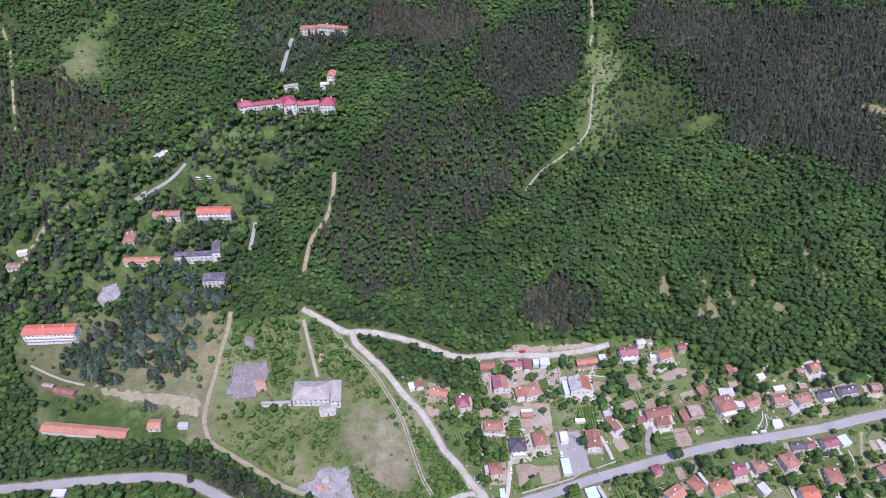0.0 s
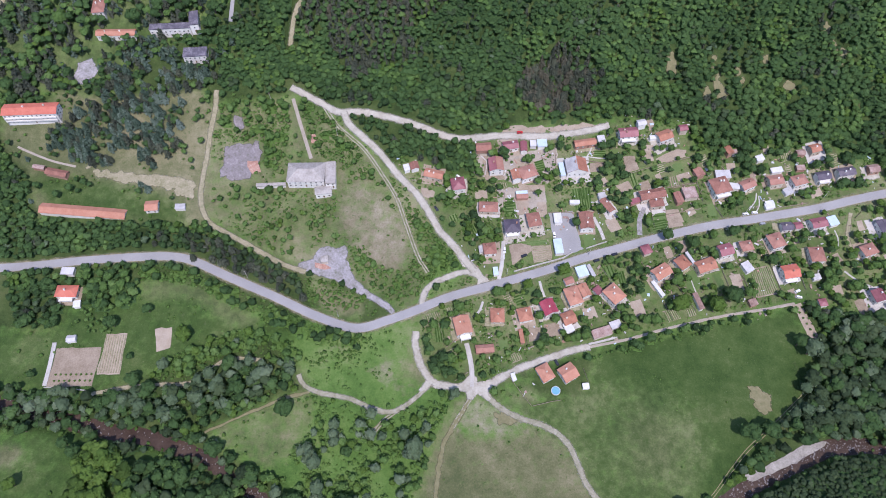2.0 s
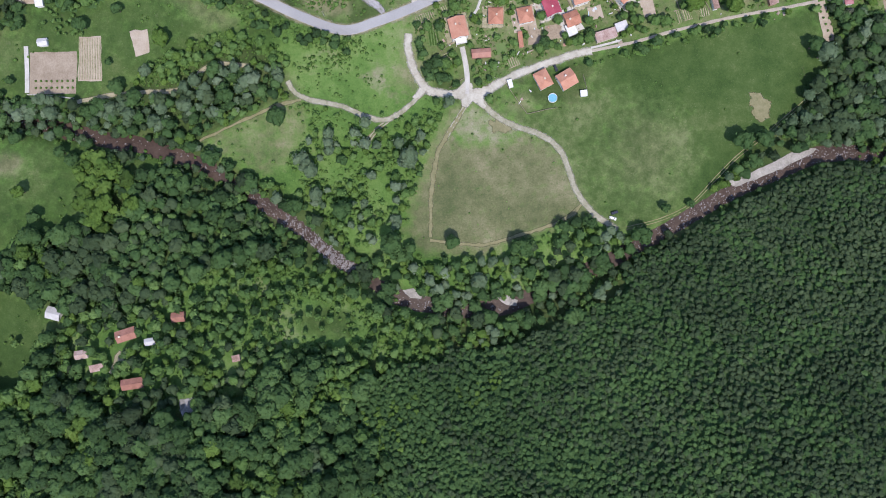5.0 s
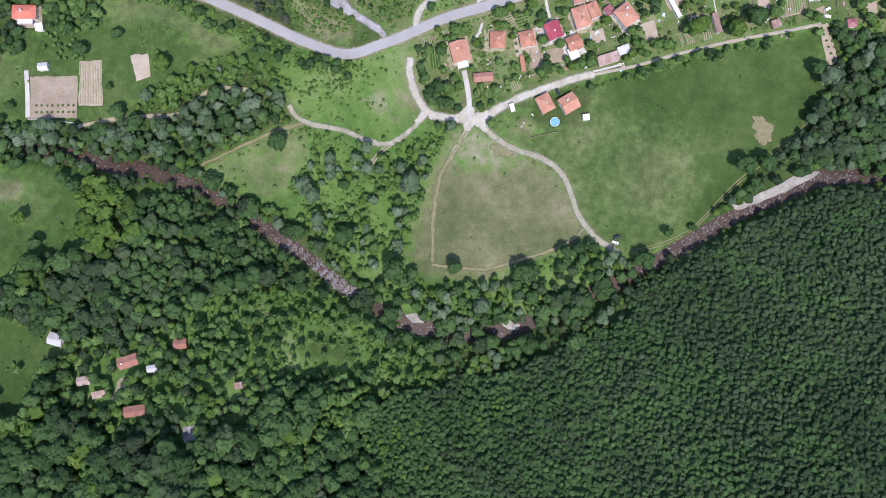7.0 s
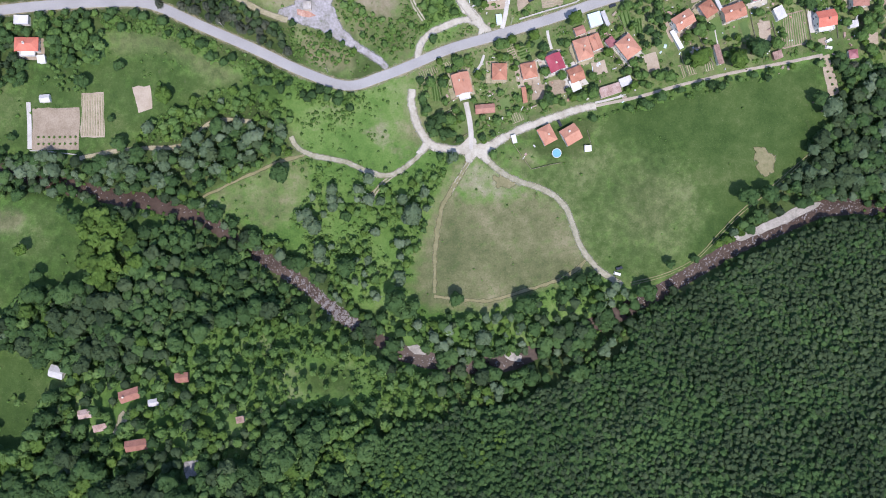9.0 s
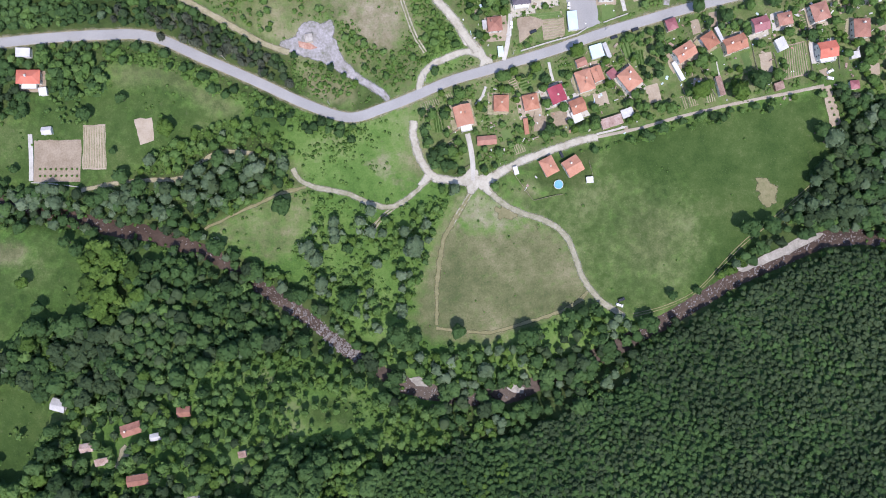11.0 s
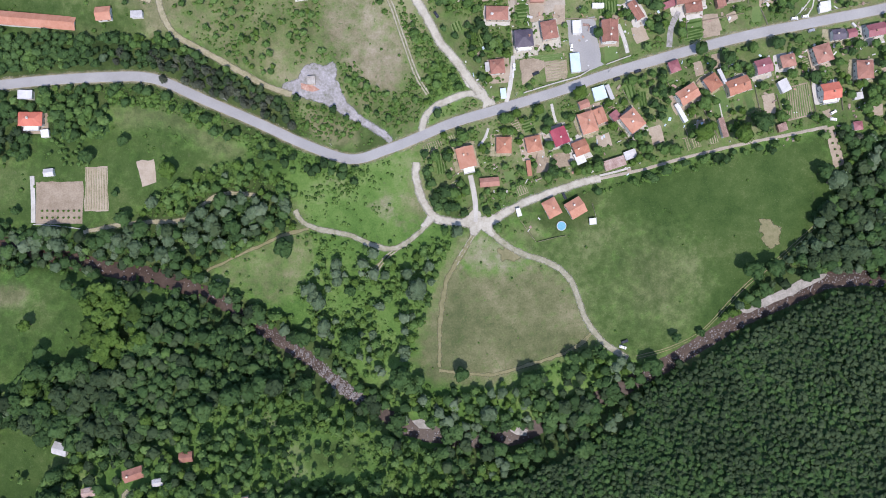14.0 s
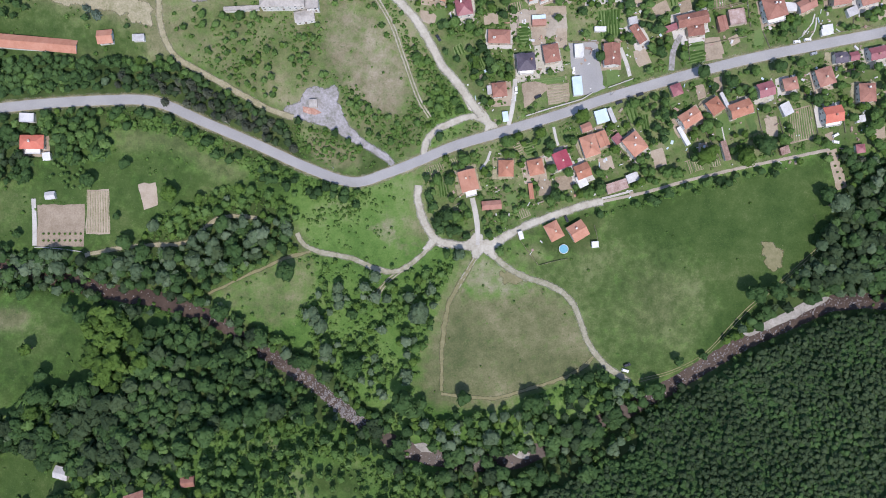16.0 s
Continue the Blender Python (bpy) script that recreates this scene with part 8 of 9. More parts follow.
ZONES.append(("hill_strip", [(-372, 509), (-336, 496), (-338, 482), (-348, 462), (-358, 462), (-352, 486)], [('shrub', 0.3, 1, 2, 1)], False))
ZONES.append(("grey_wood", [(-96, 505), (-10, 490), (12, 466), (-16, 456), (-72, 452), (-92, 470)], [('dead_pine', 0.75, 2.0, 3.0, 1.0), ('pine', 0.15, 2, 3, 1)], False))
ZONES.append(("bank_thicket", [(-207.3, 0.9), (-190.2, 16.5), (-174.4, 22.7), (-155.4, 33.5), (-133.6, 33.5), (-108.7, 22.6), (-108.8, 13.3), (-133.9, 16.5), (-152.5, 13.9), (-165.1, 7.1), (-180.8, -0.1), (-205.8, -1.6)], [('shrub', 0.4, 1.4, 3.0, 1), ('garden', 0.34, 1.8, 3.4, 1), ('lime', 0.1, 1.8, 3.2, 1), ('willow', 0.06, 2, 3.2, 1)], False))
ZONES.append(("bank_willows", [(-287.9, -7.4), (-267.3, -7), (-221.6, -4.7), (-180.7, -2.9), (-158.8, 8.3), (-146.3, 12.7), (-115.1, 12.4), (-108.8, 5.5), (-115.1, -2.9), (-133.8, -9.2), (-158.9, -18.5), (-181, -27.9), (-206.8, -24.1), (-224.9, -17.8), (-255.4, -16.1), (-287.2, -19.2)], [('willow', 0.3, 1.8, 4.0, 1.1), ('broadleaf', 0.3, 1.8, 4.0, 1), ('shrub', 0.22, 1.2, 2.4, 1), ('dark_leaf', 0.12, 2, 3.8, 1)], False))
ZONES.append(("pool_yard", [(12.8, 7.7), (31.6, 9.6), (56.6, 15.8), (75.3, 13.3), (75.4, -17.9), (31.5, -19.5), (19.1, -8.5)], [('shrub', 0.08, 0.7, 1.3, 1)], False))
ZONES.append(("eroded_bank", [(22.6, 185.3), (32.4, 187.2), (37.8, 181.5), (43.2, 179.8), (54.4, 182.8), (73.8, 183.1), (81.9, 179), (78.8, 174.5), (56.7, 171.5), (26.5, 171.4)], [('shrub', 0.16, 0.7, 1.8, 1), ('garden', 0.05, 1.4, 2.2, 1)], False))
ZONES.append(("diagonal_hedge", [(103.6, 142.8), (108.1, 147.2), (149.9, 158.5), (153.6, 155.2), (108, 139.9)], [('shrub', 0.6, 1, 2, 1), ('garden', 0.3, 1.6, 2.6, 1)], False))
ZONES.append(("grounds_garden", [(-156.1, 124.9), (-121.3, 127.6), (-94.2, 127.2), (-96.6, 110.8), (-112.9, 86.8), (-138.4, 82.8), (-152.5, 102.3)], [('garden', 0.2, 1.8, 3.0, 1), ('shrub', 0.35, 1, 2.4, 1), ('lime', 0.05, 1.8, 2.6, 1)], False))
ZONES.append(("grounds_thicket", [(-189.4, 189.2), (-167.7, 194.5), (-133.1, 194.6), (-127.4, 179.7), (-130.2, 162.5), (-130.3, 147.4), (-136.9, 139.7), (-143.8, 150.9), (-146.1, 166), (-170.8, 169.7), (-184.9, 162.3)], [('shrub', 0.58, 1.5, 2.9, 1), ('garden', 0.25, 1.8, 3.2, 1)], False))
ZONES.append(("walk_east", [(-124.5, 194.7), (-110.9, 192.5), (-98.1, 180.1), (-80.1, 157.7), (-64.8, 134.9), (-74.5, 137.4), (-89.7, 154.9), (-96.9, 154.8), (-109.1, 156.1), (-114.7, 169.9)], [('shrub', 0.66, 1.4, 2.8, 1), ('garden', 0.18, 1.7, 2.8, 1)], False))
ZONES.append(("front_row", [(-150, 124.5), (-138.7, 132), (-126.5, 129.4), (-107.3, 126.7), (-93, 126.1), (-95, 119.8), (-111.3, 115.8), (-127.7, 115.5), (-136.3, 105.6), (-147.9, 104.3)], [('garden', 0.34, 1.8, 3.2, 1), ('lime', 0.08, 1.8, 2.6, 1), ('shrub', 0.4, 1.3, 2.4, 1)], False))
ZONES.append(("lane_trees", [(-202.6, 199.3), (-187.5, 204.1), (-184.7, 179.4), (-187.4, 157.3), (-194.9, 141.9), (-203.4, 154.4)], [('garden', 0.22, 1.8, 3.2, 1), ('broadleaf', 0.14, 1.8, 3.4, 1), ('shrub', 0.1, 1, 2, 1)], False))
ZONES.append(("junction_island", [(-23.9, 71.1), (-12.9, 74.4), (-2.8, 73.2), (2, 66.9), (-6.1, 61.9), (-23, 57.8)], [('shrub', 0.85, 1.1, 2.0, 1)], False))
ZONES.append(("lane_south_hedge", [(59.9, 22), (71.8, 26.2), (87.1, 31.4), (98.9, 38.1), (113.1, 41.5), (113.3, 31.4), (95.7, 27.7), (82.1, 24.2), (70.1, 20.1), (61.6, 18.5)], [('garden', 0.35, 1.6, 3, 1), ('broadleaf', 0.35, 1.8, 3.2, 1), ('shrub', 0.2, 1, 2, 1)], False))
ZONES.append(("slope_grove", [(82.4, 151.9), (104.1, 152.3), (113, 143.3), (121.7, 133.4), (106.4, 120.5), (92.6, 125.4), (79, 133.1)], [('broadleaf', 0.38, 1.8, 3.4, 1), ('garden', 0.35, 1.8, 3.2, 1), ('shrub', 0.15, 1, 2, 1)], False))
ZONES.append(("river_fringe", [(-300, -4.2), (-284, -6.1), (-268, -9.5), (-252, -13.1), (-236, -17.1), (-220, -21), (-204, -23.3), (-188, -26.5), (-172, -31.8), (-156, -38.8), (-140, -49.4), (-140, -66.4), (-156, -55.8), (-172, -48.8), (-188, -43.5), (-204, -40.3), (-220, -38), (-236, -34.1), (-252, -30.1), (-268, -26.5), (-284, -23.1), (-300, -21.2)], [('broadleaf', 0.3, 2.0, 3.8, 1), ('shrub', 0.3, 1.2, 2.4, 1), ('willow', 0.1, 2, 3.4, 1), ('dark_leaf', 0.12, 2, 3.8, 1)], False))
ZONES.append(("rut_thicket", [(-43.1, 113), (-33.5, 122.1), (-4.1, 78.7), (-23.3, 72.9), (-30.7, 78.7), (-38.8, 97.3)], [('shrub', 0.66, 1.3, 2.8, 1), ('garden', 0.2, 1.7, 3, 1)], False))
ZONES.append(("yard_thicket", [(-80, 92.4), (-70.5, 88.8), (-61.7, 77.3), (-41.1, 72.9), (-35.9, 68.6), (-37.4, 51.1), (-47.1, 48.2), (-64.8, 59.8), (-78, 72.9)], [('shrub', 0.66, 1.3, 2.8, 1), ('garden', 0.2, 1.7, 3, 1)], False))
ZONES.append(("yard_hedge", [(-104.4, 122.8), (-94.5, 128.3), (-97.8, 111.6), (-102.8, 93), (-108.5, 87.3), (-106.7, 104.4)], [('shrub', 0.7, 1.2, 2.4, 1), ('lime', 0.14, 1.5, 2.4, 1)], False))
ZONES.append(("yard_trees", [(-151.4, 132.4), (-139.7, 133.7), (-119.5, 125.4), (-120.8, 83.1), (-132.6, 83.1), (-136.3, 105.8), (-150.9, 108.7)], [('garden', 0.4, 1.8, 3.2, 1), ('broadleaf', 0.15, 1.8, 3.2, 1), ('shrub', 0.25, 1.2, 2.2, 1)], False))
ZONES.append(("bend_scrub", [(-113.6, 71.4), (-94.4, 67.8), (-73.7, 56.9), (-67.9, 48.1), (-97.7, 48.2), (-112.3, 59.8)], [('shrub', 0.5, 1.1, 2.4, 1), ('lime', 0.06, 1.4, 2.2, 1)], False))
ZONES.append(("dry_field", [(-88.9, 131), (-72.7, 135.1), (-58.4, 122.7), (-49.7, 104.4), (-44, 75.8), (-52.9, 74.3), (-70.5, 90.3), (-76.2, 103), (-85.1, 97.3), (-90.7, 111.5)], [('shrub', 0.06, 0.7, 1.6, 1)], False))
ZONES.append(("house_orchard", [(-256.4, 47.9), (-231.7, 45.9), (-230.7, 32.1), (-255.4, 32.4)], [('garden', 0.4, 1.2, 2.0, 1)], False))
ZONES.append(("river_scrub_clearing", [(-161.3, -29.8), (-142.2, -19.6), (-121.7, -9.3), (-106.3, -2.9), (-96.1, -14.4), (-101.1, -32.4), (-116.2, -52.8), (-126.6, -50.3), (-141.9, -40.6), (-152.2, -36.2)], [('shrub', 0.09, 0.7, 1.8, 1)], False))
ZONES.append(("road_bank", [(-260.9, 75.2), (-189.4, 79.3), (-173, 74.5), (-140.2, 58.2), (-110.6, 43.5), (-84, 31.9), (-67.4, 28.6), (-70.8, 21), (-97.4, 25.3), (-124, 35.2), (-150.5, 48.4), (-179.9, 62.1), (-203.1, 67), (-219.1, 67), (-221, 55.3), (-247.9, 54.3), (-256.4, 63.7)], [('shrub', 0.6, 1.6, 3.2, 1.1), ('broadleaf', 0.28, 2.0, 3.2, 1)], False))
ZONES.append(("pine_belt", [(-193.5, 98.6), (-172.2, 95.4), (-139.7, 79.3), (-113.5, 64.7), (-102.1, 55), (-110.4, 54), (-140.1, 63.1), (-172.9, 77.7), (-187.6, 84.2)], [('pine', 0.45, 1.6, 2.5, 1.1), ('dark_leaf', 0.45, 1.8, 2.8, 1)], False))
ZONES.append(("lane_hedge", [(70.3, 21.6), (86.3, 27), (109.6, 35.3), (146.1, 41.9), (173.3, 52.1), (174.2, 46.5), (146.3, 36.3), (109.7, 28.7), (86.4, 19.7), (71, 15.6)], [('broadleaf', 0.5, 1.8, 3.2, 1.05), ('shrub', 0.3, 1, 2, 1)], False))
ZONES.append(("roadside_gardens", [(-4, 68), (16, 56), (35.8, 63.1), (37.6, 48.4), (26, 50.7), (9.4, 50.1), (-0.6, 55.9)], [('broadleaf', 0.15, 1.8, 3, 1), ('garden', 0.2, 1.8, 3, 1), ('lime', 0.1, 2, 3, 1), ('shrub', 0.3, 1, 2, 1)], False))
ZONES.append(("lime_edge", [(-231.8, -39.9), (-217.3, -36.8), (-201.9, -44.6), (-196.5, -67.7), (-205, -88.9), (-221.3, -84.5), (-230.4, -64.7)], [('lime', 0.66, 2.2, 4.4, 1), ('garden', 0.15, 2, 3.2, 1), ('broadleaf', 0.15, 2, 3.2, 1)], False))
ZONES.append(("brush_west_dark", [(-208.3, -106.8), (-183.1, -116.3), (-173, -120.2), (-181.6, -128.9), (-204.7, -130.1), (-229, -122.3), (-242.3, -110.5), (-245.8, -92.2), (-224.1, -89.1)], [('dark_leaf', 0.5, 2.0, 4.4, 1.1), ('broadleaf', 0.4, 2.0, 4.2, 1)], False))
ZONES.append(("west_brush", [(-197.9, -49.3), (-153.2, -43.1), (-134.3, -58.8), (-113.6, -77.5), (-95.5, -100.1), (-131.6, -92), (-147.7, -106.1), (-183.2, -114.8), (-206.9, -103.8), (-203.6, -85.9)], [('broadleaf', 0.6, 1.9, 3.9, 0.95), ('dark_leaf', 0.14, 2.0, 4.4, 1.0), ('garden', 0.12, 1.8, 3.2, 1), ('shrub', 0.1, 1.4, 2.2, 1)], False))
ZONES.append(("south_clearing", [(-108.8, -131.2), (-90.7, -123.6), (-64.8, -128.7), (-61, -144.7), (-76.5, -150.6), (-101.7, -143.7), (-111.2, -138.9)], [('shrub', 0.32, 0.9, 2.2, 1), ('garden', 0.14, 1.6, 3.0, 1)], False))
ZONES.append(("south_thicket", [(-173.4, -117.4), (-147.7, -106.1), (-119.5, -96.6), (-95.2, -106.1), (-64.3, -127.5), (-39.8, -133.9), (-15.1, -144.2), (-15.2, -158.2), (-39.4, -160.7), (-80.9, -153.2), (-103.5, -154.4), (-126.2, -147.7), (-150.2, -133.7)], [('shrub', 0.5, 1.3, 2.8, 1), ('garden', 0.22, 1.8, 3.2, 1), ('lime', 0.06, 1.8, 3, 1), ('broadleaf', 0.14, 1.8, 3.4, 1)], False))
ZONES.append(("bare_field", [(-81.3, 113.2), (-49.1, 113.3), (-42.5, 86.5), (-49.4, 70.9), (-66.4, 76.1), (-78.6, 89.6)], [('shrub', 0.07, 0.6, 1.4, 1)], False))
ZONES.append(("field_thicket", [(-45.6, 86.5), (-39.9, 116.2), (-26.1, 116.1), (-8.6, 76.1), (-30.8, 70), (-38.7, 50.4), (-49.5, 51), (-51.9, 65.5)], [('shrub', 0.5, 1.0, 2.2, 1), ('garden', 0.12, 1.6, 2.6, 1)], False))
ZONES.append(("meadow_east", [(71.7, 19.3), (96.3, 26.4), (120.8, 32.9), (163.2, 42.3), (203.8, 51.2), (217.1, 26.8), (201.1, -2.7), (173.9, -26.7), (153.4, -47.8), (117, -81.8), (85.7, -84.1), (76, -75.8), (66.1, -65.7), (58.2, -46.9), (51.7, -31.3), (33, -22.7), (12.5, -10.4), (22.9, 2), (43.5, -8.5), (67.9, -4.7), (71.5, 9.4)], [('shrub', 0.008, 0.6, 1.2, 1)], True))
ZONES.append(("meadow_west", [(-2, -3.5), (12.5, -13.9), (33, -24.4), (51.7, -34.8), (62.9, -60.6), (71, -74.1), (42.2, -84.5), (8.7, -98), (-24.5, -99.9), (-38.7, -88.3), (-32.4, -57.9), (-22.5, -30.1), (-15.1, -10.7)], [('shrub', 0.05, 0.4, 1.0, 1)], False))
ZONES.append(("triangle", [(-109, 4.6), (-94.8, -5.2), (-63.4, -14.6), (-49.6, -16.9), (-26.7, 2.4), (-36.3, 22.8), (-34.7, 35.3), (-47.1, 44.1), (-67.9, 34), (-96, 38.4), (-117.1, 43.5), (-145.4, 50.5), (-127.3, 29.4), (-114.6, 15.3)], [('shrub', 0.1, 0.9, 2.0, 1), ('garden', 0.012, 1.8, 2.6, 1)], False))
ZONES.append(("river_scrub", [(-49.5, -17.9), (-26.6, -1.9), (-11.7, -5.4), (-23.6, -30.1), (-33.4, -57.9), (-38, -88.3), (-64.5, -98.5), (-92.1, -72), (-120, -55.1), (-148.1, -41.4), (-162.4, -31.1), (-132.2, -16.9), (-108.6, -6), (-80.7, -11.2)], [('shrub', 0.34, 1.5, 3.2, 1.1), ('willow', 0.12, 2.4, 4.4, 1), ('garden', 0.17, 1.8, 3.6, 0.9), ('lime', 0.08, 1.8, 3.2, 0.9)], False))
ZONES.append(("left_dry_field", [(-218.1, 67), (-183.1, 67), (-150.5, 50.1), (-124, 36.9), (-150.8, 33.6), (-183.5, 53.2), (-217, 55)], [('shrub', 0.03, 0.8, 1.4, 1)], False))
ZONES.append(("left_fields", [(-287.4, 34.2), (-268.3, 35.8), (-266.2, 47.4), (-247.9, 53.7), (-223.7, 55), (-219.7, 68), (-176.5, 66.3), (-143.8, 46.8), (-110.7, 36.9), (-107.4, 28.6), (-144.2, 28.6), (-160.9, 16.9), (-184.6, 10.3), (-218.1, -3.1), (-266.7, -5.6), (-287.7, -2.9), (-316, -2.8), (-314.4, 34.2)], [('shrub', 0.035, 0.9, 2.0, 1), ('broadleaf', 0.012, 2.2, 3.2, 1)], True))
ZONES.append(("south_meadow", [(-310.7, -46.4), (-314.3, -30.3), (-266.2, -29.8), (-244.1, -24.4), (-219, -30.7), (-187, -39.4), (-172.8, -44.6), (-197.3, -56), (-223.5, -63.1), (-227.3, -83.5), (-257.1, -87), (-274.9, -100.4), (-300.6, -100.6)], [('broadleaf', 0.006, 2.2, 3.4, 1), ('lime', 0.006, 2.2, 3.4, 1), ('shrub', 0.012, 0.8, 1.6, 1)], True))
ZONES.append(("south_clearing_west", [(-272.4, -119.5), (-256.4, -121.1), (-242.3, -139.1), (-253.3, -164.8), (-261.7, -177.4), (-281.2, -177.5), (-294, -132.6)], [('shrub', 0.1, 0.8, 2.0, 1), ('garden', 0.03, 1.8, 3, 1)], False))
ZONES.append(("cabin_gardens", [(-239.6, -129.3), (-172.3, -121.6), (-116.9, -143.3), (-111.9, -167.4), (-134.8, -178.5), (-201.1, -187.4), (-239.9, -164.7)], [('garden', 0.26, 1.6, 3.4, 1), ('broadleaf', 0.18, 2.0, 3.6, 1), ('lime', 0.12, 2.0, 3.2, 1), ('dark_leaf', 0.14, 2, 3.6, 1), ('shrub', 0.14, 1, 1.8, 1)], False))
ZONES.append(("walk_bushes", [(-113.9, 200.1), (-93.7, 182.9), (-73.7, 157.9), (-88.5, 145.2), (-109.5, 157.5), (-122.8, 186.7)], [('shrub', 0.6, 1.0, 2.2, 1.1), ('broadleaf', 0.12, 2, 3, 1)], False))
ZONES.append(("grounds_trees", [(-150.4, 126.7), (-133.2, 128.5), (-123.8, 116.5), (-121.6, 101.1), (-135.2, 93.5), (-148.3, 104.8)], [('broadleaf', 0.4, 2, 3.2, 1.1), ('shrub', 0.25, 1, 2, 1)], False))
ZONES.append(("grounds_bushes", [(-169.6, 182.4), (-142, 191.1), (-131.6, 174.1), (-150.7, 165.6), (-166.9, 165.6)], [('shrub', 0.4, 1, 2, 1), ('broadleaf', 0.15, 2, 3, 1)], False))
ZONES.append(("grounds_north", [(-178.9, 201.4), (-131.2, 205.2), (-127.9, 195.3), (-170.6, 188.7)], [('broadleaf', 0.4, 2, 3, 1), ('shrub', 0.3, 1, 2, 1)], False))
ZONES.append(("grounds_front", [(-121.1, 124.5), (-94.6, 127), (-93.2, 113.8), (-114.9, 106.9)], [('shrub', 0.45, 1, 2.2, 1), ('broadleaf', 0.1, 2, 3, 1)], False))
ZONES.append(("roadside_thicket", [(-36.7, 115.4), (-25, 91.1), (-6.3, 77.6), (-19.2, 71.7), (-28.3, 65.9), (-39.9, 90.8), (-54.5, 127.6), (-59, 144.2)], [('shrub', 0.6, 1.0, 2.0, 1), ('broadleaf', 0.14, 2, 3, 1)], False))
ZONES.append(("yard_scrub", [(-88.2, 59.9), (-51.4, 49), (-54.7, 43.4), (-72.2, 37.8), (-101.4, 45.1), (-107.7, 54.2)], [('shrub', 0.2, 0.8, 1.8, 1)], False))
ZONES.append(("low_gardens", [(-0.6, 36.9), (22.8, 36.9), (26.2, 27), (43, 22), (16.2, 10.3), (-0.5, 5.3)], [('garden', 0.22, 1.8, 3, 1), ('shrub', 0.45, 1, 2, 1)], False))
ZONES.append(("mid_gardens", [(92.2, 66.4), (108, 92.2), (127.7, 92.1), (134, 100.2), (157.2, 102.6), (158.1, 87.7), (134.5, 87.3), (115, 79.3), (108.8, 63.1), (112.6, 46.8), (96, 43.5)], [('broadleaf', 0.22, 1.8, 3.2, 1.05), ('garden', 0.25, 1.8, 3.2, 1), ('shrub', 0.28, 1, 2, 1)], False))
ZONES.append(("west_gardens", [(-23.9, 120.6), (5.6, 114.5), (5.7, 95.3), (-4.1, 79.4), (-17.3, 95.4), (-27.2, 108.1)], [('broadleaf', 0.35, 1.8, 3.2, 1), ('lime', 0.1, 2, 3, 1), ('shrub', 0.35, 1, 2, 1)], False))
ZONES.append(("west_village_green", [(-43.1, 140), (-31.2, 127.7), (3.8, 136.1), (23, 128), (24, 99.3), (10.7, 97.1), (4.8, 79.4), (-0.8, 75.6), (-15.6, 97.2), (-27.2, 115.3)], [('broadleaf', 0.2, 1.8, 3.6, 1), ('garden', 0.25, 1.8, 3.6, 1), ('lime', 0.06, 1.8, 3, 1), ('shrub', 0.4, 1, 2.2, 1)], False))
ZONES.append(("slope_trees", [(87.6, 163.6), (99.7, 165.8), (101.5, 140.8), (108, 128.2), (97.1, 115.7), (84.9, 128.2), (82.3, 144.8)], [('broadleaf', 0.55, 2, 3.6, 1), ('shrub', 0.25, 1, 2, 1)], False))
ZONES.append(("wood_edge_a", [(154.8, 180.2), (179.8, 168.3), (190.9, 161), (200.4, 155.6), (197, 146.5), (182.5, 144.4), (178.2, 156.4), (164.2, 156.1), (157.2, 164.1)], [('broadleaf', 0.75, 2, 3.6, 1), ('shrub', 0.2, 1, 2, 1)], False))
ZONES.append(("wood_edge_b", [(203.3, 161.7), (223.4, 162.2), (221.7, 150.3), (211.9, 151.3), (204, 152.6)], [('broadleaf', 0.6, 2, 3.4, 1), ('shrub', 0.2, 1, 2, 1)], False))
ZONES.append(("wood_edge_c", [(233.2, 162.1), (262.9, 160.5), (265.9, 154.6), (241.2, 150.1), (233.7, 152.1)], [('broadleaf', 0.5, 2, 3.4, 1), ('shrub', 0.3, 1, 2, 1)], False))
ZONES.append(("wood_edge_d", [(262, 144.5), (288.1, 152.4), (285.3, 138.5), (253.6, 132.3), (247, 138.3)], [('broadleaf', 0.45, 2, 3.4, 1), ('shrub', 0.35, 1, 2, 1)], False))
ZONES.append(("village_woods", [(86.2, 144.8), (106, 147.1), (146, 153.5), (152.3, 141.2), (124.4, 136.7), (100.2, 128.1), (89.1, 132.3)], [('broadleaf', 0.55, 1.8, 3.0, 1), ('shrub', 0.25, 1, 2, 1)], False))
ZONES.append(("village", [(1, 168.5), (26.4, 177.8), (92.8, 181.2), (109.2, 186.2), (145, 182.2), (162.5, 158.1), (183.7, 167.7), (224.2, 168.1), (240.8, 172.9), (262.9, 160.5), (288.4, 154.4), (320.2, 150.8), (319.1, 80.5), (288.7, 42.7), (257.6, 46.1), (213.2, 56.5), (75.1, 24.4), (1.4, -6.9), (-29.5, 30.9), (-51, 39.8), (-28.5, 75.4), (-38.5, 107.1), (-59.1, 148.4), (-49.5, 156.6), (-23.6, 148.6), (-0.1, 140.3)], [('broadleaf', 0.05, 1.9, 3.8, 1), ('lime', 0.08, 1.8, 3.2, 1), ('garden', 0.26, 1.8, 3.7, 1), ('shrub', 0.32, 0.8, 2.2, 1)], True))
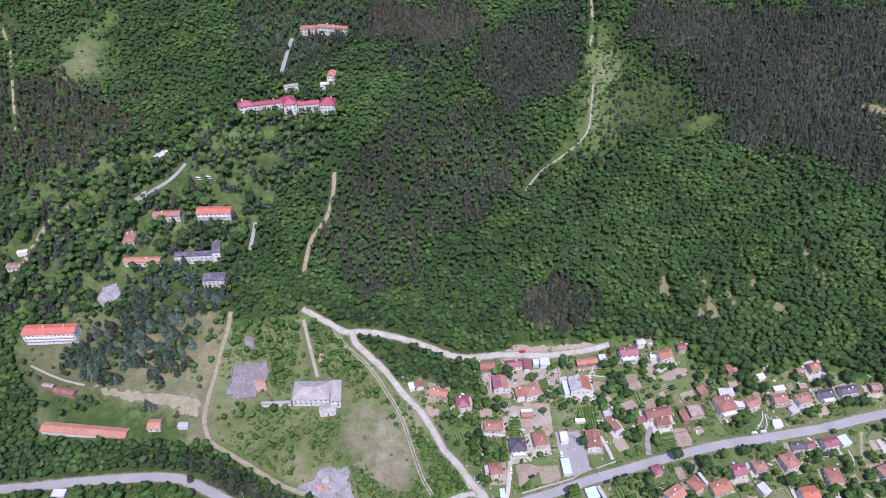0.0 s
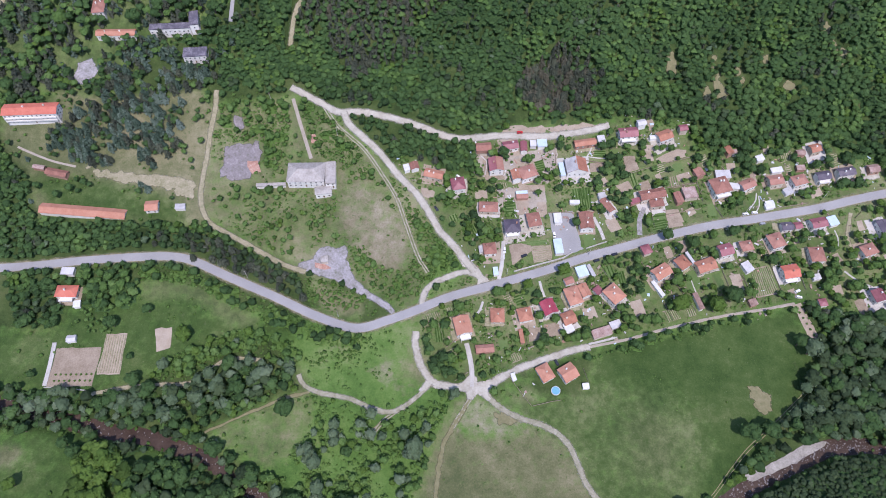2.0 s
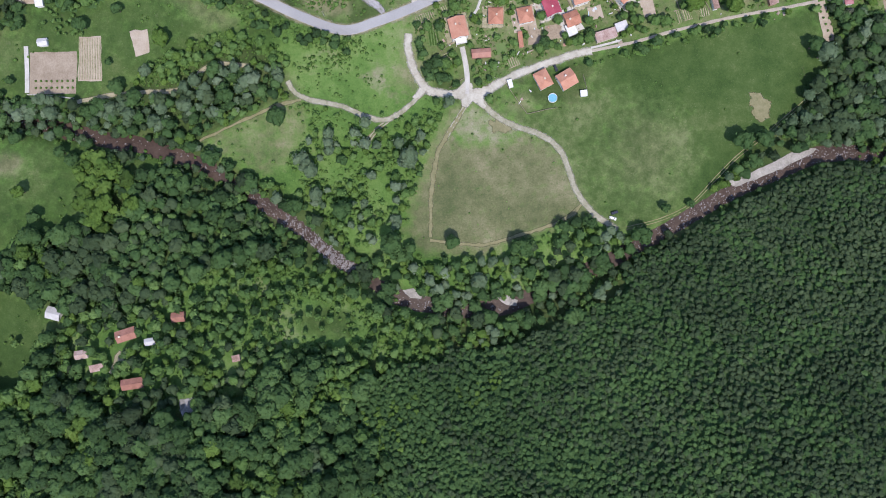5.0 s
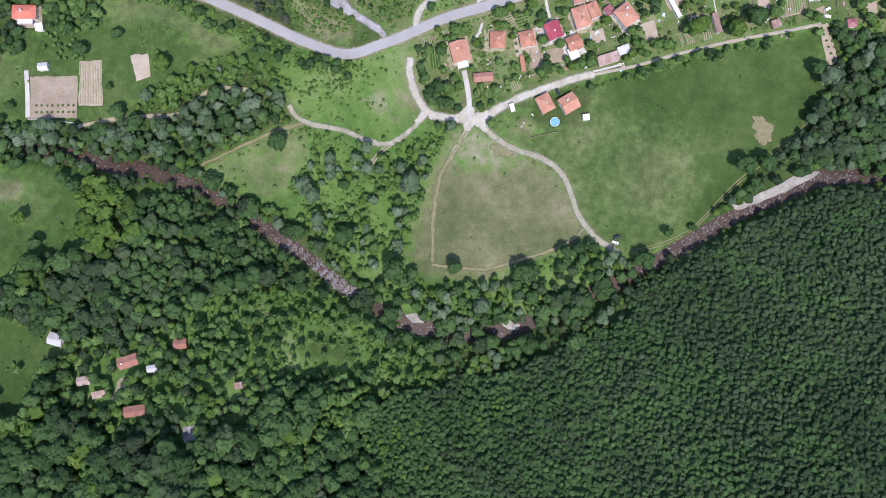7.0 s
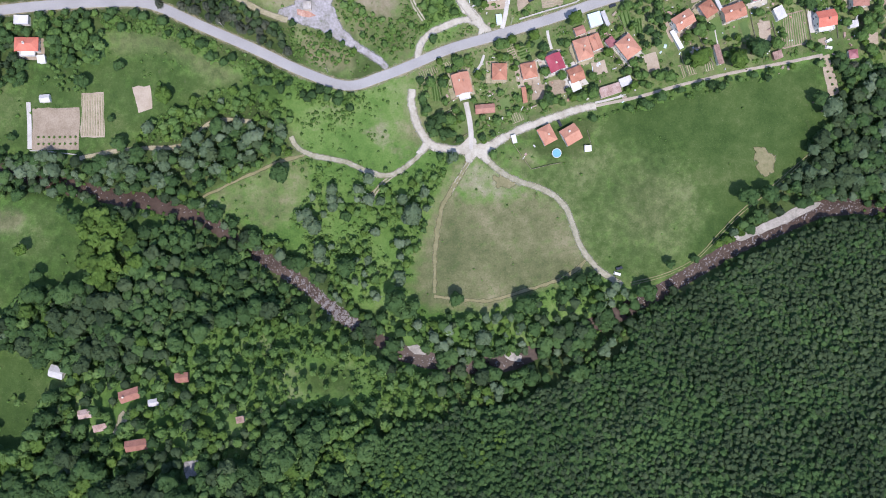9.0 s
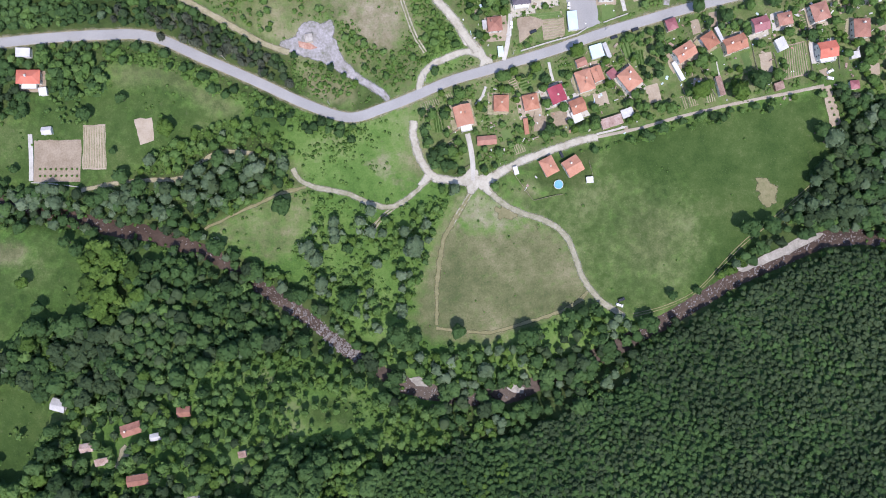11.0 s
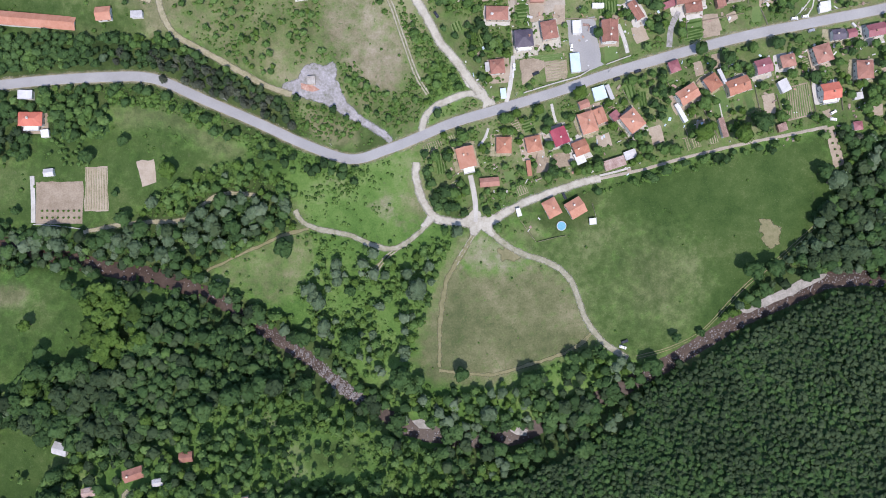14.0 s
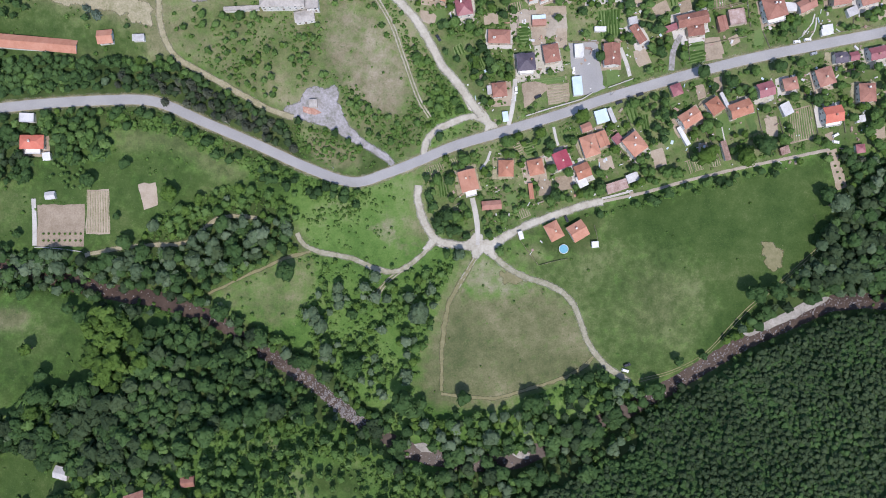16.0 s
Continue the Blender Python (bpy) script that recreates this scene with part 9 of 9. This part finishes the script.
ZONES.append(("abandoned_grounds", [(-180.9, 193.4), (-130.3, 198.9), (-126.6, 203.8), (-97, 185.9), (-80.1, 172.4), (-59.2, 150.5), (-40.9, 127.8), (-25, 91.1), (-4.5, 75.6), (-33.6, 54.7), (-51.4, 48.3), (-73.9, 63.6), (-119.3, 78.1), (-146.7, 89.5), (-180.1, 110.3), (-188.9, 147.9)], [('garden', 0.06, 1.8, 3.2, 1), ('shrub', 0.17, 0.6, 2.6, 1)], False))
ZONES.append(("park_conifers", [(-288, 183.1), (-267.8, 193.6), (-235.2, 199.2), (-191.8, 203.6), (-184.7, 186.4), (-191.6, 157.4), (-215.5, 148.7), (-255.9, 148.1), (-294.7, 155.2), (-298.2, 167.1)], [('spruce', 0.3, 2.4, 4.0, 1.1), ('pine', 0.1, 2.4, 3.6, 1.1), ('broadleaf', 0.16, 2, 3.6, 1), ('shrub', 0.1, 1, 2, 1)], False))
ZONES.append(("park", [(-336, 183.1), (-290.2, 199.5), (-247.9, 199.3), (-191.8, 203.6), (-183.3, 190.6), (-185.1, 165.8), (-182.8, 122.2), (-175.7, 110.4), (-193.2, 104.5), (-231.7, 106.8), (-262.8, 106.4), (-300.5, 114.7), (-310.7, 142.8), (-333.5, 162.8)], [('shrub', 0.16, 0.9, 2.0, 1), ('broadleaf', 0.09, 2.0, 3.4, 1), ('spruce', 0.03, 1.8, 2.8, 1)], False))
ZONES.append(("hill_clearing", [(104.8, 468.9), (131.8, 479.3), (135.3, 441), (139.1, 422.1), (112.7, 397), (101.1, 356.1), (125.8, 345.5), (75.6, 329.9), (54.2, 323.4), (76.9, 348.9), (96, 378.1), (102.7, 429.6)], [('shrub', 0.3, 0.9, 2.2, 1), ('broadleaf', 0.12, 1.6, 2.6, 1)], False))
ZONES.append(("hill_clearing_east", [(172.5, 357.5), (201.3, 378.4), (205.7, 356.8), (185.2, 349.5)], [('shrub', 0.1, 1, 2, 1)], False))
ZONES.append(("hill_clearing_west", [(-388, 452), (-362, 466), (-330, 456), (-318, 420), (-350, 400), (-378, 420)], [('shrub', 0.1, 1, 2, 1)], False))
ZONES.append(("hill_clearing_north", [(280.4, 491.9), (309.1, 492.5), (311.9, 483.1), (280.6, 481.4)], [('shrub', 0.1, 1, 2, 1)], False))
ZONES.append(("hill_clearing_far", [(-426.5, 491.6), (-407.2, 463.9), (-434.9, 465.8), (-449.2, 493.2)], [('shrub', 0.1, 1, 2, 1)], False))
ZONES.append(("park_lawn", [(-239.1, 326.7), (-212.4, 324.8), (-203, 311.2), (-203.4, 299), (-256.5, 299.2), (-259.9, 304.5)], [('shrub', 0.05, 1, 2, 1), ('spruce', 0.05, 1.6, 2.4, 1)], False))
ZONES.append(("young_pines", [(104.5, 390.1), (155.9, 407.9), (178.7, 399), (187.9, 366.7), (171.7, 352), (105.3, 351.8)], [('pine', 0.42, 1.4, 2.0, 0.7), ('shrub', 0.4, 1, 2, 1)], False))
ZONES.append(("pine_wood_east", [(158.1, 503.5), (297.2, 486.8), (389.8, 494.5), (331.1, 306.8), (292.9, 318.3), (211.1, 340.6), (204.4, 383.3), (182.7, 426.8), (143, 464.7)], [('dead_pine', 0.1, 2.1, 3.2, 1.0), ('pine', 0.83, 2.1, 3.2, 1.0), ('broadleaf', 0.05, 2, 3, 1)], False))
ZONES.append(("pine_wood_mid", [(12.9, 465.7), (94.1, 496.5), (97.9, 422.5), (80.1, 390.5), (30.8, 382.8), (7, 423.6)], [('pine', 0.88, 2.2, 3.3, 1.0), ('broadleaf', 0.1, 2, 3, 1)], False))
ZONES.append(("pine_wood_slope", [(-111.9, 322.2), (-66.6, 373.2), (-8.5, 386), (44.7, 365.8), (47.3, 326.5), (17.8, 285.4), (-9.3, 261.6), (-53.3, 258.5), (-96.2, 241.1), (-123.4, 250.8), (-113.4, 285.8)], [('dead_pine', 0.13, 2.2, 3.2, 1.0), ('pine', 0.4, 2.2, 3.3, 1.0), ('broadleaf', 0.42, 2.1, 3.1, 1)], False))
ZONES.append(("pine_wood_low", [(-105, 241.4), (-44.5, 258.5), (-34.9, 216.9), (-85.6, 213.2)], [('pine', 0.45, 2.2, 3.3, 1.0), ('broadleaf', 0.5, 2.1, 3.1, 1)], False))
ZONES.append(("pine_wood_top", [(-97.6, 476.8), (-2.4, 505.2), (7.7, 466), (-18.4, 422.9), (-78.3, 414.1)], [('pine', 0.6, 2.2, 3.3, 1.0), ('broadleaf', 0.35, 2, 3, 1)], False))
ZONES.append(("pine_knoll", [(36.7, 214.9), (49.9, 223.6), (66.4, 219.4), (83.9, 225.8), (91.9, 212.9), (85.2, 195.8), (63.9, 186.6), (43.6, 190), (29.7, 199.9)], [('dead_pine', 0.3, 2.0, 2.8, 1.1), ('pine', 0.5, 2.0, 2.8, 1.1), ('broadleaf', 0.12, 2.2, 3, 1)], False))
ZONES.append(("brown_wood_west", [(-451, 407), (-369.2, 420.8), (-296.8, 388.9), (-292.7, 352.4), (-337.7, 323.9), (-413.7, 300.6)], [('dead_pine', 0.45, 1.8, 2.6, 1), ('pine', 0.3, 1.8, 2.6, 1), ('broadleaf', 0.2, 2, 3, 1)], False))
ZONES.append(("sanatorium_conifers", [(-214.6, 510.9), (-105.2, 508.8), (-91.3, 461.7), (-140.3, 419.6), (-182.8, 404.6), (-227.9, 463.9)], [('spruce', 0.22, 1.6, 2.4, 1.1), ('pine', 0.5, 1.6, 2.4, 1.1), ('broadleaf', 0.22, 2, 3, 1)], False))
ZONES.append(("park_woods", [(-315.9, 350.7), (-246.3, 363.3), (-136.7, 383), (-122.7, 337.9), (-181.9, 262.5), (-232.1, 225.4), (-290.2, 199.5), (-353.4, 199.3), (-390.4, 233.6), (-362.4, 309.5)], [('broadleaf', 0.19, 2.2, 4.6, 0.9), ('garden', 0.15, 2.0, 4.4, 0.9), ('pine', 0.18, 2.4, 3.6, 0.9), ('spruce', 0.1, 1.8, 2.8, 1.1), ('lime', 0.07, 2.0, 3.4, 0.9), ('shrub', 0.08, 1, 2.2, 1)], False))


def leaf_mass(name, label, rows, high, mat, seed, low=False):
    """The lower boughs and saplings that fill a closed wood between its crowns: one rough leafy layer, where trees stand on all sides."""
    step = 2.0
    x0, y0, w, h = -580.0, -256.0, 580, 402
    near_count = np.zeros((h, w))
    tree = np.array(rows)
    i, j = ((tree[:, 0] - x0) / step).astype(int), ((tree[:, 1] - y0) / step).astype(int)
    ok = (i >= 0) & (i < w) & (j >= 0) & (j < h)
    np.add.at(near_count, (j[ok], i[ok]), tree[ok, 2] ** 2)
    for _ in range(2):
        for axis in (0, 1):
            near_count = (np.roll(near_count, 1, axis) + near_count + np.roll(near_count, -1, axis)) / 3
    free = ~is_taken(*(g.ravel() for g in np.meshgrid(x0 + step * np.arange(w), y0 + step * np.arange(h)))).reshape(h, w)
    for axis in (0, 1):
        free &= np.roll(free, 1, axis) & np.roll(free, -1, axis)
    full = (near_count > 1.5) & free
    rng = np.random.default_rng(seed)
    gx, gy = np.meshgrid(x0 + step * np.arange(w + 1), y0 + step * np.arange(h + 1))
    gx, gy = gx + step * 0.7 * (rng.random(gx.shape) - 0.5), gy + step * 0.7 * (rng.random(gx.shape) - 0.5)
    inner = np.ones((h + 1, w + 1), bool)
    for a, b in ((0, 0), (0, 1), (1, 0), (1, 1)):
        inner[a:h + a, b:w + b] &= full
    gz = ground(gx, gy) + np.where(inner, high * np.where(gy < 214, 0.56 if low else 1.0, 1.0) * (0.72 + 0.5 * rng.random(gx.shape)), 0.2)
    k = np.arange((h + 1) * (w + 1)).reshape(h + 1, w + 1)
    a, b, c, d = k[:-1, :-1][full], k[:-1, 1:][full], k[1:, 1:][full], k[1:, :-1][full]
    tris = np.vstack([np.stack([a, b, c], -1), np.stack([a, c, d], -1)])
    used, back = np.unique(tris, return_inverse=True)
    verts = np.stack([gx, gy, gz], -1).reshape(-1, 3)[used]
    tone = 0.36 + 0.3 * rng.random(len(used)) + 0.16 * np.sin(verts[:, 0] / 31 + 1.3) * np.sin(verts[:, 1] / 23)
    tagged(big_mesh(name, verts, back.reshape(-1, 3), tone, MAT[mat]), label, "undergrowth", kind="stuff")


def plant_zones():
    rng = np.random.default_rng(11)
    far_forms = {k: tree_forms(k, False, 8, 100 + i) for i, k in enumerate(("broadleaf", "lime", "willow", "pine", "spruce", "shrub", "dark_leaf", "garden", "dead_pine"))}
    near_forms = {k: tree_forms(k, True, 6, 200 + i) for i, k in enumerate(("broadleaf", "lime", "willow", "pine", "spruce", "shrub", "dark_leaf", "garden", "dead_pine"))}
    grand_forms = {k: tree_forms(k, True, 6, 300 + i, True) for i, k in enumerate(("broadleaf", "lime", "willow", "dark_leaf", "garden"))}
    low_forms = tree_low(10)
    dense_forms = canopy_forms(16, 400)
    default = {"south": [("lime", 0.09, 1.6, 2.4, 0.72), ("broadleaf", 0.55, 1.6, 2.7, 0.72), ("dark_leaf", 0.36, 1.6, 2.6, 0.72)],
               "bank": [("willow", 0.11, 2.4, 4.2, 1.0), ("lime", 0.09, 2.2, 3.6, 0.95), ("garden", 0.13, 2.0, 3.8, 0.95), ("shrub", 0.12, 1.2, 2.4, 1.0), ("broadleaf", 0.25, 2.3, 4.7, 0.95), ("dark_leaf", 0.05, 2.6, 4.6, 1.0)],
               "west": [("lime", 0.12, 2.0, 4.2, 1.15), ("garden", 0.23, 1.9, 4.0, 1.1), ("broadleaf", 0.44, 2.2, 5.2, 1.15), ("willow", 0.03, 2.2, 3.8, 1.1), ("dark_leaf", 0.16, 2.4, 5.2, 1.15)],
               "over": [("broadleaf", 0.3, 3.2, 5.6, 0.9), ("dark_leaf", 0.12, 3.2, 5.4, 0.95), ("willow", 0.06, 3.0, 4.8, 0.9), ("shrub", 0.2, 1.4, 2.4, 1.0)],
               "north": [("lime", 0.05, 1.6, 2.6, 0.9), ("garden", 0.27, 1.6, 2.8, 0.9), ("broadleaf", 0.51, 1.7, 3.0, 0.9), ("willow", 0.01, 1.8, 2.6, 1.0), ("dark_leaf", 0.11, 1.7, 3.0, 0.9), ("pine", 0.04, 1.6, 2.6, 1.0)]}
    gathered, singles, closed = {}, 0, {"leaf": [], "south": [], "pine": [], "scrub": []}
    for near, lo, hi, step in ((True, -268, 215, 3.65), (False, 215, 540, 3.3), (None, -268, -15, 2.4)):
        gx, gy = np.meshgrid(np.arange(-520, 520, step), np.arange(lo, hi, step))
        gx, gy = gx.ravel(), gy.ravel()
        loose = 1.25
        gx = gx + (rng.random(gx.size) - 0.5) * step * loose
        gy = gy + (rng.random(gy.size) - 0.5) * step * loose
        seen = (np.abs(gx + 17) < 278 + np.maximum(gy - 40, 0) * 0.46) & (gy > -250)
        free = seen & ~is_taken(gx, gy)
        gx, gy = gx[free], gy[free]
        zone = np.full(gx.size, -1)
        wob = np.zeros(gx.size) if near is not False else rng.normal(size=gx.size) * 5 + 7 * np.sin(gx / 9.0 + 2 * np.sin(gy / 13.0))
        for k, (_, poly, _, _) in enumerate(ZONES):
            m = (zone < 0) & inside(poly, gx + wob, gy + wob)
            zone[m] = k
        d = gy - river_y(gx)
        zone[(zone < 0) & (d < np.where(gx > 90, -7, -22))] = -2
        zone[(zone == -1) & (gy < 40)] = -3
        zone[(zone == -2) & (gx < -55 + 10 * np.sin(gy / 9.0))] = -4
        zone[(zone == -3) & (np.abs(d) < 7) & (gx > -75) & (gx < 122)] = -5
        if near is None:
            zone[zone != -2] = -99
        else:
            zone[zone == -2] = -99
        for k in np.unique(zone[zone > -99]):
            rules, single = (ZONES[k][2], ZONES[k][3]) if k >= 0 else (default[{-1: "north", -2: "south", -3: "bank", -4: "west", -5: "over"}[k]], False)
            at = np.flatnonzero(zone == k)
            dice, n = rng.random(at.size), 0.0
            if k in (-1, -2, -3, -4):
                cx, cy = gx[at], gy[at]
                drift = np.sin(cx / 13.7 + 1.9 * np.sin(cy / 17.3)) * np.sin(cy / 11.9 + 1.2 * np.sin(cx / 23.1))
                dice = np.clip(0.5 * dice + 0.25 + (0.42 if k != -2 else 0.28) * drift + (np.clip((cx - 40) / 420, -0.1, 0.34) if k == -2 else 0), 0, 0.999)
            if k >= 0 and sum(r[1] for r in rules) < 0.8:
                cx, cy = gx[at], gy[at]
                clump = np.sin(cx / 8.9 + 1.7 * np.sin(cy / 12.1)) * np.sin(cy / 7.9 + 1.4 * np.sin(cx / 14.3 + 0.5))
                dice = dice / np.clip(1 + 1.25 * clump, 0.08, 2.2)
            for kind, chance, r0, r1, tall in rules:
                m = at[(dice >= n) & (dice < n + chance)]
                n += chance
                r = r0 + (r1 - r0) * rng.random(m.size) ** 1.3
                if near and kind != "shrub" and sum(q[1] for q in rules) > 0.75:
                    r = r * 1.2
                clear = ~near_built(gx[m], gy[m], r * (0.62 if near is False else 0.8))
                m, r = m[clear], r[clear]
                total, bushy = sum(q[1] for q in rules), sum(q[1] for q in rules if q[0] == "shrub")
                if near and bushy > 0.3 and total > 0.74:
                    closed["scrub"].extend(zip(gx[m], gy[m], r))
                elif kind != "shrub" and total > 0.8:
                    closed["pine" if "pine" in kind else "south" if near is None else "leaf"].extend(zip(gx[m], gy[m], r))
                if single and near:
                    for x, y, q in zip(gx[m], gy[m], r):
                        if singles < 300:
                            singles += 1
                            plant_single(kind, {"shrub": "rounded green bush in rough grass", "lime": "bright green round garden tree", "willow": "silvery willow beside the gardens", "garden": "light green leafy garden tree", "broadleaf": "green broadleaf garden tree"}[kind], round(x, 2), round(y, 2), round(q, 2), "garden trees", tall, round(x * 40) % 360)
                        else:
                            gathered.setdefault((kind, near), []).append((x, y, q, tall))
                else:
                    gathered.setdefault((kind, near), []).extend(zip(gx[m], gy[m], r, np.full(m.size, tall)))
    names = {"garden": ("garden_trees", "light green leafy garden trees"), "dark_leaf": ("dull_wood", "dull dark green broadleaf trees"), "broadleaf": ("broadleaf_wood", "dense dark green broadleaf trees in full leaf"), "lime": ("bright_trees", "scattered bright green broadleaf trees"), "willow": ("silvery_trees", "scattered silvery willows and poplars"),
             "pine": ("pine_wood", "dark dense pines on the slopes"), "dead_pine": ("dry_pines", "dry brownish pines"), "spruce": ("spruce_grove", "bluish spruces in the park"), "shrub": ("scrub", "low green scrub and bushes")}
    for (kind, near), rows in gathered.items():
        x, y, r, tall = np.array(rows).T
        if kind in ("pine", "dead_pine") and near is False:
            r, tall = r * 0.74, tall * 1.7
        tall = tall * {"shrub": 0.48}.get(kind, 1.0) * (0.9 + 0.2 * rng.random(len(x)))
        big = (r > (4.5 if near else 3.6)) & (kind in grand_forms)
        if near is None:
            plant_stuff(names[kind][0], names[kind][1] + " on the slope across the river", dense_forms, x, y, r, tall, kind, rng, spread=0.3, stand=5.1 + 0.15 * r + 1.7 * rng.random(len(x)) ** 1.5 + 0.6 * np.sin(x / 11.0 + 1.7 * np.sin(y / 15.0)) * np.sin(y / 9.3 + x / 19.0))
            continue
        for m, forms, word in ((~big, (near_forms if near else far_forms)[kind], ""), (big, grand_forms.get(kind) if near else near_forms[kind], "large ")):
            if m.any():
                level = None if near or kind in ("pine", "spruce", "shrub", "dead_pine") else 2.4 + 0.5 * rng.random(m.sum())
                plant_stuff(names[kind][0], word + names[kind][1] + (" near the valley" if near else " on the hills"), forms, x[m], y[m], r[m], tall[m], kind, rng, spread=0.4 if near else 0.24, stand=level)
    leaf_mass("undergrowth", "dense leafy undergrowth below broadleaf crowns", closed["leaf"], 4.6, "broadleaf", 61, True)
    leaf_mass("undergrowth", "dense leafy boughs closing the wood across the river", closed["south"], 5.35, "broadleaf", 62)
    leaf_mass("undergrowth", "bright green brambles and weeds filling the thickets", closed["scrub"], 1.5, "shrub", 64)
    leaf_mass("undergrowth", "dull lower boughs between the pines", closed["pine"], 3.2, "pine", 63, True)
    # a carpet of low bushes where the scrub closes up
    for name, fill in (("river_scrub", 0.4), ("triangle", 0.24), ("bank_thicket", 0.85), ("south_thicket", 0.8), ("field_thicket", 0.85), ("south_clearing", 0.15), ("road_bank", 0.9), ("walk_bushes", 0.8), ("roadside_thicket", 0.85), ("grounds_front", 0.6), ("grounds_bushes", 0.6), ("west_village_green", 0.7), ("yard_scrub", 0.45), ("low_gardens", 0.5), ("mid_gardens", 0.5), ("lane_hedge", 0.7), ("roadside_gardens", 0.6), ("abandoned_grounds", 0.26), ("village", 0.4), ("grounds_thicket", 0.75), ("rut_thicket", 0.85), ("yard_thicket", 0.8), ("yard_hedge", 0.8), ("bend_scrub", 0.7), ("walk_east", 0.8), ("front_row", 0.6), ("junction_island", 0.9), ("grounds_garden", 0.5), ("left_fields", 0.05)):
        poly = next(z[1] for z in ZONES if z[0] == name)
        xs, ys = [p[0] for p in poly], [p[1] for p in poly]
        gx, gy = np.meshgrid(np.arange(min(xs), max(xs), 2.0), np.arange(min(ys), max(ys), 2.0))
        gx = (gx + rng.random(gx.shape) * 1.8).ravel()
        gy = (gy + rng.random(gy.shape) * 1.8).ravel()
        clump = 0.5 + 0.5 * np.sin(gx / 5.1 + 1.7 * np.sin(gy / 7.3 + 2)) * np.sin(gy / 4.7 + 1.4 * np.sin(gx / 8.9 + 0.5))
        clump = 0.4 * clump + 0.6 * (0.5 + 0.5 * np.sin(gx / 14.3 + np.sin(gy / 10.7)) * np.sin(gy / 12.1))
        first = np.full(gx.size, -1)
        for k, z in enumerate(ZONES):
            first[(first < 0) & inside(z[1], gx, gy)] = k
        ok = (first >= 0) & (first == next(k for k, z in enumerate(ZONES) if z[0] == name)) & ~is_taken(gx, gy) & (clump + 0.15 * rng.normal(size=gx.size) > np.interp(fill, (0, 1), (0.95, 0.1)))
        x, y = gx[ok], gy[ok]
        r = 0.6 + 1.1 * rng.random(len(x)) ** 1.5
        plant_stuff("low_scrub", "low bright green bushes and weeds in clumps", low_forms, x, y, r, 0.35 + 0.3 * rng.random(len(x)), "shrub", rng, "bushes")


def tree_low(count):
    rng = np.random.default_rng(77)
    out = []
    for _ in range(count):
        v, t, o = crown_form(rng, 5, 10, 0.2, 1, 0.8)
        out.append((v + [0, 0, 0.35], t, o))
    return out


plant_zones()
